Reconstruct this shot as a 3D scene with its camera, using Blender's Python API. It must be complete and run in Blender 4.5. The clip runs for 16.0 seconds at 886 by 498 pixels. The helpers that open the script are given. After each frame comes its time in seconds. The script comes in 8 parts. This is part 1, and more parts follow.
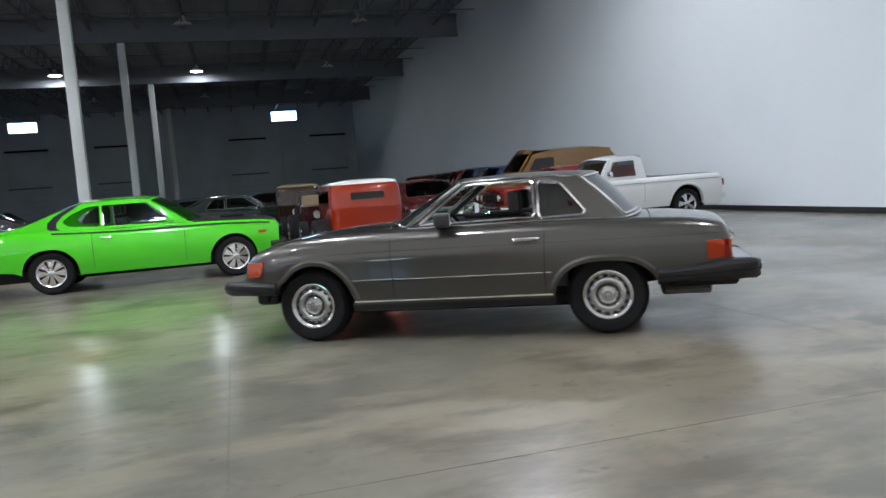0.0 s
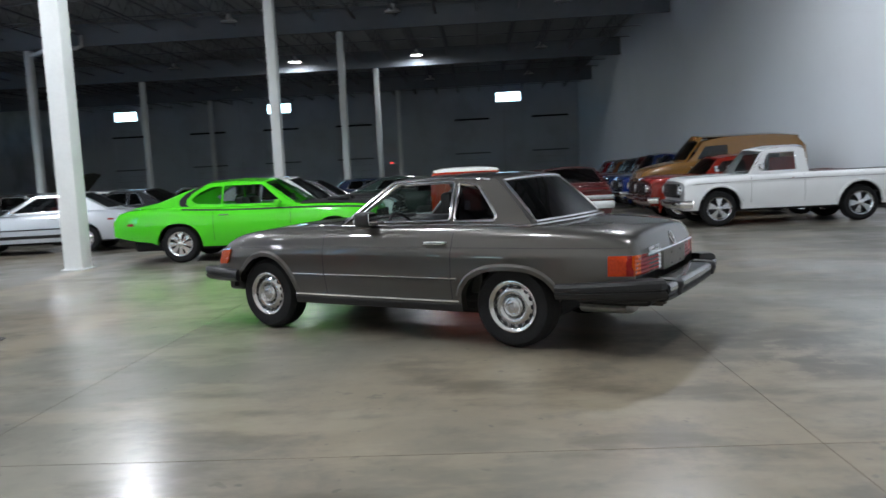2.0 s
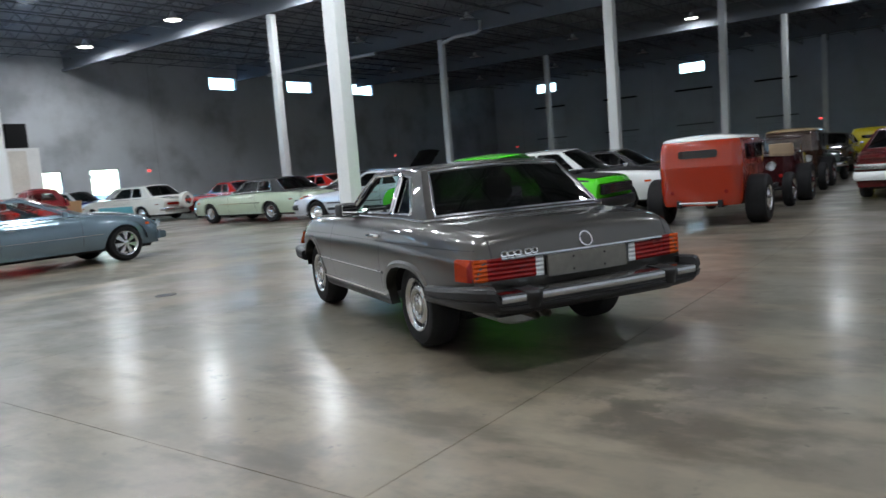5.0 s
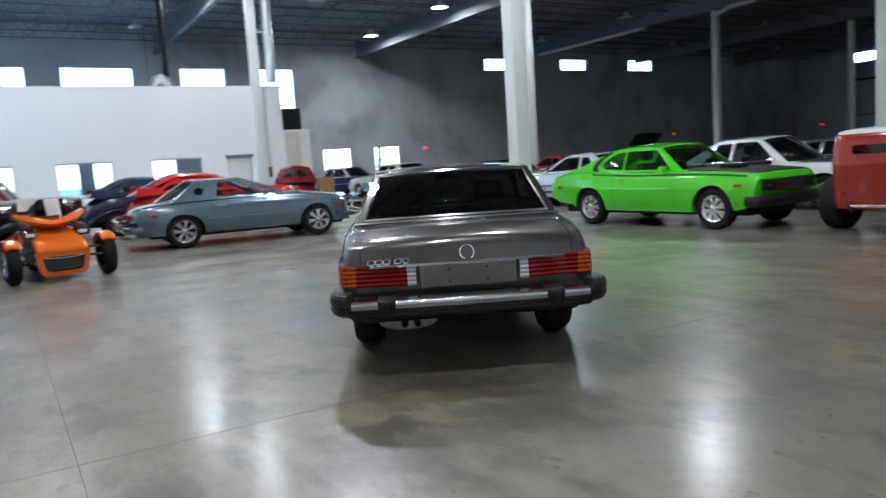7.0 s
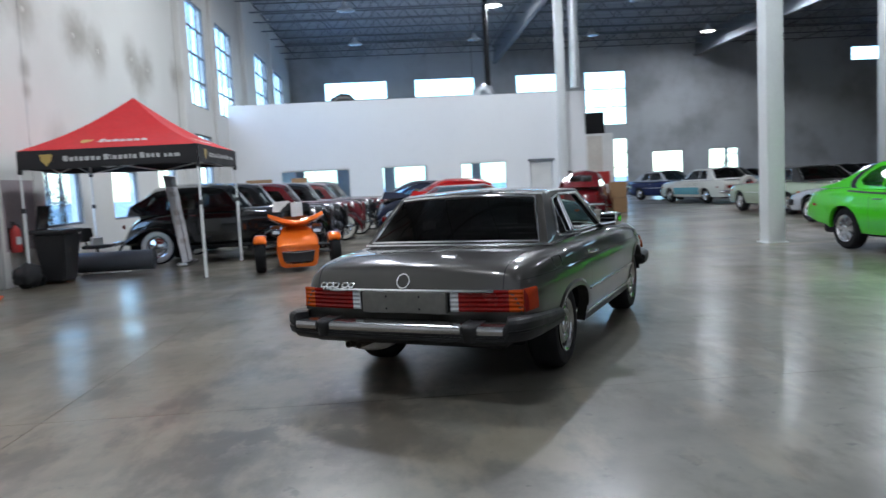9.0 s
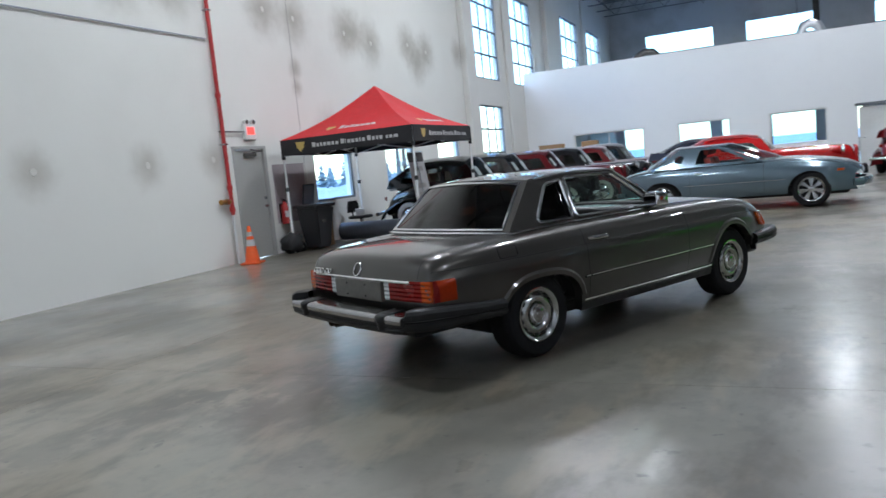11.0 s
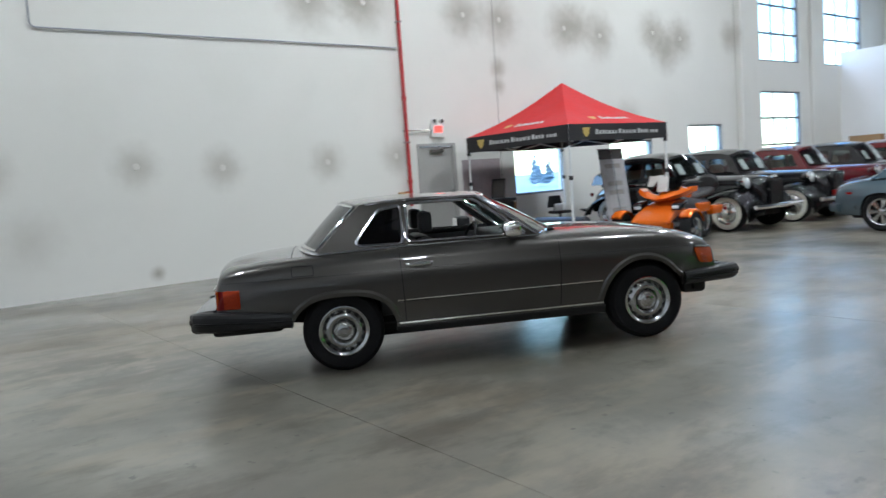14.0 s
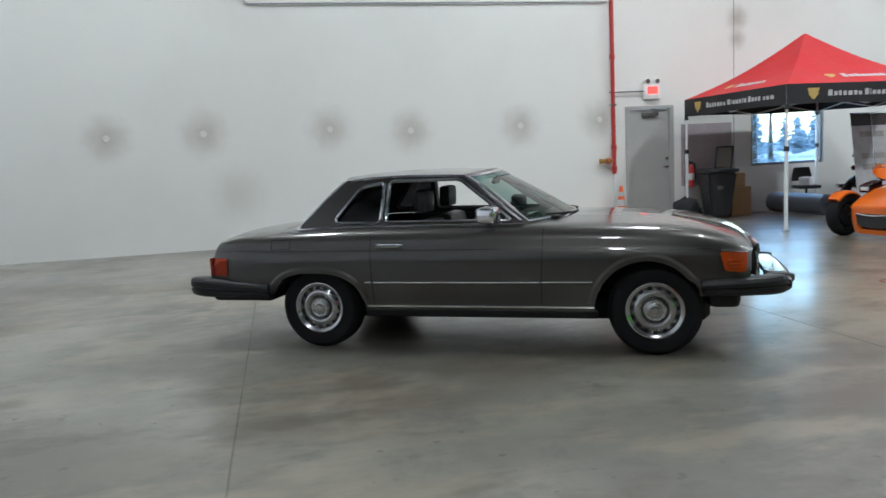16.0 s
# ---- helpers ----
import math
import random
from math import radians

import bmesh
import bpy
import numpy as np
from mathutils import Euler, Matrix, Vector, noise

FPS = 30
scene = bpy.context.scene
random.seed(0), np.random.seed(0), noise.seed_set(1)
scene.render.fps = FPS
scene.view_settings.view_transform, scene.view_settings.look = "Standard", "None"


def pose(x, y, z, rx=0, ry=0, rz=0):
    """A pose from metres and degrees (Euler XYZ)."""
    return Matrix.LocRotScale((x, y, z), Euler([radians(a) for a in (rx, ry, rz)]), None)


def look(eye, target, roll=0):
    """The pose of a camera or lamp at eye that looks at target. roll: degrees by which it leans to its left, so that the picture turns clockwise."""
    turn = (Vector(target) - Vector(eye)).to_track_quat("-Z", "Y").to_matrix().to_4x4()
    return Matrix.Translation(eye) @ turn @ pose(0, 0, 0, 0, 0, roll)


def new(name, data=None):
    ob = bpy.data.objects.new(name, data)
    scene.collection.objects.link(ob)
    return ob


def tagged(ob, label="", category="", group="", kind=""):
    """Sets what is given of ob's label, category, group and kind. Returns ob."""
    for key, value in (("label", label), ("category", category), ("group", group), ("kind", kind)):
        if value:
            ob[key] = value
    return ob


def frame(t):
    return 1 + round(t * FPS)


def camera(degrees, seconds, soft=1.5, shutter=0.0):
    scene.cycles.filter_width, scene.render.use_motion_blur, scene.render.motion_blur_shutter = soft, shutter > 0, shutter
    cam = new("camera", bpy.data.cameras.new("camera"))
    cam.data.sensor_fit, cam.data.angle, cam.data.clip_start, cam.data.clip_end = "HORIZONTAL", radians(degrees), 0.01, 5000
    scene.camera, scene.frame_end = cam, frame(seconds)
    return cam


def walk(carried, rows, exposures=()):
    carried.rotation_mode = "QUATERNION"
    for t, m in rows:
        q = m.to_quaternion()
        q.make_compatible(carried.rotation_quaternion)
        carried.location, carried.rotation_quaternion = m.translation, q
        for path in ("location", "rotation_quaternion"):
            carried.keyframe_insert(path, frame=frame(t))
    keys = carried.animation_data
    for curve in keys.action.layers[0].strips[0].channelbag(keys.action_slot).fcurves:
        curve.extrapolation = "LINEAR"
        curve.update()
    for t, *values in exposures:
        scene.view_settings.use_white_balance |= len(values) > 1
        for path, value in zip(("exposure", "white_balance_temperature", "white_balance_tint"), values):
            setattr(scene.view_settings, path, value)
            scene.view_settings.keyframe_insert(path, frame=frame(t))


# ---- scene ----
# ---------------------------------------------------------------- camera
PATH = [
    (0, (-3.103, -5.913, 1.279), (-2.578, -3.991, 1.101), -4.3),
    (0.5, (-2.431, -5.989, 1.3), (-1.998, -4.045, 1.114), -4.6),
    (1, (-1.799, -6.09, 1.289), (-1.528, -4.117, 1.107), -4.8),
    (1.5, (-1.164, -6.125, 1.288), (-1.07, -4.137, 1.098), -3.4),
    (2, (-0.563, -6.14, 1.29), (-0.675, -4.153, 1.097), -2.8),
    (2.5, (0.077, -6.036, 1.296), (-0.244, -4.071, 1.102), -2.8),
    (3, (0.693, -5.906, 1.306), (0.173, -3.985, 1.109), -3.4),
    (3.5, (1.274, -5.685, 1.295), (0.567, -3.83, 1.059), -2.9),
    (4, (1.834, -5.524, 1.304), (0.97, -3.736, 1.068), -2.9),
    (4.2, (2.049, -5.388, 1.261), (1.116, -3.634, 1.032), -3.3),
    (6.3, (4.186, -3.628, 1.298), (2.646, -2.371, 1.077), -4.4),
    (6.5, (4.329, -3.423, 1.298), (2.741, -2.227, 1.078), -4.1),
    (7, (4.793, -2.967, 1.308), (3.083, -1.954, 1.083), -3.7),
    (7.5, (5.097, -2.405, 1.325), (3.257, -1.651, 1.109), -3.1),
    (8, (5.357, -1.799, 1.326), (3.442, -1.261, 1.116), -3.4),
    (8.5, (5.515, -1.132, 1.336), (3.552, -0.805, 1.138), -3.4),
    (9, (5.647, -0.462, 1.364), (3.658, -0.348, 1.191), -2.9),
    (9.5, (5.721, 0.236, 1.349), (3.734, 0.065, 1.196), -3.3),
    (10, (5.649, 0.904, 1.416), (3.706, 0.475, 1.211), -3.9),
    (12.3, (4.646, 3.958, 1.391), (3.076, 2.73, 1.231), -6.2),
    (12.5, (4.488, 4.191, 1.416), (2.967, 2.904, 1.25), -6.0),
    (13, (4.104, 4.766, 1.408), (2.669, 3.384, 1.235), -5.2),
    (13.5, (3.637, 5.249, 1.41), (2.289, 3.784, 1.221), -4.1),
    (14, (3.133, 5.668, 1.405), (1.932, 4.079, 1.221), -4.2),
    (14.5, (2.545, 5.933, 1.4), (1.568, 4.198, 1.213), -3.8),
    (15, (1.9, 6.142, 1.394), (1.126, 4.309, 1.188), -3.5),
    (15.5, (1.262, 6.261, 1.404), (0.675, 4.363, 1.175), -2.7),
    (16, (0.618, 6.366, 1.408), (0.2, 4.426, 1.162), -2.8),
]
EXPOSURES = [(0.0, 0.18, 6500, 13), (4.2, 0.12, 6500, 13), (6.3, -0.15, 6450, 14), (8.0, -0.28, 6250, 14), (10.2, -0.4, 6200, 14), (12.3, -0.25, 6350, 12), (16.0, -0.15, 6400, 11)]
cam = camera(61.4, 16.0, 1.5, 0.5)
walk(cam, [(t, look(eye, target, roll)) for t, eye, target, roll in PATH], EXPOSURES)

# ---------------------------------------------------------------- world, daylight, hall lamps
WEST, EAST, SOUTH, NORTH = -43.76, 9.30, -6.97, 70.0
ROOF = 10.6
world = bpy.data.worlds.new("sky")
scene.world = world
world.use_nodes = True
sky = world.node_tree.nodes.new("ShaderNodeTexSky")
sky.sky_type, sky.sun_disc = "NISHITA", False
sky.sun_elevation, sky.sun_rotation = radians(48), radians(150)
sky.air_density, sky.dust_density, sky.ozone_density = 1.3, 0.6, 3.0
world.node_tree.links.new(sky.outputs[0], world.node_tree.nodes["Background"].inputs[0])
world.node_tree.nodes["Background"].inputs[1].default_value = 1.15
sun = new("sun", bpy.data.lights.new("sun", "SUN"))
sun.data.energy, sun.data.angle, sun.data.color = 0.8, radians(20), (1, 0.98, 0.95)
sun.matrix_world = look((0, 0, 40), (-10, 18, 16))

LAMP_Z = 9.75
# (3.8, 11.4) is an unseen source, added to brighten the east wall
LIT = [(x, -2.4) for x in (-21.5, -13.0, -4.65, 3.8)] + [(x, 4.5) for x in (-30.0, -21.5, -13.0, -4.65)] + [(3.8, 11.4)] + [(x, 18.4) for x in (-38.4, -30.0, -21.5, -13.0)] + [(x, 45.5) for x in (-13.0, -4.65)]
LAMP_POWER = 370
SHARE = {(3.8, -2.4): 1.25, (-21.5, -2.4): 0.5, (3.8, 11.4): 1.2, (-4.65, 4.5): 1.25, (-13.0, 4.5): 1.7, (-13.0, -2.4): 1.4, (-4.65, -2.4): 1.25, (-21.5, 4.5): 0.7, (-13.0, 45.5): 0.5, (-4.65, 45.5): 0.5}
for lx, ly in LIT:
    lo = new("hall_light", bpy.data.lights.new("hall_light", "AREA"))
    lo.data.shape, lo.data.size, lo.data.energy, lo.data.color = "DISK", 0.8, LAMP_POWER * SHARE.get((lx, ly), 1.0), (0.91, 0.985, 1.03)
    lo.matrix_world = pose(lx, ly, LAMP_Z - 0.22)

# ---------------------------------------------------------------- helpers
def material(name, color=(0.5, 0.5, 0.5), rough=0.5, metal=0.0, coat=0.0, bump=0.0, scale=20.0, vary=0.12, emit=0.0, spec=0.5, rvary=0.1):
    """A procedural surface: two scales of colour and gloss variation and a fine relief."""
    m = bpy.data.materials.new(name)
    m.use_nodes = True
    nt = m.node_tree
    b = nt.nodes["Principled BSDF"]
    b.inputs["Metallic"].default_value = metal
    b.inputs["Coat Weight"].default_value = coat
    b.inputs["Coat Roughness"].default_value = 0.03
    b.inputs["Specular IOR Level"].default_value = spec
    tc = nt.nodes.new("ShaderNodeTexCoord")
    n1, n2 = nt.nodes.new("ShaderNodeTexNoise"), nt.nodes.new("ShaderNodeTexNoise")
    n1.inputs["Scale"].default_value, n2.inputs["Scale"].default_value = scale, scale / 9
    n1.inputs["Detail"].default_value, n2.inputs["Detail"].default_value = 6, 4
    add = nt.nodes.new("ShaderNodeMath")
    add.operation = "ADD"
    ramp = nt.nodes.new("ShaderNodeMapRange")
    ramp.inputs["From Min"].default_value, ramp.inputs["From Max"].default_value = 0.6, 1.4
    ramp.inputs["To Min"].default_value, ramp.inputs["To Max"].default_value = 1 - vary, 1 + vary
    mul = nt.nodes.new("ShaderNodeVectorMath")
    mul.operation = "SCALE"
    mul.inputs[0].default_value = color
    for n in (n1, n2):
        nt.links.new(tc.outputs["Object"], n.inputs["Vector"])
    nt.links.new(n1.outputs["Fac"], add.inputs[0])
    nt.links.new(n2.outputs["Fac"], add.inputs[1])
    nt.links.new(add.outputs[0], ramp.inputs["Value"])
    nt.links.new(ramp.outputs[0], mul.inputs["Scale"])
    nt.links.new(mul.outputs[0], b.inputs["Base Color"])
    rr = nt.nodes.new("ShaderNodeMapRange")
    rr.inputs["From Min"].default_value, rr.inputs["From Max"].default_value = 0.3, 0.7
    rr.inputs["To Min"].default_value, rr.inputs["To Max"].default_value = rough * (1 - rvary), min(1, rough * (1 + 2 * rvary))
    nt.links.new(n2.outputs["Fac"], rr.inputs["Value"])
    nt.links.new(rr.outputs[0], b.inputs["Roughness"])
    if bump:
        bp = nt.nodes.new("ShaderNodeBump")
        bp.inputs["Strength"].default_value, bp.inputs["Distance"].default_value = bump, 0.01
        nt.links.new(n1.outputs["Fac"], bp.inputs["Height"])
        nt.links.new(bp.outputs[0], b.inputs["Normal"])
    if emit:
        b.inputs["Emission Color"].default_value = (*color, 1)
        b.inputs["Emission Strength"].default_value = emit
    return m


def thin_glass(name, tint=(0.8, 0.85, 0.83), rough=0.02):
    """A thin pane: what lies behind shows through its tint, and it mirrors at a slant."""
    m = bpy.data.materials.new(name)
    m.use_nodes = True
    nt = m.node_tree
    nt.nodes.clear()
    out, mix = nt.nodes.new("ShaderNodeOutputMaterial"), nt.nodes.new("ShaderNodeMixShader")
    tr, gl, fr = nt.nodes.new("ShaderNodeBsdfTransparent"), nt.nodes.new("ShaderNodeBsdfGlossy"), nt.nodes.new("ShaderNodeLayerWeight")
    tr.inputs["Color"].default_value = (*tint, 1)
    gl.inputs["Roughness"].default_value = rough
    fr.inputs["Blend"].default_value = 0.5
    slant, base = nt.nodes.new("ShaderNodeMath"), nt.nodes.new("ShaderNodeMath")
    slant.operation, slant.inputs[1].default_value = "POWER", 4.5
    base.operation, base.inputs[1].default_value, base.inputs[2].default_value = "MULTIPLY_ADD", 0.9, 0.06
    nt.links.new(fr.outputs["Facing"], slant.inputs[0])
    nt.links.new(slant.outputs[0], base.inputs[0])
    nt.links.new(base.outputs[0], mix.inputs[0])
    nt.links.new(tr.outputs[0], mix.inputs[1])
    nt.links.new(gl.outputs[0], mix.inputs[2])
    nt.links.new(mix.outputs[0], out.inputs[0])
    return m


def link_mesh(name, me, mat, parent=None, label="", loc=None):
    ob = new(name, me)
    if mat and not me.materials:
        me.materials.append(mat)
    if parent:
        ob.parent = parent
    if loc:
        ob.location = loc
    if label:
        ob["label"] = label
    return ob


def to_mesh(bm, name="mesh", smooth=35):
    me = bpy.data.meshes.new(name)
    bmesh.ops.recalc_face_normals(bm, faces=bm.faces)
    bm.to_mesh(me)
    bm.free()
    if smooth:
        for p in me.polygons:
            p.use_smooth = True
        me.set_sharp_from_angle(angle=radians(smooth))
    return me


def part(name, bm, mat, parent=None, label="", smooth=35, loc=None):
    return link_mesh(name, to_mesh(bm, name, smooth), mat, parent, label, loc)


def empty(name, m, label, category, group="", kind=""):
    ob = new(name)
    ob.empty_display_size = 0.2
    ob.matrix_world = m
    return tagged(ob, label, category, group, kind)


def box(bm, x0, x1, y0, y1, z0, z1, bevel=0.0, seg=1):
    vs = [bm.verts.new((x, y, z)) for x in (x0, x1) for y in (y0, y1) for z in (z0, z1)]
    fs = [bm.faces.new([vs[i] for i in q]) for q in ((0, 1, 3, 2), (4, 6, 7, 5), (0, 4, 5, 1), (2, 3, 7, 6), (0, 2, 6, 4), (1, 5, 7, 3))]
    if bevel:
        es = list({e for f in fs for e in f.edges})
        bmesh.ops.bevel(bm, geom=es, offset=bevel, segments=seg, affect="EDGES", profile=0.6)
    return bm


def lathe(bm, prof, segs=24, axis="y", at=(0, 0, 0), a0=0.0, a1=2 * math.pi):
    """Turn a profile of (along the axis, radius) round an axis."""
    full = abs(a1 - a0 - 2 * math.pi) < 1e-6
    n = segs if full else segs + 1
    rings = []
    for k in range(n):
        a = a0 + (a1 - a0) * k / segs
        c, s = math.cos(a), math.sin(a)
        ring = []
        for h, r in prof:
            p = {"y": (r * c, h, r * s), "z": (r * c, r * s, h), "x": (h, r * c, r * s)}[axis]
            ring.append(bm.verts.new((p[0] + at[0], p[1] + at[1], p[2] + at[2])))
        rings.append(ring)
    for k in range(segs):
        p, q = rings[k], rings[(k + 1) % n]
        for i in range(len(prof) - 1):
            bm.faces.new((p[i], p[i + 1], q[i + 1], q[i]))
    return bm


def tube(bm, pts, r=0.01, n=6, closed=False, flat=1.0):
    """Sweep a small ring along a line of points."""
    pts = [Vector(p) for p in pts]
    rings = []
    for i, p in enumerate(pts):
        a = pts[i - 1] if i or closed else p
        b = pts[(i + 1) % len(pts)] if i < len(pts) - 1 or closed else p
        d = (b - a).normalized()
        u = d.cross(Vector((0, 0, 1)))
        u = u.normalized() if u.length > 1e-3 else Vector((1, 0, 0))
        v = u.cross(d)
        rings.append([bm.verts.new(p + r * (math.cos(2 * math.pi * k / n) * u + flat * math.sin(2 * math.pi * k / n) * v)) for k in range(n)])
    m = len(rings)
    for i in range(m if closed else m - 1):
        p, q = rings[i], rings[(i + 1) % m]
        for k in range(n):
            bm.faces.new((p[k], p[(k + 1) % n], q[(k + 1) % n], q[k]))
    if not closed:
        bm.faces.new(rings[0])
        bm.faces.new(rings[-1])
    return bm


def grid(bm, f, us, vs, keep=None):
    """A sheet f(u, v) over two lists of parameters; keep(u, v) chooses its cells."""
    g = [[None] * len(vs) for _ in us]

    def vert(i, j):
        if g[i][j] is None:
            g[i][j] = bm.verts.new(f(us[i], vs[j]))
        return g[i][j]

    for i in range(len(us) - 1):
        for j in range(len(vs) - 1):
            if keep is None or keep((us[i] + us[i + 1]) / 2, (vs[j] + vs[j + 1]) / 2):
                bm.faces.new((vert(i, j), vert(i + 1, j), vert(i + 1, j + 1), vert(i, j + 1)))
    return bm


def holed(bm, outer, holes, put, thick=None):
    """A flat outline with holes, laid into space by put(a, b, depth); thick gives it a second face and edges."""
    loops = [outer] + list(holes)
    made = []
    for d in (0.0,) if thick is None else (0.0, thick):
        tmp, rings = [], []
        for lp in loops:
            vs = [bm.verts.new((a, b, 0)) for a, b in lp]
            rings.append(vs)
            tmp += [bm.edges.new((vs[i], vs[(i + 1) % len(vs)])) for i in range(len(vs))]
        bmesh.ops.triangle_fill(bm, use_beauty=True, edges=tmp, normal=(0, 0, 1))
        for lp, vs in zip(loops, rings):
            for (a, b), v in zip(lp, vs):
                v.co = put(a, b, d)
        made.append(rings)
    if thick is not None:
        for p, q in zip(*made):
            for i in range(len(p)):
                j = (i + 1) % len(p)
                bm.faces.new((p[i], p[j], q[j], q[i]))
    return bm


def curve(pts):
    """A smooth line through (x, value) pairs, with no overshoot."""
    xs, ys = np.array([p[0] for p in pts], float), np.array([p[1] for p in pts], float)
    if len(xs) == 1:
        return lambda x: float(ys[0])
    h, d = np.diff(xs), np.diff(ys) / np.diff(xs)
    m = np.r_[d[0], [0 if d[i] * d[i + 1] <= 0 else 2 * d[i] * d[i + 1] / (d[i] + d[i + 1]) for i in range(len(d) - 1)], d[-1]]

    def f(x):
        if x <= xs[0]:
            return float(ys[0])
        if x >= xs[-1]:
            return float(ys[-1])
        i = min(int(np.searchsorted(xs, x, "right")) - 1, len(h) - 1)
        t = (x - xs[i]) / h[i]
        return float((1 + 2 * t) * (1 - t) ** 2 * ys[i] + t * (1 - t) ** 2 * h[i] * m[i] + t * t * (3 - 2 * t) * ys[i + 1] + t * t * (t - 1) * h[i] * m[i + 1])
    return f


def rounded(poly, r=0.03, n=3):
    """Round the corners of an outline."""
    out = []
    for i, p in enumerate(poly):
        a, b, c = Vector(poly[i - 1]), Vector(p), Vector(poly[(i + 1) % len(poly)])
        k = min(r, (a - b).length * 0.45, (c - b).length * 0.45)
        s, e = b + (a - b).normalized() * k, b + (c - b).normalized() * k
        for j in range(n + 1):
            t = j / n
            q = s * (1 - t) ** 2 + b * 2 * t * (1 - t) + e * t * t
            out.append((q.x, q.y))
    return out


# ---------------------------------------------------------------- vehicles: common parts
def smooth01(t):
    t = min(1, max(0, t))
    return t * t * (3 - 2 * t)


def soften(f, x0, x1):
    """The same line with its bends eased, but for the very ends."""
    def g(x):
        h = min(0.2, max(0, (x - x0) * 0.45), max(0, (x1 - x) * 0.45))
        return (f(x - h) + 2 * f(x - h / 2) + 2 * f(x) + 2 * f(x + h / 2) + f(x + h)) / 8
    return g


class Shell:
    """The lower body of a car: nose towards +x, rear axle over the origin, standing on z = 0."""

    def __init__(s, x0, x1, width, belt, deck, sill=0.28, arches=(), side=((0, 0.94), (0.3, 1), (0.62, 0.99), (0.92, 0.93), (1, 0.88)), bow=(0.08, 0.08), hole=None, low=None):
        s.x0, s.x1, s.sill, s.arches, s.bow, s.hole = x0, x1, sill, arches, bow, hole
        s.w, s.belt, s.deck, s.side = soften(curve(width), x0, x1), soften(curve(belt), x0, x1), soften(curve(deck), x0, x1), curve(side)
        s.low = curve(low) if low else (lambda x: sill)

    def bottom(s, x):
        z = s.low(x)
        for xc, rx, top, p in s.arches:
            u = abs(x - xc) / rx
            if u < 1:
                z = max(z, s.low(x) + (top - s.low(x)) * (1 - u ** p) ** (1 / p))
        return z

    def y(s, x, z):
        f = (z - s.sill) / (s.belt(x) - s.sill)
        return s.w(x) * s.side(min(1, max(0, f)))

    def plan(s, x, y):
        """Where a point of station x comes to lie along the car: the ends bow in plan."""
        k = (abs(y) / max(s.w(x), 0.01)) ** 2.5
        return x - s.bow[1] * k * smooth01((x - s.x1 + 1.0)) + s.bow[0] * k * smooth01((s.x0 + 1.0 - x))

    def at(s, x, z, out=0.0, sign=1):
        y = s.y(x, z) + out
        return Vector((s.plan(x, y), sign * y, z))

    def top(s, x, y):
        yc = s.w(x) * s.side(1)
        v = 1 - min(1, abs(y) / yc)
        return s.belt(x) + (s.deck(x) - s.belt(x)) * (1 - (1 - v) ** 2)

    def build(s, bm):
        xs = list(np.linspace(s.x0, s.x1, 46)) + [e + k * d for e, k in ((s.x0, 1), (s.x1, -1)) for d in (.012, .026, .04, .055, .07, .11, .14)]
        for xc, rx, _, _ in s.arches:
            xs = [x for x in xs if abs(x - xc) > rx + 0.015] + [xc + rx * math.sin(a) for a in np.linspace(-math.pi / 2, math.pi / 2, 19)]
        xs = sorted({round(float(x), 4) for x in xs if s.x0 <= x <= s.x1})
        rows, ns, nt = [], 13, 7
        mid = max([a[2] for a in s.arches] or [0]) + 0.012
        for x in xs:
            zb, zt, yc = s.bottom(x), s.belt(x), s.w(x) * s.side(1)
            zm = min(mid, zt - 0.06) if s.arches else zb + (zt - zb) * 0.5
            pts = [(s.y(x, zb) - 0.07, zb + 0.004)]
            for k in range(ns):
                z = zb + (zm - zb) * k / 5 if k < 5 else zm + (zt - zm) * ((k - 5) / (ns - 6)) ** 0.9
                pts.append((s.y(x, z), z))
            for k in range(1, nt):
                v = k / (nt - 1)
                pts.append((yc * (1 - v), zt + (s.deck(x) - zt) * (1 - (1 - v) ** 2)))
            rows.append([[bm.verts.new((s.plan(x, y), sg * y, z)) for y, z in pts] for sg in (1, -1)])
        for i in range(len(xs) - 1):
            for k in (0, 1):
                p, q = rows[i][k], rows[i + 1][k]
                for j in range(len(p) - 1):
                    if s.hole and j > ns and s.hole[0] < (xs[i] + xs[i + 1]) / 2 < s.hole[1] and abs(p[j].co.y) <= s.hole[2]:
                        continue
                    bm.faces.new((p[j], q[j], q[j + 1], p[j + 1]))
        for r in (rows[0], rows[-1]):
            for j in range(1, len(r[0]) - 1):
                bm.faces.new((r[0][j], r[0][j + 1], r[1][j + 1], r[1][j]))
        bmesh.ops.remove_doubles(bm, verts=bm.verts, dist=0.0008)
        return bm

    def strip(s, bm, x0, x1, z, h, out=0.006, sign=1, n=30, zf=None):
        """A moulding along the side."""
        ring = []
        for k in range(n + 1):
            x = x0 + (x1 - x0) * k / n
            zz = zf(x) if zf else z
            ring.append([bm.verts.new(s.at(x, a, o, sign)) for a, o in ((zz - h / 2, -0.004), (zz - h / 3, out), (zz + h / 3, out), (zz + h / 2, -0.004))])
        for p, q in zip(ring, ring[1:]):
            for j in range(3):
                bm.faces.new((p[j], q[j], q[j + 1], p[j + 1]))
        bm.faces.new(ring[0]), bm.faces.new(ring[-1])
        return bm

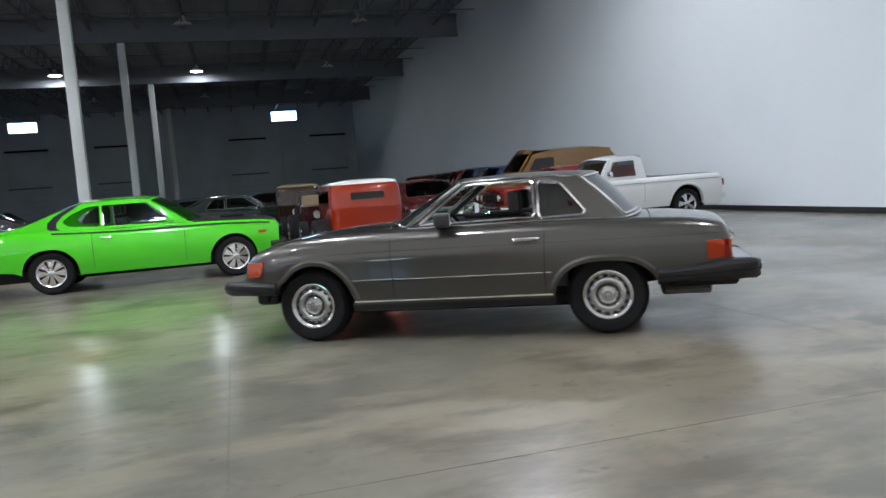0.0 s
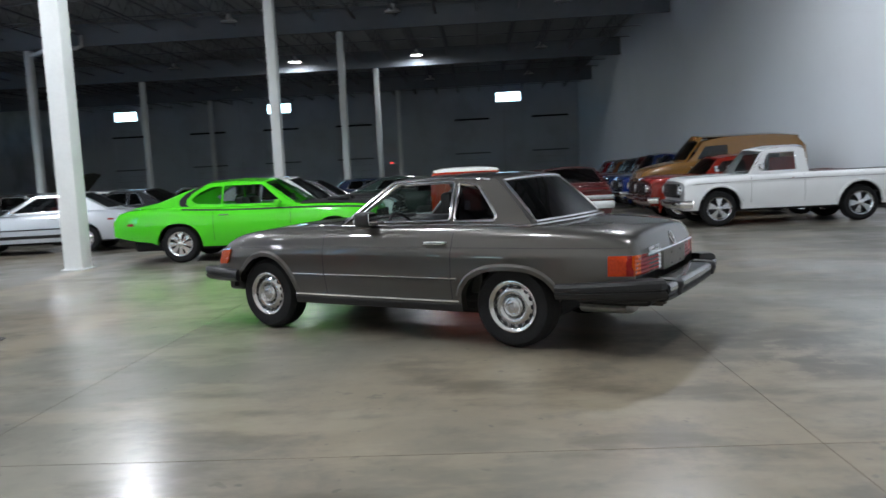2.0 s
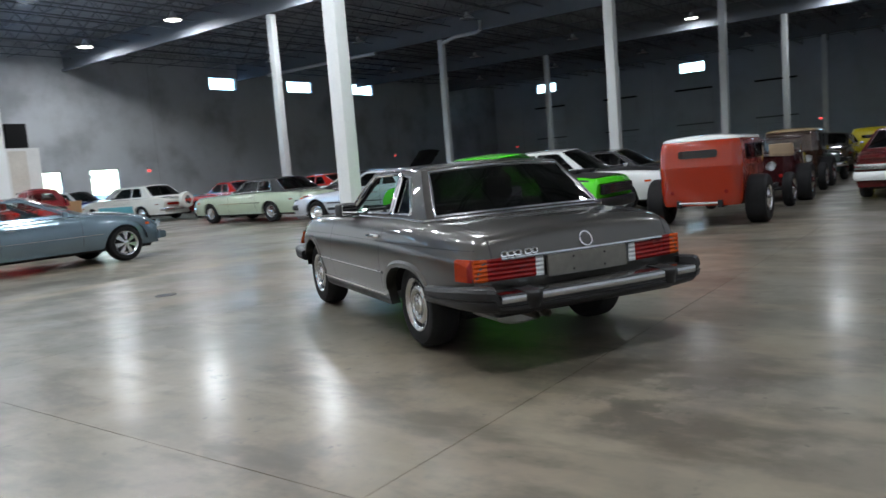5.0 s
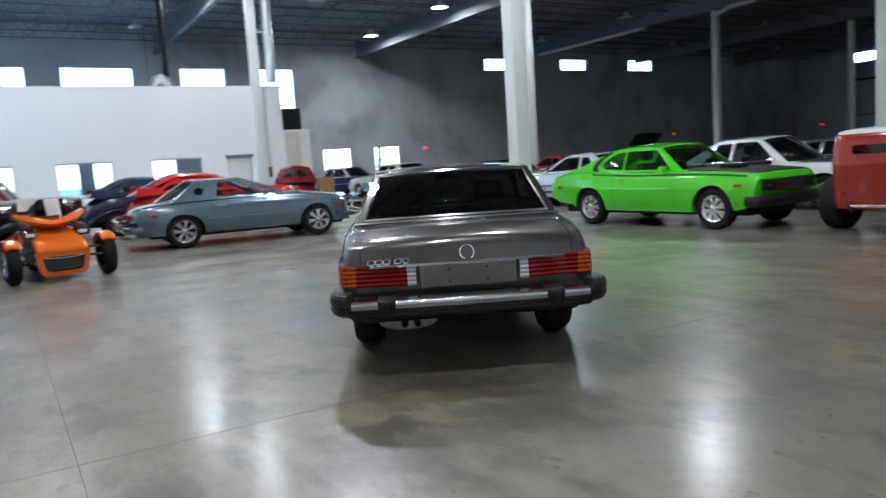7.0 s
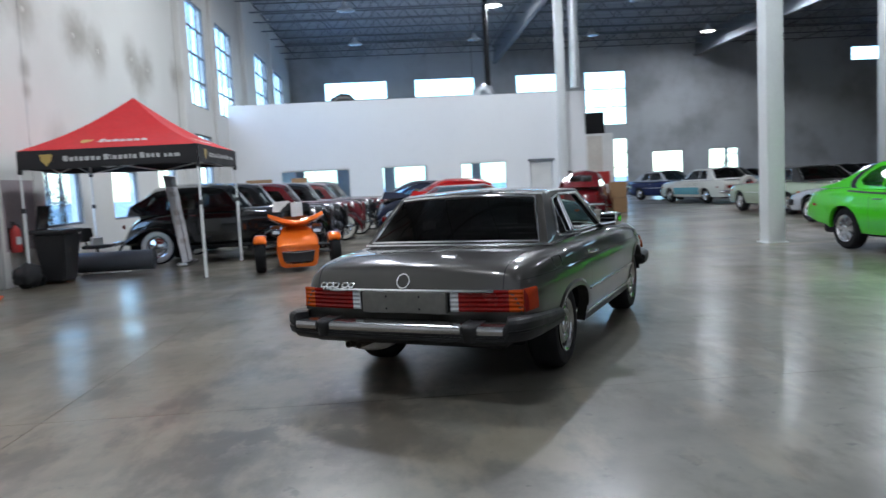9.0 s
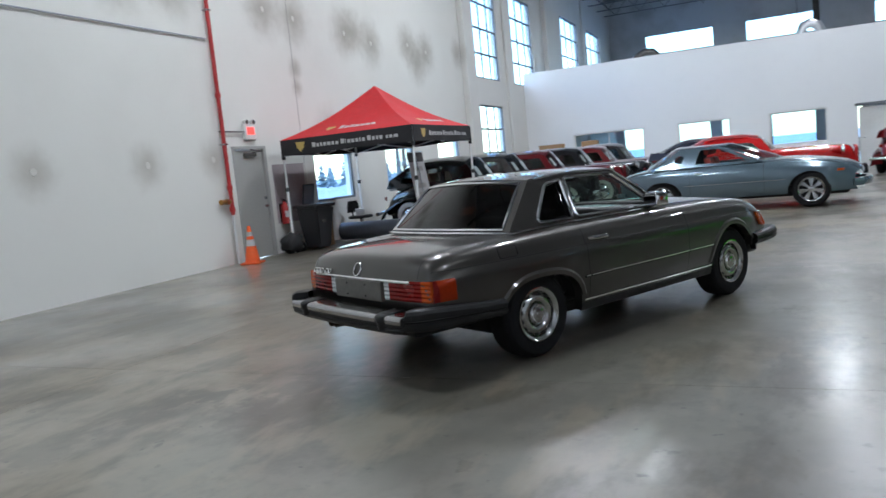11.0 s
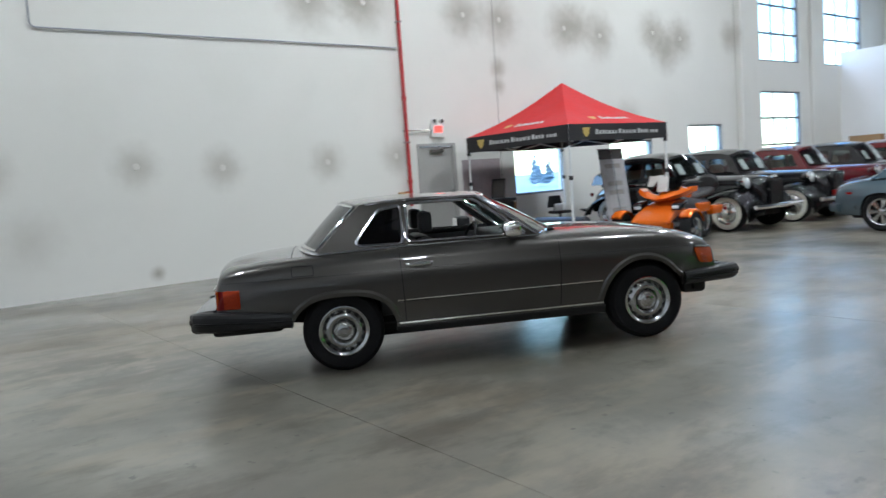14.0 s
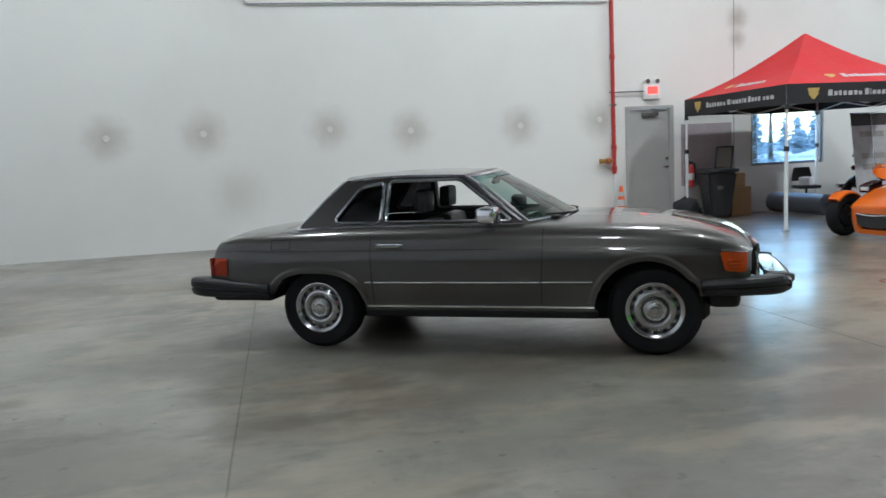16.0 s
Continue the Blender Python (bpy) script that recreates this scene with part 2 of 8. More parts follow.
    def gap(s, bm, x, z0, z1, sign=1, w=0.006, lean=0.0, n=12, over=None):
        """The dark joint round a door, boot or bonnet."""
        ring = []
        for k in range(n + 1):
            z = z0 + (z1 - z0) * k / n
            xx = x + lean * (k / n)
            ring.append([bm.verts.new(s.at(xx + d, z, 0.0022, sign)) for d in (-w / 2, w / 2)])
        for p, q in zip(ring, ring[1:]):
            bm.faces.new((p[0], p[1], q[1], q[0]))
        return bm

    def seam(s, bm, line, w=0.007, n=24):
        """A dark joint over the bonnet or boot along (x, y) points."""
        pts = []
        for (xa, ya), (xb, yb) in zip(line, line[1:]):
            for k in range(n):
                t = k / n
                x, y = xa + (xb - xa) * t, ya + (yb - ya) * t
                pts.append(Vector((s.plan(x, y), y, s.top(x, y) + 0.0025)))
        pts.append(Vector((s.plan(*line[-1]), line[-1][1], s.top(*line[-1]) + 0.0025)))
        prev = None
        for i, p in enumerate(pts):
            d = (pts[min(i + 1, len(pts) - 1)] - pts[max(i - 1, 0)])
            u = Vector((-d.y, d.x, 0)).normalized() * w / 2
            pair = (bm.verts.new(p - u), bm.verts.new(p + u))
            if prev:
                bm.faces.new((prev[0], prev[1], pair[1], pair[0]))
            prev = pair
        return bm


class Cabin:
    """Roof, posts and glass over a Shell."""

    def __init__(s, base, roof, yb, yt, zt, windows, outline=None, crown=0.05, bow=(0.06, 0.2, 0.05, 0.12), ws=(0.06, 0.04, 0.05), bl=(0.1, 0.1, 0.06), bulge=0.02):
        (s.xr, s.zr), (s.xf, s.zf) = base
        s.tr, s.tf = roof
        s.yb, s.yt, s.zt, s.windows, s.crown, s.bow, s.ws, s.bl, s.bulge = yb, yt, zt, windows, crown, bow, ws, bl, bulge
        s.outline = outline or [(s.xr, s.zr), (s.xf, s.zf), (s.tf, zt), (s.tr, zt)]
        tops = [p for p in s.outline if s.tr - 1e-6 <= p[0] <= s.tf + 1e-6 and p[1] > (zt + s.zf) / 2]
        s.roofz = curve(sorted(tops)) if len(tops) > 1 else (lambda x: zt)

    def side(s, x, z, d=0.0, sign=1):
        u = (z - s.zf) / (s.zt - s.zf)
        return Vector((x, sign * (s.yb + (s.yt - s.yb) * u + s.bulge * max(0, 4 * u * (1 - u)) - d), z))

    def front(s, u, v):
        b = Vector((s.xf + s.bow[1] * (1 - u * u), s.yb * u, s.zf + 0.012 * (1 - u * u)))
        t = Vector((s.tf + s.bow[2] * (1 - u * u), s.yt * u, s.roofz(s.tf) + s.crown * (1 - u * u)))
        return b.lerp(t, v) + Vector((0.25, 0, 0.8)) * 0.05 * v * (1 - v)

    def back(s, u, v):
        b = Vector((s.xr - s.bow[0] * (1 - u * u), s.yb * u, s.zr + 0.012 * (1 - u * u)))
        t = Vector((s.tr - s.bow[3] * (1 - u * u), s.yt * u, s.roofz(s.tr) + s.crown * (1 - u * u)))
        return b.lerp(t, v) + Vector((-0.25, 0, 0.8)) * 0.04 * v * (1 - v)

    def top(s, x, y):
        """x runs 0 at the rear edge to 1 at the front edge of the roof."""
        u = y / s.yt
        xa, xb = s.tr - s.bow[3] * (1 - u * u), s.tf + s.bow[2] * (1 - u * u)
        xx = xa + (xb - xa) * x
        return Vector((xx, y, s.roofz(s.tr + (s.tf - s.tr) * x) + s.crown * (1 - u * u)))

    def build(s, car, paint, glass, chrome=None, rear_glass=None, roof_mat=None, trim=0.011, side_glass=None):
        wins = [rounded(w, 0.035) for w in s.windows]
        for sg in (1, -1):
            bm = bmesh.new()
            holed(bm, s.outline, wins, lambda a, b, d, sg=sg: s.side(a, b, d, sg), 0.035)
            part("side_post", bm, paint, car, smooth=25)
            for k, w in enumerate(wins):
                pane = (side_glass or {}).get(k, glass)
                g = car
                if pane:
                    bm = bmesh.new()
                    bm.faces.new([bm.verts.new(s.side(a, b, 0.014, sg)) for a, b in w])
                    g = part("side_window", bm, pane, car, smooth=0)
                    g.visible_shadow = False
                if chrome:
                    bm = bmesh.new()
                    tube(bm, [s.side(a, b, -0.003, sg) for a, b in w], trim, 6, True)
                    part("window_trim", bm, chrome, g, "bright metal window frame")
        bm = bmesh.new()
        grid(bm, s.top, np.linspace(0, 1, 13), np.linspace(-s.yt, s.yt, 15))
        part("roof", bm, roof_mat or paint, car)
        for f, (mu, m0, m1), name, mat in ((s.front, s.ws, "windscreen", glass), (s.back, s.bl, "rear_window", rear_glass or glass)):
            us = [-1, -1 + mu] + list(np.linspace(-1 + mu, 1 - mu, 9)[1:-1]) + [1 - mu, 1]
            vs = [0, m0, 0.3, 0.5, 0.7, 1 - m1, 1]
            inside = lambda u, v, mu=mu, m0=m0, m1=m1: abs(u) < 1 - mu and m0 < v < 1 - m1
            bm = bmesh.new()
            grid(bm, f, us, vs, lambda u, v: not inside(u, v))
            part(name + "_frame", bm, paint, car)
            bm = bmesh.new()
            grid(bm, f, us, vs, inside)
            g = part(name, bm, mat, car)
            g.visible_shadow = False
            if chrome:
                bm = bmesh.new()
                e = 1 - mu
                line = [f(u, m0) for u in np.linspace(-e, e, 9)] + [f(e, v) for v in np.linspace(m0, 1 - m1, 5)[1:]] + [f(u, 1 - m1) for u in np.linspace(e, -e, 9)[1:]] + [f(-e, v) for v in np.linspace(1 - m1, m0, 5)[1:-1]]
                tube(bm, line, trim, 6, True)
                part("window_trim", bm, chrome, g, "bright metal window frame")


MESHES = {}


def shared(key, make, mat, smooth=35):
    """Mesh data built once and used by every alike part."""
    key = (key, mat.name)
    if key not in MESHES:
        bm = bmesh.new()
        make(bm)
        MESHES[key] = to_mesh(bm, key[0].split("|")[0], smooth)
        MESHES[key].materials.append(mat)
    return MESHES[key]


def wheel(car, x, y, R=0.31, rim=0.2, width=0.2, style="steel", turn=0.0):
    """A wheel whose outer face lies at |y|: a drum, and on it the tyre, the rim and its dress."""
    sg = 1 if y > 0 else -1
    w = width
    M = MAT
    drum = link_mesh("wheel", shared(f"wheel|{rim}{w}", lambda bm: lathe(bm, [(-w * .8, 0), (-w * .8, rim * .8), (-w * .35, rim * .8), (-w * .35, 0)], 20), M["black"]), None, car)
    drum.matrix_local = pose(x, y, R, 0, turn, 0 if sg > 0 else 180)

    def tyre(bm):
        prof = [(-w + .02, rim - .01), (-w, rim + .03), (-w, R - .035), (-w + .03, R - .004), (-w * .75, R), (-w * .28, R), (-.03, R - .004), (0.004, R - .035), (0.008, (R + rim) / 2), (-.002, rim + .012), (-.02, rim - .012)]
        lathe(bm, prof, 40)
    link_mesh("tyre", shared(f"tyre|{R}{rim}{w}", tyre, M["tyre"]), None, drum)
    if style == "whitewall":
        link_mesh("whitewall", shared(f"whitewall|{R}{rim}", lambda bm: lathe(bm, [(.004, rim + .01), (.011, rim + .03), (.011, R - .05), (.006, R - .035)], 36), M["white_rubber"]), None, drum)
    face = M["polished"] if style == "mag" else M["chrome"] if style in ("steel", "whitewall", "cap") else M["alloy"]
    if style == "steel":
        q = rim / .19
        pr = lambda pts: [(a, b * q) for a, b in pts]
        link_mesh("rim", shared(f"rim|{rim}", lambda bm: lathe(bm, pr([(-.012, .184), (.005, .193), (.006, .186), (.001, .178), (-.002, .170), (-.012, .161), (-.026, .157)]), 48), M["ring_steel"]), None, drum, "polished trim ring")
        link_mesh("wheel_disc", shared(f"disc|{rim}", lambda bm: lathe(bm, pr([(-.030, .160), (-.026, .150), (-.012, .134), (-.005, .122), (-.004, .108), (-.012, .094), (-.026, .084), (-.032, .07)]), 48), M["wheel_silver"]), None, drum)
        cap = link_mesh("hub_cap", shared(f"cap|{rim}", lambda bm: lathe(bm, pr([(-.032, .078), (-.010, .077), (-.004, .070), (-.008, .060), (.002, .045), (.004, .028), (.010, .022), (.011, 0)]), 36), M["hub_grey"]), None, drum, "grey hub cap with raised centre")
        link_mesh("cap_ring", shared(f"cap_ring|{rim}", lambda bm: lathe(bm, pr([(-.006, .066), (.001, .062), (.001, .058), (-.006, .055)]), 30), M["chrome"]), None, cap)
        slot = shared(f"slot|{rim}", lambda bm: box(bm, -.0095, .0095, -.006, .004, -.0165, .0165, .004), M["black"], 0)
        for k in range(15):
            a = 2 * math.pi * (k + .5) / 15
            ob = link_mesh("slot", slot, None, drum)
            ob.matrix_local = Matrix.Translation((math.cos(a) * .149 * q, -.0215, math.sin(a) * .149 * q)) @ Matrix.Rotation(-a, 4, "Y") @ Matrix.Rotation(radians(-41), 4, "Z")
        return drum
    lip = lambda bm: lathe(bm, [(-.06, rim - .02), (-.012, rim - .012), (.004, rim + .002), (-.004, rim - .014), (-.03, rim - .03)], 36)
    link_mesh("rim", shared(f"lip|{rim}", lip, face), None, drum)
    if style in ("whitewall", "cap"):
        link_mesh("hub_cap", shared(f"moon|{rim}", lambda bm: lathe(bm, [(-.03, rim - .02), (-.006, rim * .7), (-.012, rim * .62), (.012, rim * .4), (.024, rim * .2), (.026, 0)], 32), M["chrome"]), None, drum)
        return drum
    n = {"mag": 8, "five": 5, "seven": 7}[style]

    def spoke(bm):
        a = math.pi / n * (.62 if style != "mag" else .72)
        r0, r1 = rim * .2, rim - .022
        pts = [(r0, -a * 1.3), (r0, a * 1.3), (r1, a * .8 if style != "mag" else a), (r1, -a * .8 if style != "mag" else -a)]
        fr = [bm.verts.new((r * math.cos(t), -.012 if r > r0 else -.004, r * math.sin(t))) for r, t in pts]
        bk = [bm.verts.new((r * math.cos(t) * .99, -.05, r * math.sin(t) * .99)) for r, t in pts]
        bm.faces.new(fr), bm.faces.new(bk)
        for i in range(4):
            bm.faces.new((fr[i], fr[(i + 1) % 4], bk[(i + 1) % 4], bk[i]))
    sp = shared(f"spoke|{style}{rim}", spoke, face, 0)
    for k in range(n):
        ob = link_mesh("spoke", sp, None, drum)
        ob.matrix_local = Matrix.Rotation(2 * math.pi * k / n, 4, "Y")
    link_mesh("hub_cap", shared(f"hub|{rim}", lambda bm: lathe(bm, [(-.03, rim * .26), (.0, rim * .24), (.008, rim * .16), (.01, 0)], 20), face), None, drum)
    return drum


def bumper(car, S, end, z0, z1, mat, reach=0.1, wrap=0.0, depth=0.09, name="bumper", label="", width=0.99):
    """A bar across the front (+1) or rear (-1) end that follows its plan and turns round the corners."""
    x = S.x1 if end > 0 else S.x0
    wid = S.w(x - end * 0.05) * width
    line = []
    if wrap:
        for t in np.linspace(wrap, 0.2, 5):
            line.append((x - end * t, S.w(x - end * t) + 0.02))
        line.append((x - end * 0.06, wid + 0.03))
    for y in np.linspace(wid, -wid, 15):
        k = (abs(y) / wid)
        line.append((x + end * (reach - S.bow[1 if end > 0 else 0] * k ** 2.5 - (0.03 * k ** 8 if wrap else 0)), y))
    if wrap:
        line.append((x - end * 0.06, -wid - 0.03))
        for t in np.linspace(0.2, wrap, 5):
            line.append((x - end * t, -S.w(x - end * t) - 0.02))
    zm, h = (z0 + z1) / 2, (z1 - z0) / 2
    bm = bmesh.new()
    rings = []
    for i, (px, py) in enumerate(line):
        a, b = Vector(line[max(i - 1, 0)]), Vector(line[min(i + 1, len(line) - 1)])
        d = (b - a).normalized()
        nrm = Vector((-d.y, d.x))
        c = Vector((px, py))
        if (c + nrm * 0.1 - Vector((S.x0 + S.x1, 0)) / 2).length < (c - Vector((S.x0 + S.x1, 0)) / 2).length:
            nrm = -nrm
        rings.append([bm.verts.new((c.x - nrm.x * o, c.y - nrm.y * o, z)) for o, z in ((depth, zm - h), (.02, zm - h), (0, zm - h * .55), (-.004, zm), (0, zm + h * .55), (.02, zm + h), (depth, zm + h))])
    for p, q in zip(rings, rings[1:]):
        for j in range(6):
            bm.faces.new((p[j], q[j], q[j + 1], p[j + 1]))
        bm.faces.new((p[6], q[6], q[0], p[0]))
    bm.faces.new(rings[0]), bm.faces.new(rings[-1])
    return part(name, bm, mat, car, label)


def seat(car, x, y, z, mat, w=0.48, h=0.62, rest=True):
    bm = bmesh.new()
    box(bm, x, x + .5, y - w / 2, y + w / 2, z, z + .16, .05, 2)
    s = part("seat", bm, mat, car)
    bm = bmesh.new()
    box(bm, -.07, .07, -w / 2, w / 2, 0, h, .05, 2)
    for v in bm.verts:
        v.co.x += x - .02 - v.co.z * .28
        v.co.y += y
        v.co.z += z + .08
    part("backrest", bm, mat, s)
    if rest:
        bm = bmesh.new()
        box(bm, -.05, .05, -.13, .13, 0, .18, .04, 2)
        for v in bm.verts:
            v.co.x += x - .02 - (h + .06) * .28
            v.co.y += y
            v.co.z += z + h + .13
        part("headrest", bm, mat, s)
    return s


def steering(car, x, y, z, r=0.19):
    bm = bmesh.new()
    ring = [Vector((0, r * math.cos(a), r * math.sin(a))) for a in np.linspace(0, 2 * math.pi, 24, endpoint=False)]
    tube(bm, ring, .014, 6, True)
    for a in (0.2, math.pi - .2, -math.pi / 2):
        tube(bm, [Vector((0.01, 0, 0)), Vector((0, r * math.cos(a), r * math.sin(a)))], .012, 5)
    tube(bm, [Vector((0.02, 0, 0)), Vector((0.4, 0, 0))], .02, 6)
    bmesh.ops.transform(bm, matrix=pose(x, y, z, 0, 25, 0), verts=bm.verts)
    return part("steering_wheel", bm, MAT["black"], car)


def lamp_disc(car, x, y, z, r, mat, name="headlamp", rim=True, depth=0.05, face=1):
    bm = bmesh.new()
    lathe(bm, [(0, r), (face * .012, r * .9), (face * .03, r * .5), (face * .034, 0)], 20, "x", (x, y, z))
    g = part(name, bm, mat, car)
    if rim:
        bm = bmesh.new()
        lathe(bm, [(-face * depth, r * 1.02), (0, r * 1.12), (face * .02, r * 1.08), (face * .012, r * .97)], 20, "x", (x, y, z))
        part("lamp_rim", bm, MAT["chrome"], g)
    return g


def slab(car, name, x0, x1, y0, y1, z0, z1, mat, bevel=0.01, label="", seg=2):
    bm = bmesh.new()
    box(bm, x0, x1, y0, y1, z0, z1, bevel, seg)
    return part(name, bm, mat, car, label)


def underside(car, S, wb, R, y=0.62, tail=.35):
    bm = bmesh.new()
    box(bm, S.x0 + tail, S.x1 - .3, -y + .05, y - .05, S.sill - .06, S.sill + .14, .04)
    part("underbody", bm, MAT["black"], car)
    for xc in (0, wb):
        for sg in (1, -1):
            bm = bmesh.new()
            lathe(bm, [(sg * (y - .17), R * .2), (sg * (y - .17), R + .1), (sg * (y + .17), R + .1)], 14, "y", (xc, 0, R), .12, math.pi - .12)
            part("wheel_housing", bm, MAT["black"], car)

# ---------------------------------------------------------------- materials
MAT = {}


def mat(key, *a, **k):
    MAT[key] = material(key, *a, **k)
    return MAT[key]


mat("black", (0.01, 0.01, 0.011), 0.6, vary=0.3, spec=0.25)
mat("tyre", (0.011, 0.011, 0.012), 0.75, bump=0.25, scale=60, vary=0.25, spec=0.2)
mat("white_rubber", (0.62, 0.59, 0.52), 0.55, vary=0.1)
mat("chrome", (0.86, 0.86, 0.87), 0.1, 1.0, vary=0.05, rvary=0.4)
mat("bumper_chrome", (0.42, 0.42, 0.43), 0.14, 1.0, vary=0.08, rvary=0.4)
mat("polished", (0.78, 0.78, 0.78), 0.2, 1.0, vary=0.08)
mat("alloy", (0.55, 0.56, 0.58), 0.22, 1.0, vary=0.08)
mat("ring_steel", (0.50, 0.50, 0.50), 0.16, 1.0, vary=0.1)
mat("hub_grey", (0.42, 0.42, 0.415), 0.2, 1.0)
mat("wheel_silver", (0.42, 0.42, 0.415), 0.19, 1.0)
mat("cap_grey", (0.2, 0.19, 0.18), 0.2, 0.6, coat=0.5)
mat("rubber", (0.010, 0.010, 0.011), 0.42, vary=0.2, spec=0.35, bump=0.1, scale=80)
mat("leather", (0.014, 0.014, 0.015), 0.45, bump=0.3, scale=90)
mat("tan_leather", (0.30, 0.22, 0.14), 0.5, bump=0.2, scale=90)
mat("red_leather", (0.35, 0.03, 0.025), 0.45, bump=0.2, scale=90)
mat("amber", (0.40, 0.052, 0.003), 0.24, spec=0.25, vary=0.3, scale=60)
mat("front_amber", (0.34, 0.045, 0.003), 0.24, spec=0.3, vary=0.3, scale=60)
mat("tail_amber", (0.33, 0.028, 0.003), 0.24, spec=0.25, vary=0.3, scale=60)
mat("red_lens", (0.17, 0.004, 0.003), 0.24, spec=0.22, vary=0.3, scale=60)
mat("clear_lens", (0.42, 0.43, 0.43), 0.14, coat=1.0)
mat("head_lens", (0.75, 0.78, 0.8), 0.06, 0.3, coat=1.0)
mat("steel_white", (0.72, 0.74, 0.74), 0.4, vary=0.05)
mat("steel_grey", (0.155, 0.168, 0.185), 0.55, vary=0.12)
mat("deck_grey", (0.33, 0.35, 0.38), 0.65, vary=0.12)
mat("plate_grey", (0.105, 0.10, 0.088), 0.55, bump=0.15, vary=0.25)
mat("galvanised", (0.62, 0.64, 0.66), 0.33, 1.0, bump=0.5, scale=30)
mat("door_grey", (0.36, 0.355, 0.335), 0.45, vary=0.06)
mat("red_paint", (0.42, 0.03, 0.028), 0.4)
mat("rusty", (0.10, 0.08, 0.065), 0.55, 0.4, bump=0.3)
mat("aluminised", (0.34, 0.33, 0.31), 0.42, 0.8, bump=0.2, vary=0.25)
mat("brass", (0.45, 0.25, 0.08), 0.35, 1.0)
mat("plastic_white", (0.75, 0.75, 0.73), 0.4)
mat("plug_filler", (0.62, 0.60, 0.56), 0.8, bump=0.3, scale=40)
mat("plastic_black", (0.02, 0.02, 0.022), 0.5, vary=0.2)
mat("gloss_black", (0.008, 0.008, 0.009), 0.12, coat=0.6, vary=0.2)
mat("cone_orange", (0.85, 0.12, 0.02), 0.5)
mat("card", (0.34, 0.2, 0.1), 0.8, bump=0.2)
mat("canopy_red", (0.52, 0.016, 0.02), 0.7, bump=0.2, scale=12)
mat("canopy_black", (0.016, 0.016, 0.018), 0.7, bump=0.2, scale=12)
mat("print_white", (0.5, 0.5, 0.5), 0.6)
mat("print_gold", (0.5, 0.36, 0.1), 0.5)
mat("exit_red", (1.0, 0.05, 0.04), 0.5, emit=2.5)
mat("lamp_glow", (1.0, 0.97, 0.92), 0.5, emit=9.0)
mat("baseboard", (0.02, 0.02, 0.022), 0.5)
mat("patch", (0.36, 0.31, 0.32), 0.8, bump=0.2)
mat("paper", (0.8, 0.8, 0.78), 0.7)
mat("joint", (0.10, 0.095, 0.085), 0.9)
mat("grass", (0.42, 0.45, 0.46), 0.9, bump=0.6, scale=8)
mat("bark", (0.09, 0.06, 0.04), 0.9)
mat("needles", (0.24, 0.31, 0.32), 0.8, vary=0.4)
MAT["glass"] = thin_glass("car_glass", (0.78, 0.87, 0.83))
MAT["green_glass"] = thin_glass("green_glass", (0.38, 0.54, 0.48))
MAT["band_glass"] = thin_glass("band_glass", (0.12, 0.5, 0.42))
MAT["dark_glass"] = thin_glass("tinted_glass", (0.02, 0.02, 0.022))
MAT["smoke_glass"] = thin_glass("smoked_glass", (0.07, 0.08, 0.08))
MAT["cab_glass"] = thin_glass("cab_glass", (0.4, 0.45, 0.45))
MAT["pane"] = thin_glass("window_pane", (0.64, 0.83, 0.95))


def paint(key, color, rough=0.22, metal=0.0, vary=0.05):
    return mat(key, color, rough, metal, 1.0, vary=vary, scale=3, rvary=0.05, spec=0.2)


def world_noise(nt, scale, detail=4, rough=0.55):
    geo = nt.nodes.new("ShaderNodeNewGeometry")
    n = nt.nodes.new("ShaderNodeTexNoise")
    n.inputs["Scale"].default_value, n.inputs["Detail"].default_value, n.inputs["Roughness"].default_value = scale, detail, rough
    nt.links.new(geo.outputs["Position"], n.inputs["Vector"])
    return n.outputs["Fac"]


def ranged(nt, src, a, b, c, d):
    r = nt.nodes.new("ShaderNodeMapRange")
    r.interpolation_type = "SMOOTHSTEP"
    for key, v in zip(("From Min", "From Max", "To Min", "To Max"), (a, b, c, d)):
        r.inputs[key].default_value = v
    nt.links.new(src, r.inputs["Value"])
    return r.outputs[0]


def mixed(nt, fac, a, b):
    m = nt.nodes.new("ShaderNodeMix")
    m.data_type = "RGBA"
    nt.links.new(fac, m.inputs[0])
    for sock, v in ((m.inputs[6], a), (m.inputs[7], b)):
        if isinstance(v, tuple):
            sock.default_value = (*v, 1)
        else:
            nt.links.new(v, sock)
    return m.outputs[2]


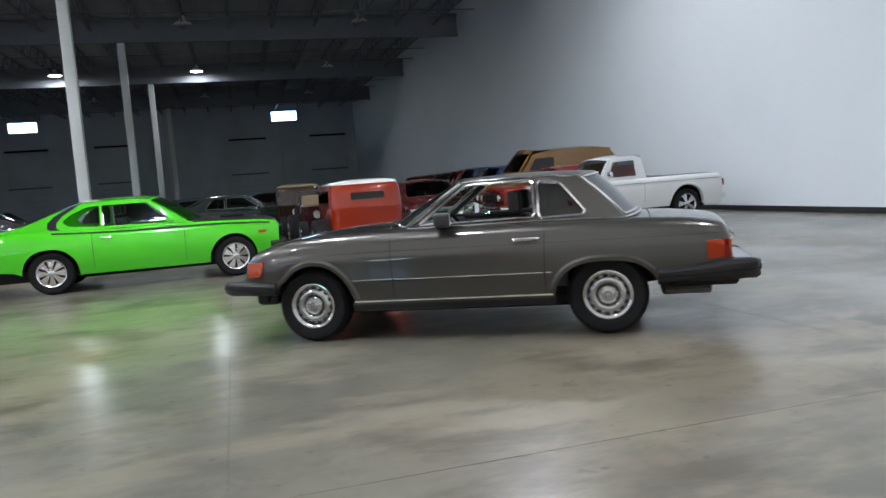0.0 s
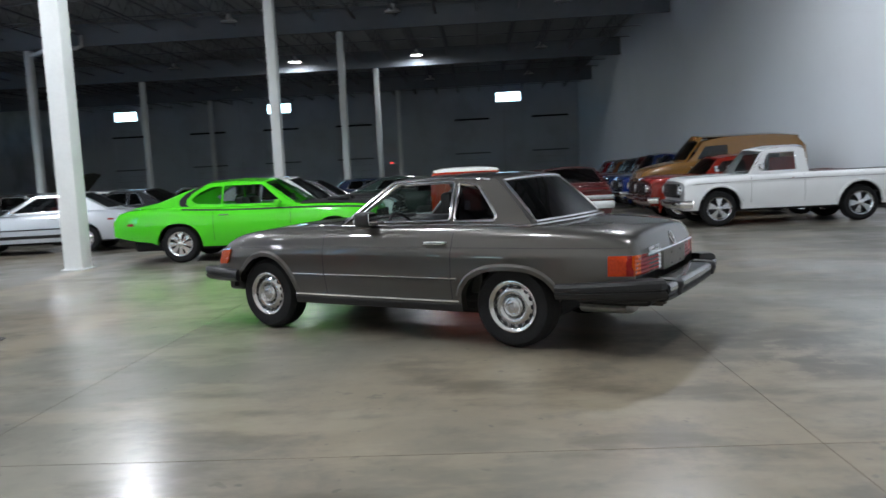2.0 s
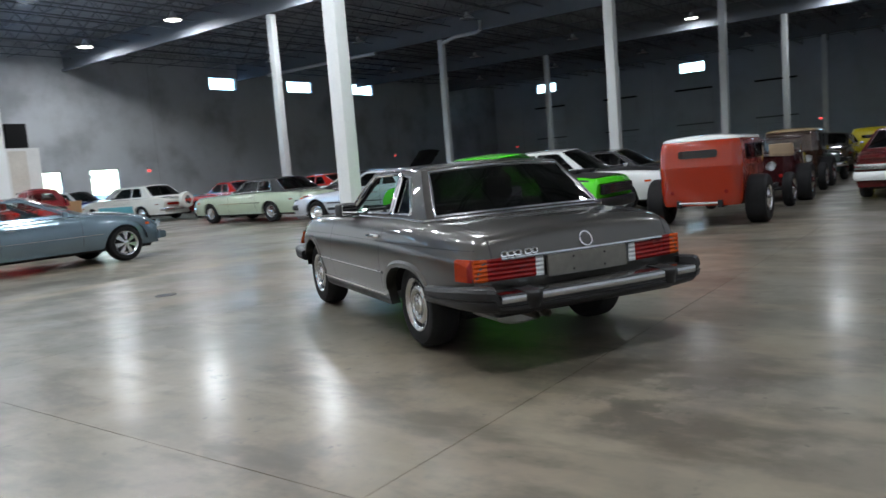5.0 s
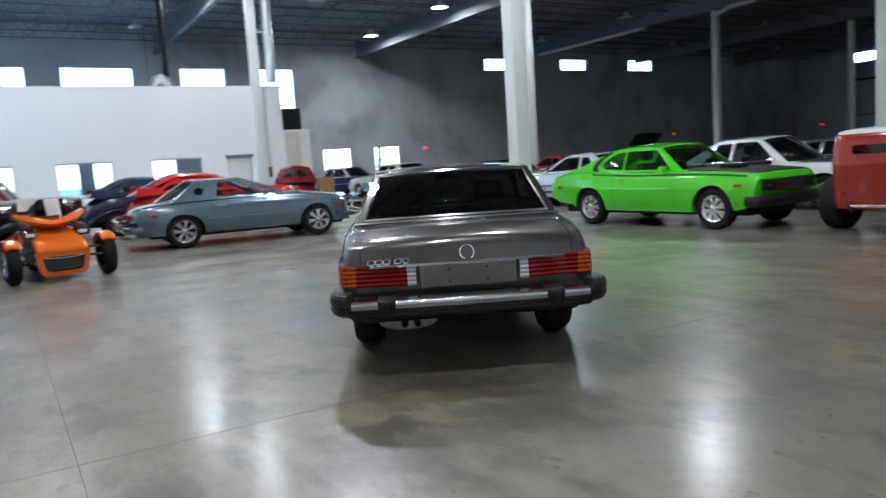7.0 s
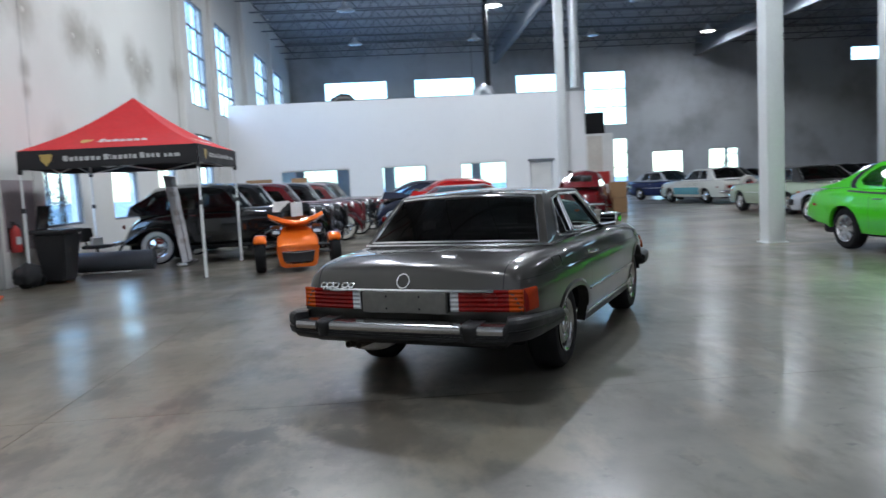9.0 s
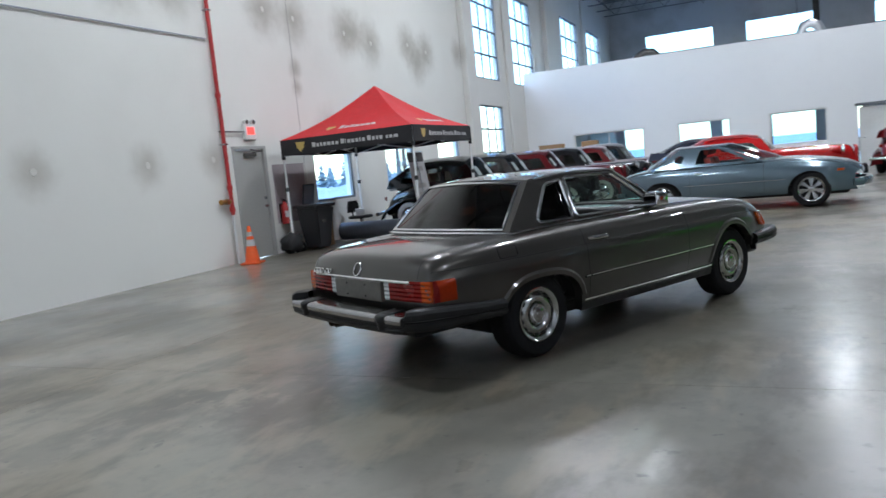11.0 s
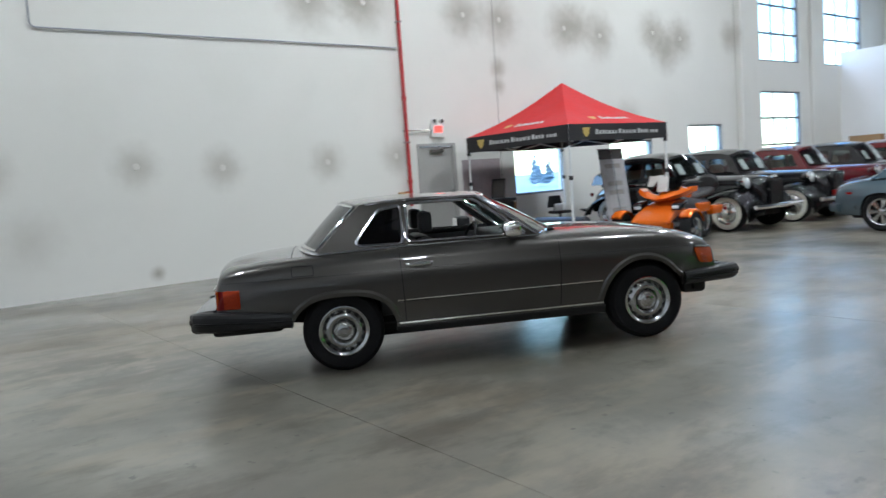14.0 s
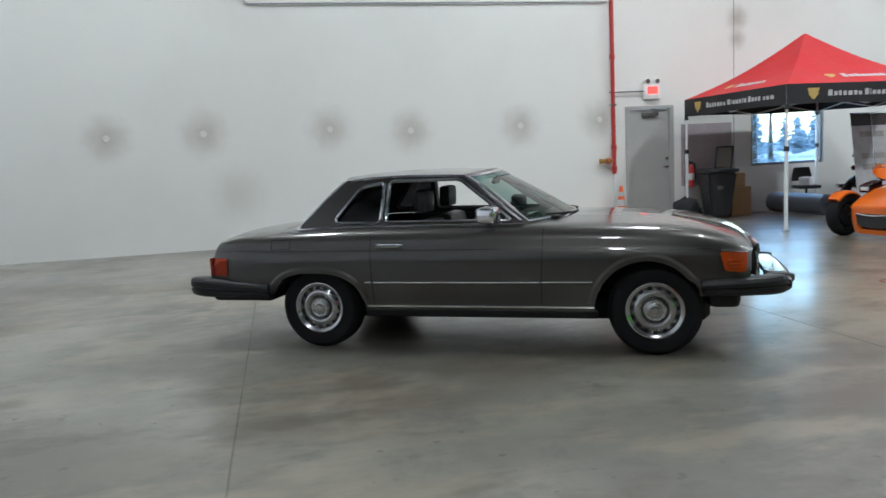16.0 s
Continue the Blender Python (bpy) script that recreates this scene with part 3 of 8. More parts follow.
def concrete_floor():
    """Power-trowelled, sealed concrete: cloudy greys, tan patches, dark drips, uneven gloss."""
    m = bpy.data.materials.new("sealed_concrete")
    m.use_nodes = True
    nt = m.node_tree
    b = nt.nodes["Principled BSDF"]
    cloud, fine = world_noise(nt, 0.5, 4, 0.5), world_noise(nt, 9, 5, 0.6)
    col = mixed(nt, ranged(nt, cloud, 0.34, 0.66, 0, 1), (0.112, 0.105, 0.086), (0.20, 0.190, 0.158))
    col = mixed(nt, ranged(nt, world_noise(nt, 0.21, 3, 0.5), 0.45, 0.64, 0, 0.8), col, (0.205, 0.166, 0.116))
    col = mixed(nt, ranged(nt, world_noise(nt, 0.75, 9, 0.68), 0.49, 0.63, 0, 0.75), col, (0.088, 0.079, 0.064))
    col = mixed(nt, ranged(nt, world_noise(nt, 2.6, 7, 0.65), 0.54, 0.70, 0, 0.55), col, (0.075, 0.069, 0.059))
    col = mixed(nt, ranged(nt, fine, 0.45, 0.75, 0, 0.3), col, (0.10, 0.095, 0.085))
    col = mixed(nt, ranged(nt, world_noise(nt, 11.0, 2, 0.4), 0.69, 0.76, 0, 0.7), col, (0.05, 0.047, 0.042))
    col = mixed(nt, ranged(nt, world_noise(nt, 3.7, 4, 0.55), 0.665, 0.71, 0, 0.6), col, (0.058, 0.052, 0.043))
    # dark tan blotches at set places behind the roadster, edges broken by noise
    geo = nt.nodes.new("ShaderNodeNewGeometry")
    blotch = world_noise(nt, 2.2, 8, 0.66)
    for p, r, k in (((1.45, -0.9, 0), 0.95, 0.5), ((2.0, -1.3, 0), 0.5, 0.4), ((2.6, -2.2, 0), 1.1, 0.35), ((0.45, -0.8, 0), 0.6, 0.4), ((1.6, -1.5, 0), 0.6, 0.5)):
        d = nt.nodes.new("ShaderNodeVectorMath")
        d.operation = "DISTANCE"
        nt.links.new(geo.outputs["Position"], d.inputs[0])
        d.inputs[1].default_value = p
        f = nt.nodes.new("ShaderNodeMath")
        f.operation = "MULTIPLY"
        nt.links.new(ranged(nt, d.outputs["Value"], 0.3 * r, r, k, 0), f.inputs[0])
        nt.links.new(ranged(nt, blotch, 0.47, 0.55, 0, 1), f.inputs[1])
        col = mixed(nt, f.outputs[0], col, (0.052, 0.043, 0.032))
    sep = nt.nodes.new("ShaderNodeSeparateXYZ")
    nt.links.new(geo.outputs["Position"], sep.inputs[0])

    def calc(op, a, b_):
        n = nt.nodes.new("ShaderNodeMath")
        n.operation = op
        for sock, v in ((n.inputs[0], a), (n.inputs[1], b_)):
            if isinstance(v, (int, float)):
                sock.default_value = v
            else:
                nt.links.new(v, sock)
        return n.outputs[0]
    wob = calc("MULTIPLY", calc("SUBTRACT", world_noise(nt, 0.6, 4, 0.6), 0.5), 1.1)
    off = calc("ABSOLUTE", calc("ADD", calc("ADD", sep.outputs[0], 7.2), wob), 0.0)
    band = calc("MULTIPLY", ranged(nt, off, 0.05, 0.34, 0.75, 0), ranged(nt, sep.outputs[1], -2.5, 0.0, 0, 1))
    col = mixed(nt, band, col, (0.285, 0.225, 0.150))
    off = calc("ABSOLUTE", calc("ADD", calc("ADD", sep.outputs[0], 4.55), wob), 0.0)
    band = calc("MULTIPLY", ranged(nt, off, 0.1, 0.45, 0.55, 0), calc("MULTIPLY", ranged(nt, sep.outputs[1], -1.2, -0.4, 0, 1), ranged(nt, sep.outputs[1], 1.2, 2.2, 1, 0)))
    col = mixed(nt, band, col, (0.270, 0.210, 0.140))
    for turn, tint, k in ((0.55, (0.080, 0.066, 0.047), 0.8), (-0.35, (0.245, 0.212, 0.158), 0.6)):
        mp = nt.nodes.new("ShaderNodeMapping")
        mp.inputs["Rotation"].default_value = (0, 0, turn)
        mp.inputs["Scale"].default_value = (0.75, 1.7, 1)
        nt.links.new(geo.outputs["Position"], mp.inputs["Vector"])
        wn = nt.nodes.new("ShaderNodeTexNoise")
        wn.inputs["Scale"].default_value, wn.inputs["Detail"].default_value, wn.inputs["Roughness"].default_value = 1.0, 6, 0.62
        nt.links.new(mp.outputs[0], wn.inputs["Vector"])
        col = mixed(nt, ranged(nt, wn.outputs["Fac"], 0.49, 0.63, 0, k), col, tint)
    # brown traffic marks where the cars are driven in
    for p, r, k in (((0.0, 1.95, 0), 0.8, 0.5), ((-0.7, 1.75, 0), 0.6, 0.5), ((0.5, 2.3, 0), 0.5, 0.45), ((1.75, 1.25, 0), 0.5, 0.4), ((1.45, 2.2, 0), 0.45, 0.45)):
        d = nt.nodes.new("ShaderNodeVectorMath")
        d.operation = "DISTANCE"
        nt.links.new(geo.outputs["Position"], d.inputs[0])
        d.inputs[1].default_value = p
        near = calc("MULTIPLY", ranged(nt, d.outputs["Value"], 0.2 * r, r, k, 0), ranged(nt, world_noise(nt, 1.7, 6, 0.6), 0.4, 0.58, 0, 1))
        col = mixed(nt, near, col, (0.085, 0.066, 0.044))
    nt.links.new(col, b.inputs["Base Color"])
    b.inputs["Roughness"].default_value = 0.36
    b.inputs["Specular IOR Level"].default_value = 0.42
    nt.links.new(ranged(nt, world_noise(nt, 0.55, 7, 0.6), 0.40, 0.60, 0.35, 0.95), b.inputs["Coat Weight"])
    b.inputs["Coat IOR"].default_value = 1.42
    worn = calc("ADD", ranged(nt, world_noise(nt, 0.8, 3, 0.45), 0.32, 0.68, 0.165, 0.225), ranged(nt, world_noise(nt, 2.3, 3, 0.5), 0.35, 0.65, 0, 0.04))
    nt.links.new(worn, b.inputs["Coat Roughness"])
    bp = nt.nodes.new("ShaderNodeBump")
    bp.inputs["Strength"].default_value, bp.inputs["Distance"].default_value = 0.3, 0.02
    nt.links.new(world_noise(nt, 1.3, 3), bp.inputs["Height"])
    nt.links.new(bp.outputs[0], b.inputs["Normal"])
    nt.links.new(bp.outputs[0], b.inputs["Coat Normal"])
    return m


def plaster_wall(name, base, dirt, spots=(), amount=0.5, rough=0.6):
    """Painted or bare tilt-up concrete with cloudy dirt and round, smudged repair spots at given places."""
    m = bpy.data.materials.new(name)
    m.use_nodes = True
    nt = m.node_tree
    b = nt.nodes["Principled BSDF"]
    col = mixed(nt, ranged(nt, world_noise(nt, 0.35, 5), 0.42, 0.75, 0, amount), base, dirt)
    col = mixed(nt, ranged(nt, world_noise(nt, 3.0, 5), 0.5, 0.8, 0, amount * 0.4), col, tuple(c * 0.75 for c in base))
    geo = nt.nodes.new("ShaderNodeNewGeometry")
    rag = world_noise(nt, 4.0, 3)
    for p, r, k in spots:
        d = nt.nodes.new("ShaderNodeVectorMath")
        d.operation = "DISTANCE"
        nt.links.new(geo.outputs["Position"], d.inputs[0])
        d.inputs[1].default_value = p
        s = nt.nodes.new("ShaderNodeMath")
        s.operation = "MULTIPLY_ADD"
        nt.links.new(rag, s.inputs[0])
        s.inputs[1].default_value = 0.5 * r
        nt.links.new(d.outputs["Value"], s.inputs[2])
        col = mixed(nt, ranged(nt, s.outputs[0], 0.15 * r, 1.35 * r, k, 0), col, dirt)
    nt.links.new(col, b.inputs["Base Color"])
    b.inputs["Roughness"].default_value = rough
    bp = nt.nodes.new("ShaderNodeBump")
    bp.inputs["Strength"].default_value, bp.inputs["Distance"].default_value = 0.15, 0.01
    nt.links.new(world_noise(nt, 25, 4), bp.inputs["Height"])
    nt.links.new(bp.outputs[0], b.inputs["Normal"])
    return m


PLUGS = [(3.33, 1.96), (1.79, 1.98), (-0.33, 1.97), (-1.77, 1.89), (-3.83, 1.90), (-5.40, 1.95), (-7.4, 4.9), (-8.44, 4.86), (-10.53, 4.81), (-11.82, 4.71), (-13.96, 4.9), (-15.17, 4.81), (-3.7, 4.9), (-4.9, 4.95)]
SPOTS = [((x, SOUTH, z), 0.48 if z < 3 else 0.74, 0.6 if z < 3 else 0.8) for x, z in PLUGS] + [((-14.5, SOUTH, 4.5), 0.8, 0.8), ((-11.0, SOUTH, 4.9), 0.7, 0.7), ((-4.6, SOUTH, 5.1), 0.6, 0.6),
         ((-0.5, SOUTH, 0.21), 0.16, 0.9), ((-8.32, SOUTH, 3.8), 0.3, 0.8), ((-8.32, SOUTH, 3.4), 0.25, 0.7), ((1.3, SOUTH, 0.95), 0.6, 0.3), ((-17.6, SOUTH, 5.0), 0.6, 0.7), ((-9.4, SOUTH, 2.5), 0.7, 0.45), ((-12.8, SOUTH, 2.6), 0.7, 0.5)]
FLOOR = concrete_floor()
S_WALL = plaster_wall("white_tilt_up", (0.72, 0.712, 0.675), (0.30, 0.27, 0.225), SPOTS, 0.12)
E_WALL = plaster_wall("white_plasterboard", (0.79, 0.83, 0.89), (0.66, 0.70, 0.76), (), 0.2)
W_WALL = plaster_wall("bare_concrete", (0.55, 0.57, 0.59), (0.19, 0.19, 0.19), (), 0.6)
N_WALL = plaster_wall("grey_concrete", (0.55, 0.59, 0.65), (0.36, 0.39, 0.43), (), 0.5)
O_WALL = plaster_wall("white_office_board", (0.86, 0.87, 0.88), (0.74, 0.75, 0.76), (), 0.2)

# ---------------------------------------------------------------- the hall
def wall(name, mat_, put, a0, a1, z0, z1, holes, thick, label):
    """An upright wall from a0 to a1 with rectangular openings (a, a, z, z) right through it; put(a, depth, z) lays it."""
    As = sorted({a0, a1, *(v for h in holes for v in h[:2])})
    Zs = sorted({z0, z1, *(v for h in holes for v in h[2:])})
    solid = lambda i, j: 0 <= i < len(As) - 1 and 0 <= j < len(Zs) - 1 and not any(h[0] <= (As[i] + As[i + 1]) / 2 <= h[1] and h[2] <= (Zs[j] + Zs[j + 1]) / 2 <= h[3] for h in holes)
    bm, got = bmesh.new(), {}

    def v(i, d, j):
        if (i, d, j) not in got:
            got[i, d, j] = bm.verts.new(put(As[i], d * thick, Zs[j]))
        return got[i, d, j]
    for i in range(len(As) - 1):
        for j in range(len(Zs) - 1):
            if not solid(i, j):
                continue
            for d in (0, 1):
                bm.faces.new((v(i, d, j), v(i + 1, d, j), v(i + 1, d, j + 1), v(i, d, j + 1)))
            for (di, dj), (p, q) in (((-1, 0), ((i, j), (i, j + 1))), ((1, 0), ((i + 1, j), (i + 1, j + 1))), ((0, -1), ((i, j), (i + 1, j))), ((0, 1), ((i, j + 1), (i + 1, j + 1)))):
                if not solid(i + di, j + dj):
                    bm.faces.new((v(p[0], 0, p[1]), v(q[0], 0, q[1]), v(q[0], 1, q[1]), v(p[0], 1, p[1])))
    return tagged(part(name, bm, mat_, smooth=0), label, "wall", kind="structure")


NW = 0


def window(put, a0, a1, z0, z1, cols, rows, depth=0.12, frame=None, label="tall daylit window with thin dark glazing bars"):
    """Frame, bars and panes in an opening."""
    global NW
    NW += 1
    w = tagged(new(f"window_{NW}"), label, "window", kind="structure")
    f, fr = 0.05, frame or MAT["steel_grey"]
    for p0, p1, q0, q1, nm in ((a0, a1, z0, z0 + f, "sill"), (a0, a1, z1 - f, z1, "head"), (a0, a0 + f, z0 + f, z1 - f, "jamb"), (a1 - f, a1, z0 + f, z1 - f, "jamb")):
        bm = bmesh.new()
        box(bm, p0, p1, 0, 0.07, q0, q1)
        for vv in bm.verts:
            vv.co = put(vv.co.x, vv.co.y + depth, vv.co.z)
        part(nm, bm, fr, w, smooth=0)
    for k in range(1, cols):
        a = a0 + (a1 - a0) * k / cols
        bm = bmesh.new()
        box(bm, a - .02, a + .02, .01, .06, z0 + f, z1 - f)
        for vv in bm.verts:
            vv.co = put(vv.co.x, vv.co.y + depth, vv.co.z)
        part("glazing_bar", bm, fr, w, smooth=0)
    for k in range(1, rows):
        z = z0 + (z1 - z0) * k / rows
        bm = bmesh.new()
        box(bm, a0 + f, a1 - f, .005, .065, z - .03, z + .03)
        for vv in bm.verts:
            vv.co = put(vv.co.x, vv.co.y + depth, vv.co.z)
        part("glazing_bar", bm, fr, w, smooth=0)
    for i in range(cols):
        for j in range(rows):
            pa, pb = a0 + (a1 - a0) * i / cols + .02, a0 + (a1 - a0) * (i + 1) / cols - .02
            pz, pq = z0 + (z1 - z0) * j / rows + .03, z0 + (z1 - z0) * (j + 1) / rows - .03
            bm = bmesh.new()
            bm.faces.new([bm.verts.new(put(a, depth + .035, z)) for a, z in ((pa, pz), (pb, pz), (pb, pq), (pa, pq))])
            part("pane", bm, MAT["pane"], w, smooth=0).visible_shadow = False


south = lambda a, d, z: Vector((a, SOUTH - d, z))
west = lambda a, d, z: Vector((WEST - d, a, z))
north = lambda a, d, z: Vector((a, NORTH + d, z))
east = lambda a, d, z: Vector((EAST + d, a, z))
office = lambda a, d, z: Vector((-24.6 - d, a, z))

S_WIN = [(-10.3, -8.64, 0.92, 2.0, 1, 1), (-13.75, -12.0, 0.92, 2.08, 1, 1), (-17.1, -15.4, 0.92, 2.45, 1, 1), (-21.75, -19.3, 0.92, 3.45, 3, 3), (-21.75, -19.3, 4.38, 7.9, 3, 4),
         (-26.3, -23.5, 4.38, 7.9, 3, 4), (-34.9, -31.4, 4.38, 8.2, 3, 4), (-40.6, -37.0, 4.38, 8.2, 3, 4)]
W_WIN = [(-4.8, -0.75, 4.73, 8.28, 4, 3), (1.04, 5.0, 4.73, 8.28, 4, 3), (7.73, 10.5, 4.73, 8.28, 3, 3), (12.3, 15.07, 4.73, 8.28, 3, 3), (12.3, 15.07, 0.9, 3.83, 3, 3), (16.77, 18.86, 0.75, 2.87, 1, 1), (20.65, 22.68, 0.75, 2.87, 1, 1),
         (-6.5, -4.3, 0.75, 2.7, 1, 1), (-3.4, -1.2, 0.75, 2.7, 1, 1), (-0.6, 1.5, 0.75, 2.7, 1, 1), (2.2, 4.6, 0.75, 2.7, 1, 1), (5.1, 7.0, 0.75, 2.7, 1, 1)]
W_HIGH = [(30.6, 33.0, 8.3, 9.25, 1, 1), (38.2, 41.0, 8.35, 9.3, 1, 1), (45.9, 48.8, 8.38, 9.36, 1, 1)]
N_WIN = [(1.15, 3.68, 8.45, 9.45, 1, 1), (-22.15, -19.7, 8.5, 9.5, 1, 1), (-38.2, -35.8, 8.5, 9.5, 1, 1)]
S_DOOR = (-6.89, -5.98, 0.0, 2.12)
wall("wall_south", S_WALL, south, WEST, EAST, 0, ROOF + .6, [w[:4] for w in S_WIN] + [S_DOOR], 0.25, "white-painted concrete wall with smudged grey repair spots")
wall("wall_west", W_WALL, west, SOUTH - .25, NORTH + .25, 0, ROOF + .6, [w[:4] for w in W_WIN + W_HIGH], 0.25, "bare grey tilt-up concrete wall with high windows")
N_DOORS = [(-2.95, 0.35), (4.8, 8.2), (-15.0, -11.55), (-22.5, -19.1), (-30.1, -26.7), (-38.3, -34.9)]
wall("wall_north", N_WALL, north, WEST, EAST, 0, ROOF + .6, [w[:4] for w in N_WIN] + [(a, b, 0, 3.47) for a, b in N_DOORS], 0.25, "dim grey concrete end wall with dock doors")
wall("wall_east", E_WALL, east, SOUTH - .25, NORTH + .25, 0, ROOF + .6, [], 0.25, "plain white-painted partition wall")
for a0, a1, z0, z1, c, r in S_WIN:
    window(south, a0, a1, z0, z1, c, r, .04)
for a0, a1, z0, z1, c, r in W_WIN + W_HIGH:
    window(west, a0, a1, z0, z1, c, r)
for a0, a1, z0, z1, c, r in N_WIN:
    window(north, a0, a1, z0, z1, c, r, label="small high strip window full of daylight")

# overhead dock doors in the end wall
for k, (a, b) in enumerate(N_DOORS):
    d = tagged(new(f"door_{k + 2}"), "grey sectional dock door with dark header above", "door", kind="structure")
    for j in range(6):
        bm = bmesh.new()
        box(bm, a + .02, b - .02, NORTH + .08, NORTH + .13, j * .575 + .005, j * .575 + .57, .01)
        part("door_panel", bm, N_WALL, d, smooth=0)
    bm = bmesh.new()
    box(bm, a - .05, b + .05, NORTH + .14, NORTH + .2, 0.002, 3.5)
    part("door_backing", bm, MAT["black"], d, smooth=0)
    for p in (a, b):
        bm = bmesh.new()
        box(bm, p - .06, p + .06, NORTH - .05, NORTH - .002, 0, 6.75)
        part("door_track", bm, N_WALL, d, smooth=0)
    bm = bmesh.new()
    box(bm, a - .1, b + .1, NORTH - .28, NORTH - .002, 6.78, 6.95, .02)
    part("header_shaft", bm, MAT["black"], d, smooth=0)
    bm = bmesh.new()
    box(bm, a - .12, b + .12, NORTH - .09, NORTH - .002, 3.42, 3.56, .01)
    part("lintel", bm, MAT["steel_grey"], d, smooth=0)

# piers, panel joints and baseboard
for k, (a, w_, dpt) in enumerate(((-18.35, 0.85, 0.2), (-22.65, 0.5, 0.10), (-28.9, 1.7, 0.2), (-36.0, 0.6, 0.12))):
    bm = bmesh.new()
    box(bm, a - w_ / 2, a + w_ / 2, SOUTH + .002, SOUTH + dpt, 0, ROOF + .3, .015)
    tagged(part(f"pier_{k + 1}", bm, S_WALL, smooth=0), "stained pale concrete wall pier", "pier", kind="structure")
for nm, put, at_, hi in (("south", south, (-8.25,), 10.6), ("west", west, (11.4, 25.6, 38.0, 52.0), 10.6), ("north", north, (-8.9, -25.0, -40.2, 1.9), 10.6)):
    bm = bmesh.new()
    for a in at_:
        vs = [bm.verts.new(put(p, -0.0025, z)) for p, z in ((a - .006, 0), (a + .006, 0), (a + .006, hi), (a - .006, hi))]
        bm.faces.new(vs)
    tagged(part(f"panel_joint_{nm}", bm, MAT["cap_grey"], smooth=0), "dark caulked joint between wall panels", "wall joint", kind="structure")
bm = bmesh.new()
box(bm, EAST - .02, EAST - .002, SOUTH + .01, NORTH - .01, 0.003, 0.13, .004)
tagged(part("baseboard", bm, MAT["baseboard"], smooth=0), "black rubber base along the white wall", "baseboard", kind="structure")

# wall plugs
plug = shared("wall_plug", lambda bm: lathe(bm, [(0.004, .06), (-.004, .05), (-.006, 0)], 14, "y"), MAT["plug_filler"])
for x, z in PLUGS:
    ob = tagged(link_mesh("wall_plug", plug, None), "small round filled lifting point on the white wall", "wall plug", "wall plugs", "structure")
    ob.matrix_world = pose(x, SOUTH + .006, z, 0, 0, 180)

# columns
COLS = [(-7.6, 6.35), (-7.6, 19.8), (-7.6, 33.1), (-7.6, 46.5), (-7.6, 60.0), (-24.4, 6.3), (-24.4, 19.8), (-24.4, 33.3), (-24.4, 46.7), (-24.4, 60.0)]


def column(bm):
    box(bm, -.165, .165, -.165, .165, 0.02, 9.0, .025, 2)


for x, y in COLS:
    c = empty("column", pose(x, y, 0), "white-painted square steel column on the concrete floor", "column", "hall columns", "structure")
    link_mesh("shaft", shared("shaft", column, MAT["steel_white"]), None, c)
    link_mesh("base_plate", shared("base_plate", lambda bm: box(bm, -.2, .2, -.2, .2, .002, .02, .004), MAT["steel_white"], 0), None, c)
    link_mesh("cap_plate", shared("cap_plate", lambda bm: box(bm, -.3, .3, -.3, .3, 9.0, 9.03), MAT["steel_grey"], 0), None, c)

# roof: deck, girders, open-web joists, bridging
bm = bmesh.new()
xs = np.linspace(WEST - .2, EAST + .2, 264)
for z, f in ((ROOF + .05, 0), (ROOF + .2, 1)):
    rows_ = [[bm.verts.new((x, y, z + (.04 if (i // 2) % 2 and not f else 0))) for i, x in enumerate(xs)] for y in (SOUTH - .2, NORTH + .2)]
    for i in range(len(xs) - 1):
        bm.faces.new((rows_[0][i], rows_[0][i + 1], rows_[1][i + 1], rows_[1][i]))
tagged(part("ceiling", bm, MAT["deck_grey"], smooth=0), "corrugated grey steel roof deck", "ceiling", kind="structure")
for k, y in enumerate((6.35, 19.8, 33.2, 46.6, 60.0)):
    g = tagged(new(f"girder_{k + 1}"), "deep grey steel roof girder", "girder", kind="structure")
    for nm, z0, z1, w_ in (("bottom_chord", 9.03, 9.17, .24), ("web", 9.17, 10.1, .03), ("top_chord", 10.1, 10.2, .24)):
        bm = bmesh.new()
        box(bm, WEST + .05, EAST - .02, y - w_ / 2, y + w_ / 2, z0, z1)
        part(nm, bm, MAT["steel_grey"], g, smooth=0)


def joist(bm):
    L = 13.3
    for z in (9.62, 10.5):
        for d in (-.03, .03):
            box(bm, d - .022, d + .022, -L / 2, L / 2, z, z + .05)
    n = 18
    for i in range(n):
        y0, y1 = -L / 2 + L * i / n, -L / 2 + L * (i + 1) / n
        z0, z1 = (9.65, 10.52) if i % 2 else (10.52, 9.65)
        tube(bm, [(0, y0, z0), (0, y1, z1)], .022, 4)


jm = shared("roof_joist", joist, MAT["steel_grey"], 0)
for y in (-0.35, 13.05, 26.5, 39.9, 53.3, 66.7 - 1.4):
    for i in range(25):
        ob = tagged(link_mesh("roof_joist", jm, None), "open-web grey steel roof joist", "roof joist", "roof joists", "structure")
        ob.location = (WEST + 1.3 + i * 2.1, y, 0)
for y in (-4.0, -1.2, 1.8, 9.5, 13.0, 16.5, 23.0, 26.5, 30.0, 36.5, 40.0, 43.5, 50.0, 53.0, 56.5, 63.0, 66.5):
    bm = bmesh.new()
    box(bm, WEST + .05, EAST - .02, y - .025, y + .025, 9.66, 9.71)
    tagged(part("joist_bridging", bm, MAT["steel_grey"], smooth=0), "thin steel bridging angle across the joists", "bridging", "joist bridging", "structure")

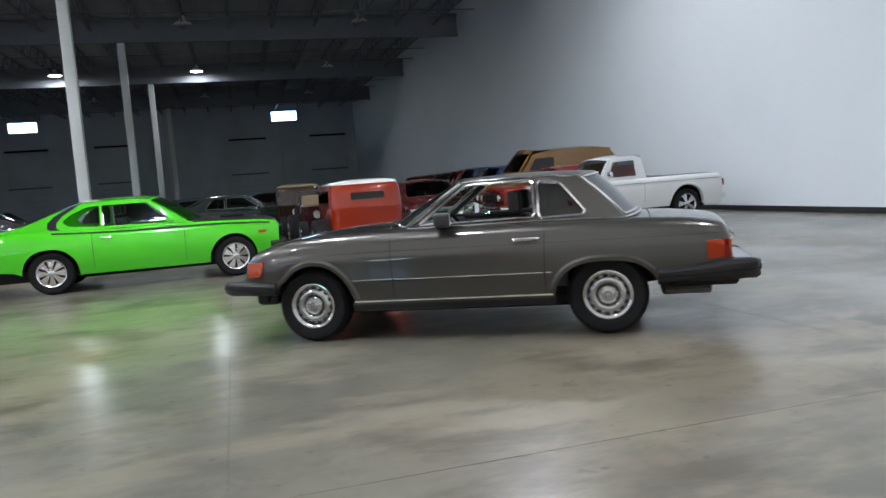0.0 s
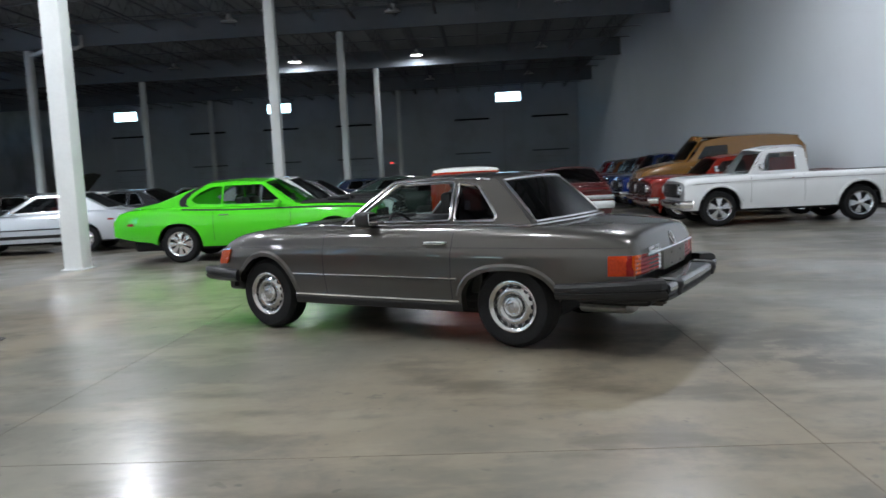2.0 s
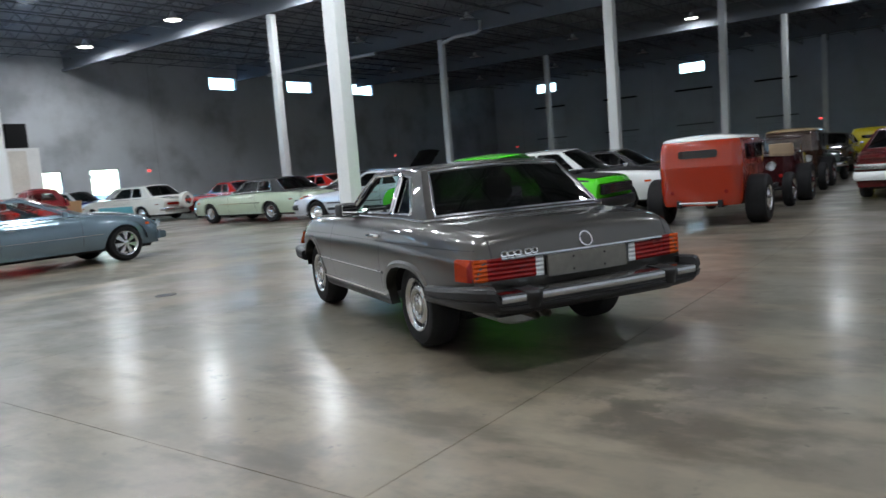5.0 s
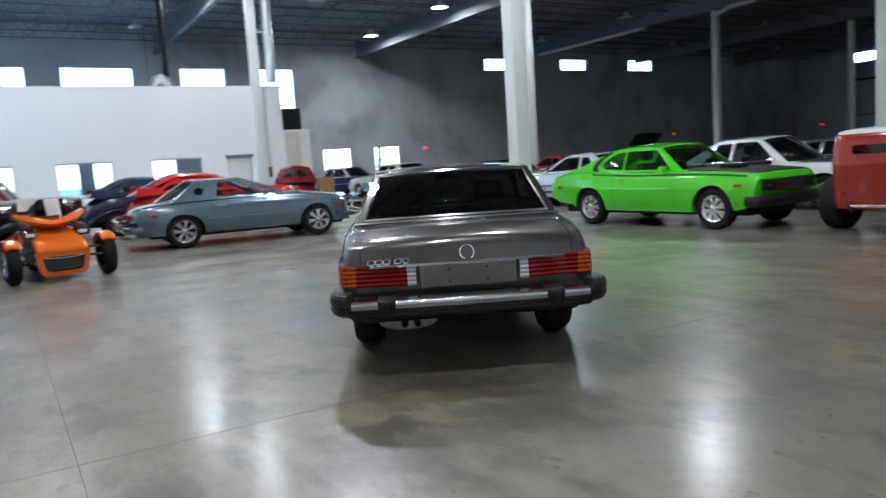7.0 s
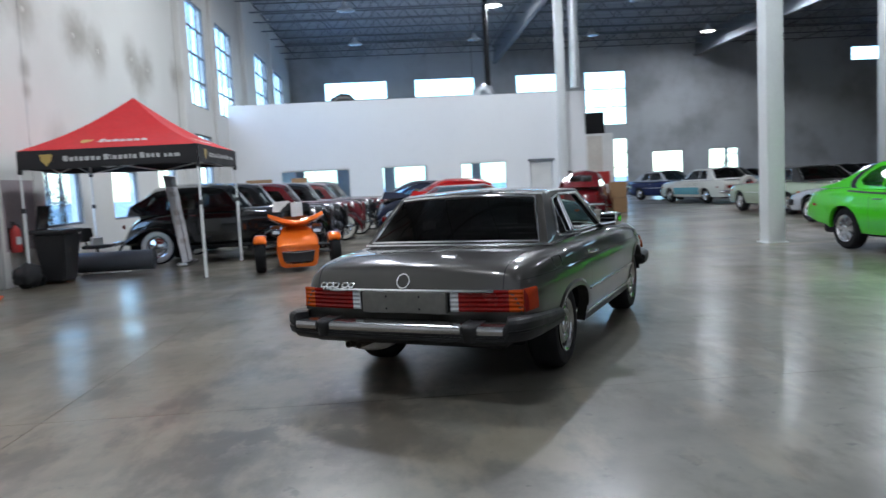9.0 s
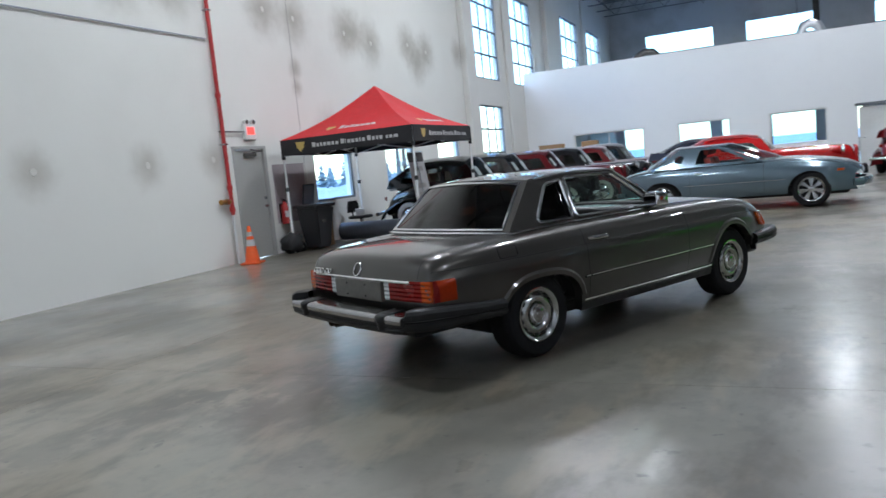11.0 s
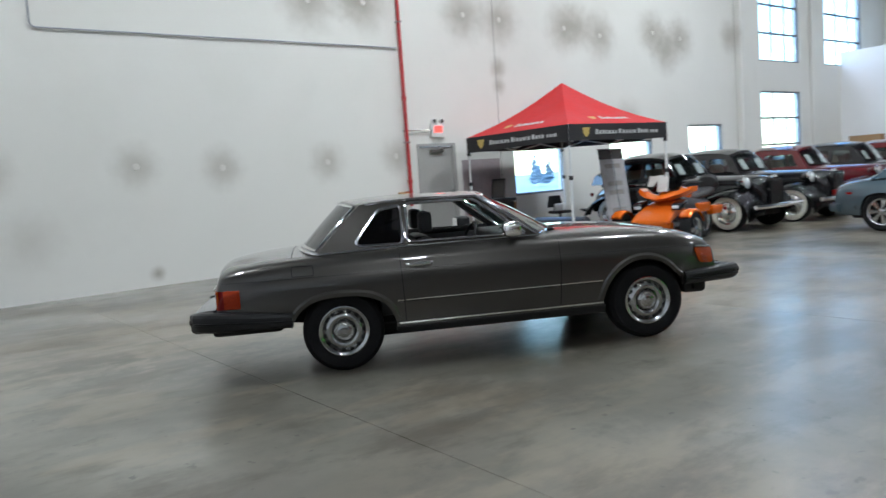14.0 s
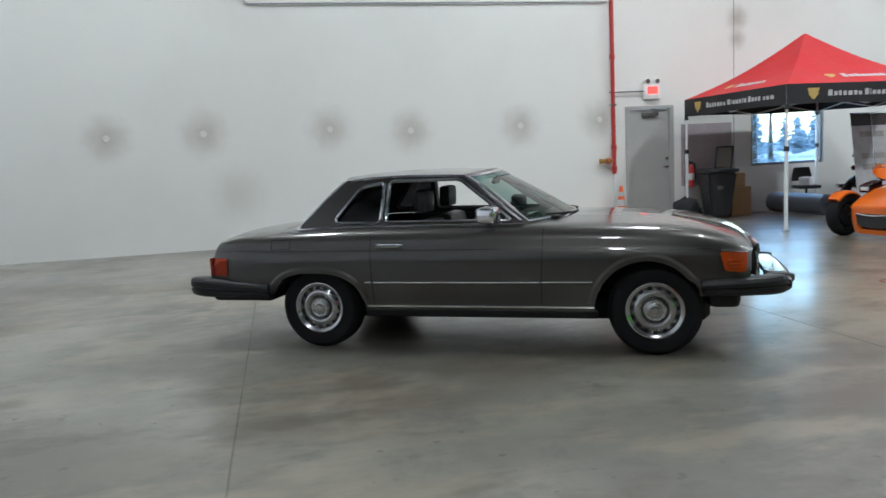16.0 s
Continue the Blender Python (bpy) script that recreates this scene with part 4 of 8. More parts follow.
# hall lamps
for lx, ly in [(x, y) for x in (-38.4, -30.0, -21.5, -13.0, -4.65, 3.8) for y in (-2.4, 4.5, 11.4, 18.4, 32.0, 45.5, 58.9)]:
    lit = any(abs(lx - a) < .2 and abs(ly - b) < .2 for a, b in LIT)
    h = empty("high_bay_lamp", pose(lx, ly, 0), "lit round high-bay lamp hanging under the roof" if lit else "unlit round high-bay lamp hanging under the roof", "ceiling lamp", "high-bay lamps")
    link_mesh("housing", shared("housing", lambda bm: lathe(bm, [(LAMP_Z - .17, .41), (LAMP_Z - .1, .40), (LAMP_Z + .05, .14), (LAMP_Z + .25, .1), (LAMP_Z + .26, 0)], 20, "z"), MAT["steel_white"]), None, h)
    link_mesh("diffuser", shared("diffuser" + str(lit), lambda bm: lathe(bm, [(LAMP_Z - .17, .40), (LAMP_Z - .2, .28), (LAMP_Z - .21, 0)], 20, "z"), MAT["lamp_glow"] if lit else MAT["clear_lens"]), None, h).visible_shadow = not lit
    link_mesh("hanger", shared("hanger", lambda bm: tube(bm, [(0, 0, LAMP_Z + .2), (0, 0, ROOF)], .012, 5), MAT["black"]), None, h)

# roof drain pipes
for pts, r in (([(-40.0, 33.0, 8.95), (-29.5, 33.0, 8.95)], .11), ([(-24.1, 33.0, 8.7), (-23.2, 33.0, 8.95), (-21.6, 33.0, 8.95), (-21.3, 33.0, 9.05), (-21.3, 33.0, 9.6)], .11)):
    bm = bmesh.new()
    tube(bm, pts, r, 10)
    tagged(part("drain_pipe", bm, MAT["steel_white"]), "pale roof drain pipe hung below the girder", "pipe", "roof drain pipes")

# office block
OF = [(-5.05, -2.3, 1.0, 2.18), (-1.04, 0.83, 1.0, 2.18), (2.15, 4.03, 1.0, 2.18), (4.98, 5.91, 0.0, 2.1)]
wall("wall_office_front", O_WALL, office, SOUTH + .003, 7.31, 0, 4.85, OF, 0.15, "white office partition wall with windows and a door")
bm = bmesh.new()
box(bm, WEST + 6, -24.75, 7.16, 7.31, 0, 4.85)
tagged(part("wall_office_end", bm, O_WALL, smooth=0), "white office end wall", "wall", kind="structure")
bm = bmesh.new()
box(bm, WEST + 6, -24.75, SOUTH + .003, 7.155, 2.75, 2.85)
tagged(part("office_ceiling", bm, O_WALL, smooth=0), "white office ceiling slab", "ceiling", kind="structure")
for a0, a1, z0, z1 in OF[:3]:
    window(office, a0, a1, z0, z1, 2 if a1 - a0 > 2.5 else 1, 1, .06, MAT["plastic_white"], "white-framed interior office window")
d = tagged(new("door_20"), "closed white office door", "door", kind="structure")
bm = bmesh.new()
box(bm, -24.7, -24.65, 5.02, 5.87, .01, 2.06, .005)
part("leaf", bm, MAT["plastic_white"], d)
bm = bmesh.new()
tube(bm, [(-24.65, 5.1, 1.0), (-24.58, 5.1, 1.0), (-24.58, 5.22, 1.0)], .012)
part("door_handle", bm, MAT["alloy"], d)
bm = bmesh.new()
box(bm, -24.596, -24.54, 4.9, 5.99, 2.1, 2.2, .01)
part("door_head", bm, MAT["steel_grey"], d)

# floor slabs with sawn joints
bm = bmesh.new()
box(bm, WEST - .2, EAST + .2, SOUTH - .2, NORTH + .2, -.3, -.006)
floor = tagged(part("floor", bm, MAT["joint"], smooth=0), "polished grey concrete slab floor with sawn joints", "floor", kind="structure")
FX = [WEST - .2] + [0.935 - 4.19 * k for k in range(10, -1, -1) if 0.935 - 4.19 * k > WEST + .5] + [5.12, EAST + .2]
FY = [SOUTH - .2, -2.77] + [1.72 + 4.48 * k for k in range(1, 15)] + [NORTH + .2]
for i in range(len(FX) - 1):
    for j in range(len(FY) - 1):
        w_, d_ = FX[i + 1] - FX[i], FY[j + 1] - FY[j]

        def one(bm, w_=w_, d_=d_):
            g = .0021
            lo = [bm.verts.new((x, y, -.1)) for x, y in ((g, g), (w_ - g, g), (w_ - g, d_ - g), (g, d_ - g))]
            hi = [bm.verts.new((x, y, 0)) for x, y in ((g, g), (w_ - g, g), (w_ - g, d_ - g), (g, d_ - g))]
            bm.faces.new(hi)
            for p, q in ((lo, hi),):
                for k in range(4):
                    bm.faces.new((p[k], p[(k + 1) % 4], q[(k + 1) % 4], q[k]))
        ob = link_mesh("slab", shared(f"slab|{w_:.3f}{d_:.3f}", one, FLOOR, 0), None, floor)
        ob.location = (FX[i], FY[j], 0)

# outdoors
bm = bmesh.new()
vs = [bm.verts.new((x, y, -.35)) for x, y in ((-900, -900), (900, -900), (900, 900), (-900, 900))]
bm.faces.new(vs)
tagged(part("ground", bm, MAT["grass"], smooth=0), "pale paved yard outside the hall", "yard", kind="structure")


def conifer(x, y, h, seed):
    rnd = random.Random(seed)
    t = empty("conifer_tree", pose(x, y, -.35), "tall dark green conifer standing outside the hall", "tree", "trees outside")
    bm = bmesh.new()
    lathe(bm, [(0, .22), (h * .5, .13), (h * .97, .02)], 8, "z")
    part("trunk", bm, MAT["bark"], t)
    bm = bmesh.new()
    for k in range(170):
        z = h * (.06 + .92 * rnd.random() ** 1.1)
        a, r = rnd.random() * 6.283, (h - z) * .34 * (.6 + .5 * rnd.random()) + .1
        tip = Vector((r * math.cos(a), r * math.sin(a), z - r * .25))
        root = Vector((0, 0, z))
        side_ = Vector((-math.sin(a), math.cos(a), 0))
        for q in range(5):
            p = root.lerp(tip, .25 + .75 * q / 4)
            wd = r * .22 * (1.1 - q / 5)
            for s_ in (1, -1):
                e = p + side_ * s_ * wd + (tip - root) * .12 + Vector((0, 0, -.05))
                bm.faces.new([bm.verts.new(v) for v in (p - (tip - root) * .04, p + (tip - root) * .06, e)])
    part("crown", bm, MAT["needles"], t, smooth=0)


for k, (x, y, h) in enumerate(((-17, -40, 5.5), (-21, -40, 6), (-36, -44, 6), (-4, -42, 6), (-60, -14, 9), (-66, 14, 10), (-62, 30, 9), (-29, -36, 6.5), (-42, -22, 6), (-37, -19, 5))):
    conifer(x, y, h, 40 + k)

# distant tree belt; its pale blue-green colour paints in the haze of distance
rnd = random.Random(77)
bm = bmesh.new()
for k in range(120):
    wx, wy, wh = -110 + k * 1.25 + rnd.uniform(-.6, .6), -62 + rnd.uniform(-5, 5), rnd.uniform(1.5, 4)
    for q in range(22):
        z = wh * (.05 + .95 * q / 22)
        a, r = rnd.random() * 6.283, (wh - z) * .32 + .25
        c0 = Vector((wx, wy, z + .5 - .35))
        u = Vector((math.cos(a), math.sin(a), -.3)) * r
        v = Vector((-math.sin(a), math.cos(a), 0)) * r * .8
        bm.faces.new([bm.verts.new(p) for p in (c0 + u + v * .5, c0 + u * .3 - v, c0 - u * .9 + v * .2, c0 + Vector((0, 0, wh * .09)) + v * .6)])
tagged(part("distant_woods", bm, mat("haze_tinted_needles", (0.36, 0.43, 0.46), 0.9, vary=0.4), smooth=0), "belt of trees beyond the yard, haze painted into its pale blue-green", "woods", kind="stuff")

# ---------------------------------------------------------------- the grey roadster in the middle
def roadster(m):
    body = paint("warm_grey_metallic", (0.066, 0.062, 0.057), 0.34, 0.72)
    car = empty("roadster", m, "warm grey two-seat roadster with matching hardtop and chrome trim", "car")
    wb, R = 2.455, 0.314
    S = Shell(-0.97, 3.12,
              [(-0.97, 0.80), (-0.7, 0.845), (-0.2, 0.875), (0.5, 0.885), (1.4, 0.885), (2.2, 0.88), (2.75, 0.86), (3.12, 0.80)],
              [(-0.97, 0.69), (-0.93, 0.79), (-0.914, 0.81), (-0.88, 0.822), (-0.8, 0.846), (-0.5, 0.876), (-0.1, 0.893), (0.5, 0.905), (1.2, 0.907), (1.7, 0.902), (2.1, 0.893), (2.5, 0.878), (2.75, 0.858), (2.92, 0.815), (3.05, 0.765), (3.12, 0.70)],
              [(-0.97, 0.70), (-0.93, 0.825), (-0.914, 0.848), (-0.88, 0.860), (-0.8, 0.876), (-0.5, 0.902), (-0.1, 0.914), (0.5, 0.915), (1.5, 0.925), (1.8, 0.945), (2.2, 0.938), (2.6, 0.904), (2.85, 0.86), (3.02, 0.81), (3.09, 0.765), (3.12, 0.70)],
              sill=0.26, arches=[(0, 0.405, 0.59, 2.6), (2.42, 0.37, 0.662, 2.1)],
              side=[(0, 0.935), (0.28, 0.985), (0.5, 1.0), (0.735, 0.994), (0.77, 0.975), (0.9, 0.945), (0.97, 0.905), (1, 0.86)],
              bow=(0.05, 0.07), hole=(-0.02, 1.50, 0.66), low=[(-0.97, 0.42), (-0.55, 0.41), (-0.415, 0.40), (-0.38, 0.28), (-0.3, 0.27), (2.2, 0.26), (2.70, 0.30), (2.78, 0.42), (3.12, 0.45)])
    bm = bmesh.new()
    S.build(bm)
    part("body", bm, body, car, smooth=40)
    underside(car, S, wb, R, 0.64, .68)
    # dark joints of doors, bonnet and boot, and the crease along the side
    for sg in (1, -1):
        for xd, zd, ln in ((1.705, .885, .02), (.475, .905, -.015)):
            bm = bmesh.new()
            S.gap(bm, xd, 0.36, zd, sg, lean=ln)
            part("door_joint", bm, MAT["black"], car, smooth=0)
        # thin black strip painting the shade of the crease onto the flank
        bm = bmesh.new()
        S.strip(bm, -0.92, 2.86, 0, 0.005, 0.002, sg, 60, lambda x: 0.752 - 0.02 * smooth01((x - 1.6) / 1.4))
        part("side_crease_shade", bm, MAT["black"], car)
        # rubbing strip in three lengths, sill moulding
        for xa, xb in ((-0.3 + .16, 0.465), (0.485, 1.695), (1.715, 2.05)):
            if xa < 0:
                xa = 0.42
            bm = bmesh.new()
            S.strip(bm, xa, xb, 0.518, 0.022, 0.012, sg, 16)
            s_ = part("rubbing_strip", bm, MAT["rubber"], car)
            bm = bmesh.new()
            S.strip(bm, xa, xb, 0.523, 0.011, 0.0165, sg, 16)
            part("bright_insert", bm, MAT["chrome"], s_, "bright metal insert")
        bm = bmesh.new()
        S.strip(bm, 0.42, 2.06, 0.343, 0.02, 0.012, sg, 20)
        part("sill_moulding", bm, MAT["chrome"], car, "bright sill moulding")
        bm = bmesh.new()
        S.strip(bm, 0.40, 2.08, 0.292, 0.066, 0.004, sg, 20)
        part("rocker_panel", bm, MAT["rubber"], car)
        # wheel arch lips
        for xc, rx, top, pw in S.arches:
            bm = bmesh.new()
            rows = []
            for a in np.linspace(-0.97, 0.97, 31):
                u = abs(a)
                z = S.low(xc + a * rx) + (top - S.low(xc + a * rx)) * (1 - u ** pw) ** (1 / pw)
                nx, nz = a, (1 - u ** pw)
                ln = math.hypot(nx, nz) + 1e-6
                p0 = S.at(xc + a * rx, z, 0.009, sg)
                p1 = S.at(xc + a * rx + nx / ln * .03, min(z + nz / ln * .03, .9), 0.012, sg)
                p2 = S.at(xc + a * rx + nx / ln * .05, min(z + nz / ln * .05, .9), 0.0, sg)
                p3 = p0.copy()
                p3.y -= sg * .05
                rows.append([bm.verts.new(p) for p in (p3, p0, p1, p2)])
            for p, q in zip(rows, rows[1:]):
                for j in range(3):
                    bm.faces.new((p[j], q[j], q[j + 1], p[j + 1]))
            part("wheel_arch", bm, body, car)
        # door handle
        bm = bmesh.new()
        yh = S.y(0.61, 0.78)
        tube(bm, [S.at(0.51, .785, .004, sg), S.at(0.53, .785, .032, sg), S.at(0.69, .785, .032, sg), S.at(0.71, .785, .004, sg)], .011, 6)
        h_ = part("door_handle", bm, MAT["chrome"], car, "chrome pull handle")
        bm = bmesh.new()
        pts = [S.at(a, b, .006, sg) for a, b in ((0.505, .774), (0.715, .774), (0.715, .797), (0.505, .797))]
        bm.faces.new([bm.verts.new(p) for p in pts])
        part("handle_plate", bm, MAT["chrome"], h_)
        # side lamps and mirror
        bm = bmesh.new()
        pts = rounded([(2.962, .59), (3.095, .578), (3.10, .70), (2.925, .716)], .024)
        holed(bm, pts, [], lambda a, b, d: S.at(a, b, .022 - d, sg), .03)
        ts = part("turn_signal", bm, MAT["front_amber"], car, "amber corner lamp")
        bm = bmesh.new()
        S.strip(bm, 2.93, 3.10, 0, .012, .026, sg, 6, lambda x: .722 - (x - 2.925) * .1)
        part("lamp_trim", bm, MAT["chrome"], ts)
        for k in range(4):
            bm = bmesh.new()
            S.strip(bm, 2.972, 3.085, .608 + k * .024, .005, .0235, sg, 5)
            part("lens_rib", bm, MAT["front_amber"], ts)
        mx, my, mz = (1.25, .85, .975) if sg > 0 else (1.335, -.85, .99)
        bm = bmesh.new()
        box(bm, -.05, .085, -.08, .08, -.058, .058, .034, 3)
        bmesh.ops.transform(bm, matrix=pose(mx, my, mz, 0, 0, sg * 8), verts=bm.verts)
        mr = part("mirror", bm, MAT["plastic_black"] if sg > 0 else MAT["chrome"], car, "black door mirror" if sg > 0 else "chrome door mirror")
        bm = bmesh.new()
        box(bm, -.004, .004, -.068, .068, -.046, .046, .003)
        bmesh.ops.transform(bm, matrix=pose(mx - .05, my - sg * .007, mz, 0, 0, sg * 8), verts=bm.verts)
        part("mirror_glass", bm, MIRROR, mr)
        bm = bmesh.new()
        tube(bm, [(mx + .07, sg * .735, .92), (mx + .04, sg * .77, .935), (mx + .015, my - sg * .02, mz - .035)], .022, 6)
        part("mirror_stalk", bm, MAT["plastic_black"], mr)
    bm = bmesh.new()
    S.seam(bm, [(3.05, .60), (2.5, .665), (1.85, .68), (1.78, .60), (1.78, -.60), (1.85, -.68), (2.5, -.665), (3.05, -.60)])
    part("bonnet_joint", bm, MAT["black"], car, smooth=0)
    bm = bmesh.new()
    S.seam(bm, [(-0.966, .675), (-0.86, .672), (-0.42, .66), (-0.36, .62), (-0.36, -.62), (-0.42, -.66), (-0.86, -.672), (-0.966, -.675)])
    part("boot_joint", bm, MAT["black"], car, smooth=0)
    slab(car, "cowl_grille", 1.66, 1.80, -.5, .5, .925, .945, MAT["black"], .008)
    # filler flap on the right flank
    bm = bmesh.new()
    tube(bm, [S.at(a, b, .001, -1) for a, b in rounded([(-0.37, .765), (-0.20, .765), (-0.20, .838), (-0.37, .838)], .015)], .003, 4, True)
    part("filler_flap", bm, MAT["black"], car)
    # nose: grille, headlamps
    slab(car, "grille", 3.06, 3.135, -.46, .46, .50, .70, MAT["black"], .02)
    for k in range(5):
        slab(car, "grille_bar", 3.11, 3.145, -.45, .45, .525 + k * .036, .533 + k * .036, MAT["chrome"], .002)
    bm = bmesh.new()
    tube(bm, [(3.13, a, b) for a, b in rounded([(-.48, .49), (.48, .49), (.48, .71), (-.48, .71)], .04)], .014, 6, True)
    part("grille_frame", bm, MAT["chrome"], car)
    bm = bmesh.new()
    lathe(bm, [(3.135, .085), (3.15, .08), (3.15, .068), (3.135, .065)], 24, "x", (0, 0, .6))
    part("nose_emblem", bm, MAT["chrome"], car, "round chrome ring emblem")
    for sg in (1, -1):
        bm = bmesh.new()
        pts = rounded([(.48, .56), (.745, .575), (.745, .685), (.48, .685)], .03)
        holed(bm, pts, [], lambda a, b, d: Vector((3.118 - .07 * (a / .8) ** 2.5 - d, sg * a, b)), .06)
        part("headlamp", bm, MAT["head_lens"], car)
    # tail: lamps with ribs, number panel, emblem, badge, lock, exhaust
    for sg in (1, -1):
        for ya, yb, mt, nm in ((.33, .385, "clear_lens", "reversing_lamp"), (.385, .71, "red_lens", "tail_lamp"), (.71, .797, "amber", "turn_signal")):
            lamp = None
            for k in range(5):
                z0 = .562 + k * .0275
                bm = bmesh.new()
                rows = []
                for y in np.linspace(ya, yb, 5):
                    x = -.965 + .053 * (y / .797) ** 2.5
                    rows.append([bm.verts.new((x - o, sg * y, z)) for o, z in ((-.01, z0), (.005, z0 + .0004), (.010, z0 + .0135), (.005, z0 + .0268), (-.01, z0 + .0272))])
                for p, q in zip(rows, rows[1:]):
                    for j in range(4):
                        bm.faces.new((p[j], q[j], q[j + 1], p[j + 1]))
                bm.faces.new(rows[0]), bm.faces.new(rows[-1])
                if lamp is None:
                    lamp = part(nm, bm, MAT[mt], car)
                else:
                    part("lens_rib", bm, MAT[mt], lamp)
        # wrap round the corner
        for mt, xa, xb in (("red_lens", -.962, -.915), ("tail_amber", -.915, -.79)):
            bm = bmesh.new()
            prof = [(.561, -.004)] + [(.562 + k * .0275 + dz, o) for k in range(5) for dz, o in ((.002, .007), (.0135, .008), (.0255, .007))] + [(.70, -.004)]
            grid(bm, lambda x, j: S.at(x, prof[j][0], prof[j][1], sg), np.linspace(xa, xb, 5), range(len(prof)))
            part("side_lens", bm, MAT[mt], car, "ribbed wrap-round lens")
    slab(car, "number_panel", -.982, -.94, -.305, .305, .545, .682, MAT["plate_grey"], .012, "dull grey number plate panel")
    for y in (-.12, .12):
        for z in (.575, .655):
            bm = bmesh.new()
            lathe(bm, [(-.988, .008), (-.992, .006), (-.992, 0)], 8, "x", (0, y, z))
            part("plate_screw", bm, MAT["black"], car)
    bm = bmesh.new()
    tube(bm, [(-.972 + .02 * (abs(y) / .62) ** 2, y, .692) for y in np.linspace(-.62, .62, 11)], .011, 6)
    part("boot_moulding", bm, MAT["chrome"], car, "bright strip under the boot lid")
    bm = bmesh.new()
    tube(bm, [(-.982 + (.052 + .044 * math.sin(a)) * .42, .044 * math.cos(a), .752 + .044 * math.sin(a)) for a in np.linspace(0, 2 * math.pi, 26, endpoint=False)], .0055, 6, True)
    part("tail_emblem", bm, MAT["chrome"], car, "round chrome ring emblem")
    for y, w_ in ((.605, .042), (.557, .042), (.509, .042), (.437, .042), (.389, .034)):
        bm = bmesh.new()
        tube(bm, [(0, a, b) for a, b in rounded([(-w_ / 2, 0), (w_ / 2, 0), (w_ / 2, .026), (-w_ / 2, .026)], .011)], .005, 5, True)
        for v in bm.verts:
            v.co.y, v.co.x = v.co.y + y - (v.co.z - .013) * .25, v.co.x - .974 + v.co.z * .42
            v.co.z += .71
        part("badge_bar", bm, MAT["chrome"], car, "small chrome model badge bar")
    for y in (.42, .34):
        bm = bmesh.new()
        lathe(bm, [(-.75, .024), (-1.0, .024), (-1.0, .020), (-.75, .020)], 14, "x", (0, y, .325))
        part("tailpipe", bm, MAT["rusty"], car, "dull steel twin tailpipe")
    bm = bmesh.new()
    lathe(bm, [(-.80, 0), (-.80, .045), (-.785, .06), (-.44, .06), (-.425, .045), (-.425, 0)], 18, "x", (0, 0, 0))
    for v in bm.verts:
        v.co.y, v.co.z = v.co.y * 3.2 + .40, v.co.z + .30
    part("silencer", bm, MAT["aluminised"], car, "dull aluminised exhaust silencer")
    # impact bumpers: rubber-clad beam round the corners, bright caps on top, rubber blocks between them
    slab(car, "valance", 2.79, 3.0, -.76, .76, .325, .45, MAT["rubber"], .05, seg=3)
    slab(car, "rear_apron", -.99, -.45, -.70, .70, .335, .44, MAT["rubber"], .05, seg=3)
    REAR = [(-.375, .892, .393, .505), (-.6, .89, .396, .518), (-.82, .885, .4, .538), (-.96, .873, .403, .55), (-1.045, .848, .406, .553), (-1.092, .81, .406, .553), (-1.113, .765, .404, .548), (-1.12, .742, .39, .495), (-1.13, .6, .382, .49), (-1.138, .3, .38, .49), (-1.142, 0, .38, .49)]
    FRONT = [(2.752, .89, .424, .53), (2.9, .886, .426, .538), (3.05, .872, .429, .546), (3.17, .846, .429, .552), (3.245, .8, .429, .556), (3.278, .752, .429, .55), (3.287, .735, .429, .497), (3.312, .6, .429, .492), (3.335, .3, .429, .492), (3.342, 0, .429, .492)]
    CAP = [(-.02, .455), (.011, .456), (.016, .463), (.016, .490), (.010, .500), (-.02, .508), (-.145, .513)]
    for half, end, lift in ((REAR, -1, 0.0), (FRONT, 1, .012)):
        line = half + [(x, -y, a, b) for x, y, a, b in half[-2::-1]]
        xy = curve([(-y, x) for x, y, a, b in line[6:-6]])

        def out(x, y, dx, dy):
            n = Vector((dy, -dx)).normalized()
            return n if n.x * (x - 1.07) + n.y * y > 0 else -n

        def sweep(bm, pts, prof, closed=True):
            rings = []
            for i, p in enumerate(pts):
                a, b = pts[max(i - 1, 0)], pts[min(i + 1, len(pts) - 1)]
                n = out(p[0], p[1], b[0] - a[0], b[1] - a[1])
                rings.append([bm.verts.new((p[0] + n.x * o, p[1] + n.y * o, z)) for o, z in prof(p)])
            for p, q in zip(rings, rings[1:]):
                for k in range(len(p) - 1):
                    bm.faces.new((p[k], q[k], q[k + 1], p[k + 1]))
            if closed:
                bm.faces.new(rings[0]), bm.faces.new(rings[-1])

        def clad(p):
            zb, h = p[2], p[3] - p[2]
            return [(-.10, zb), (-.025, zb), (-.002, zb + .016), (.008, zb + .30 * h), (.008, zb + .40 * h), (-.001, zb + .43 * h), (-.001, zb + .50 * h), (.008, zb + .53 * h), (.007, zb + h - .03), (-.004, zb + h - .01), (-.028, zb + h), (-.12, zb + h - .004)]
        bm = bmesh.new()
        sweep(bm, line, clad)
        bb = part("bumper", bm, MAT["rubber"], car, "dark rubber-clad impact bumper", smooth=25)
        for ya, yb in ((-.465, .465), (.575, .735), (-.735, -.575)):
            bm = bmesh.new()
            sweep(bm, [(xy(-y), y) for y in np.linspace(ya, yb, 13)], lambda p: [(o, z + lift) for o, z in CAP], False)
            part("bumper_cap", bm, MAT["bumper_chrome"], bb, "bright chrome cap strip", smooth=50)
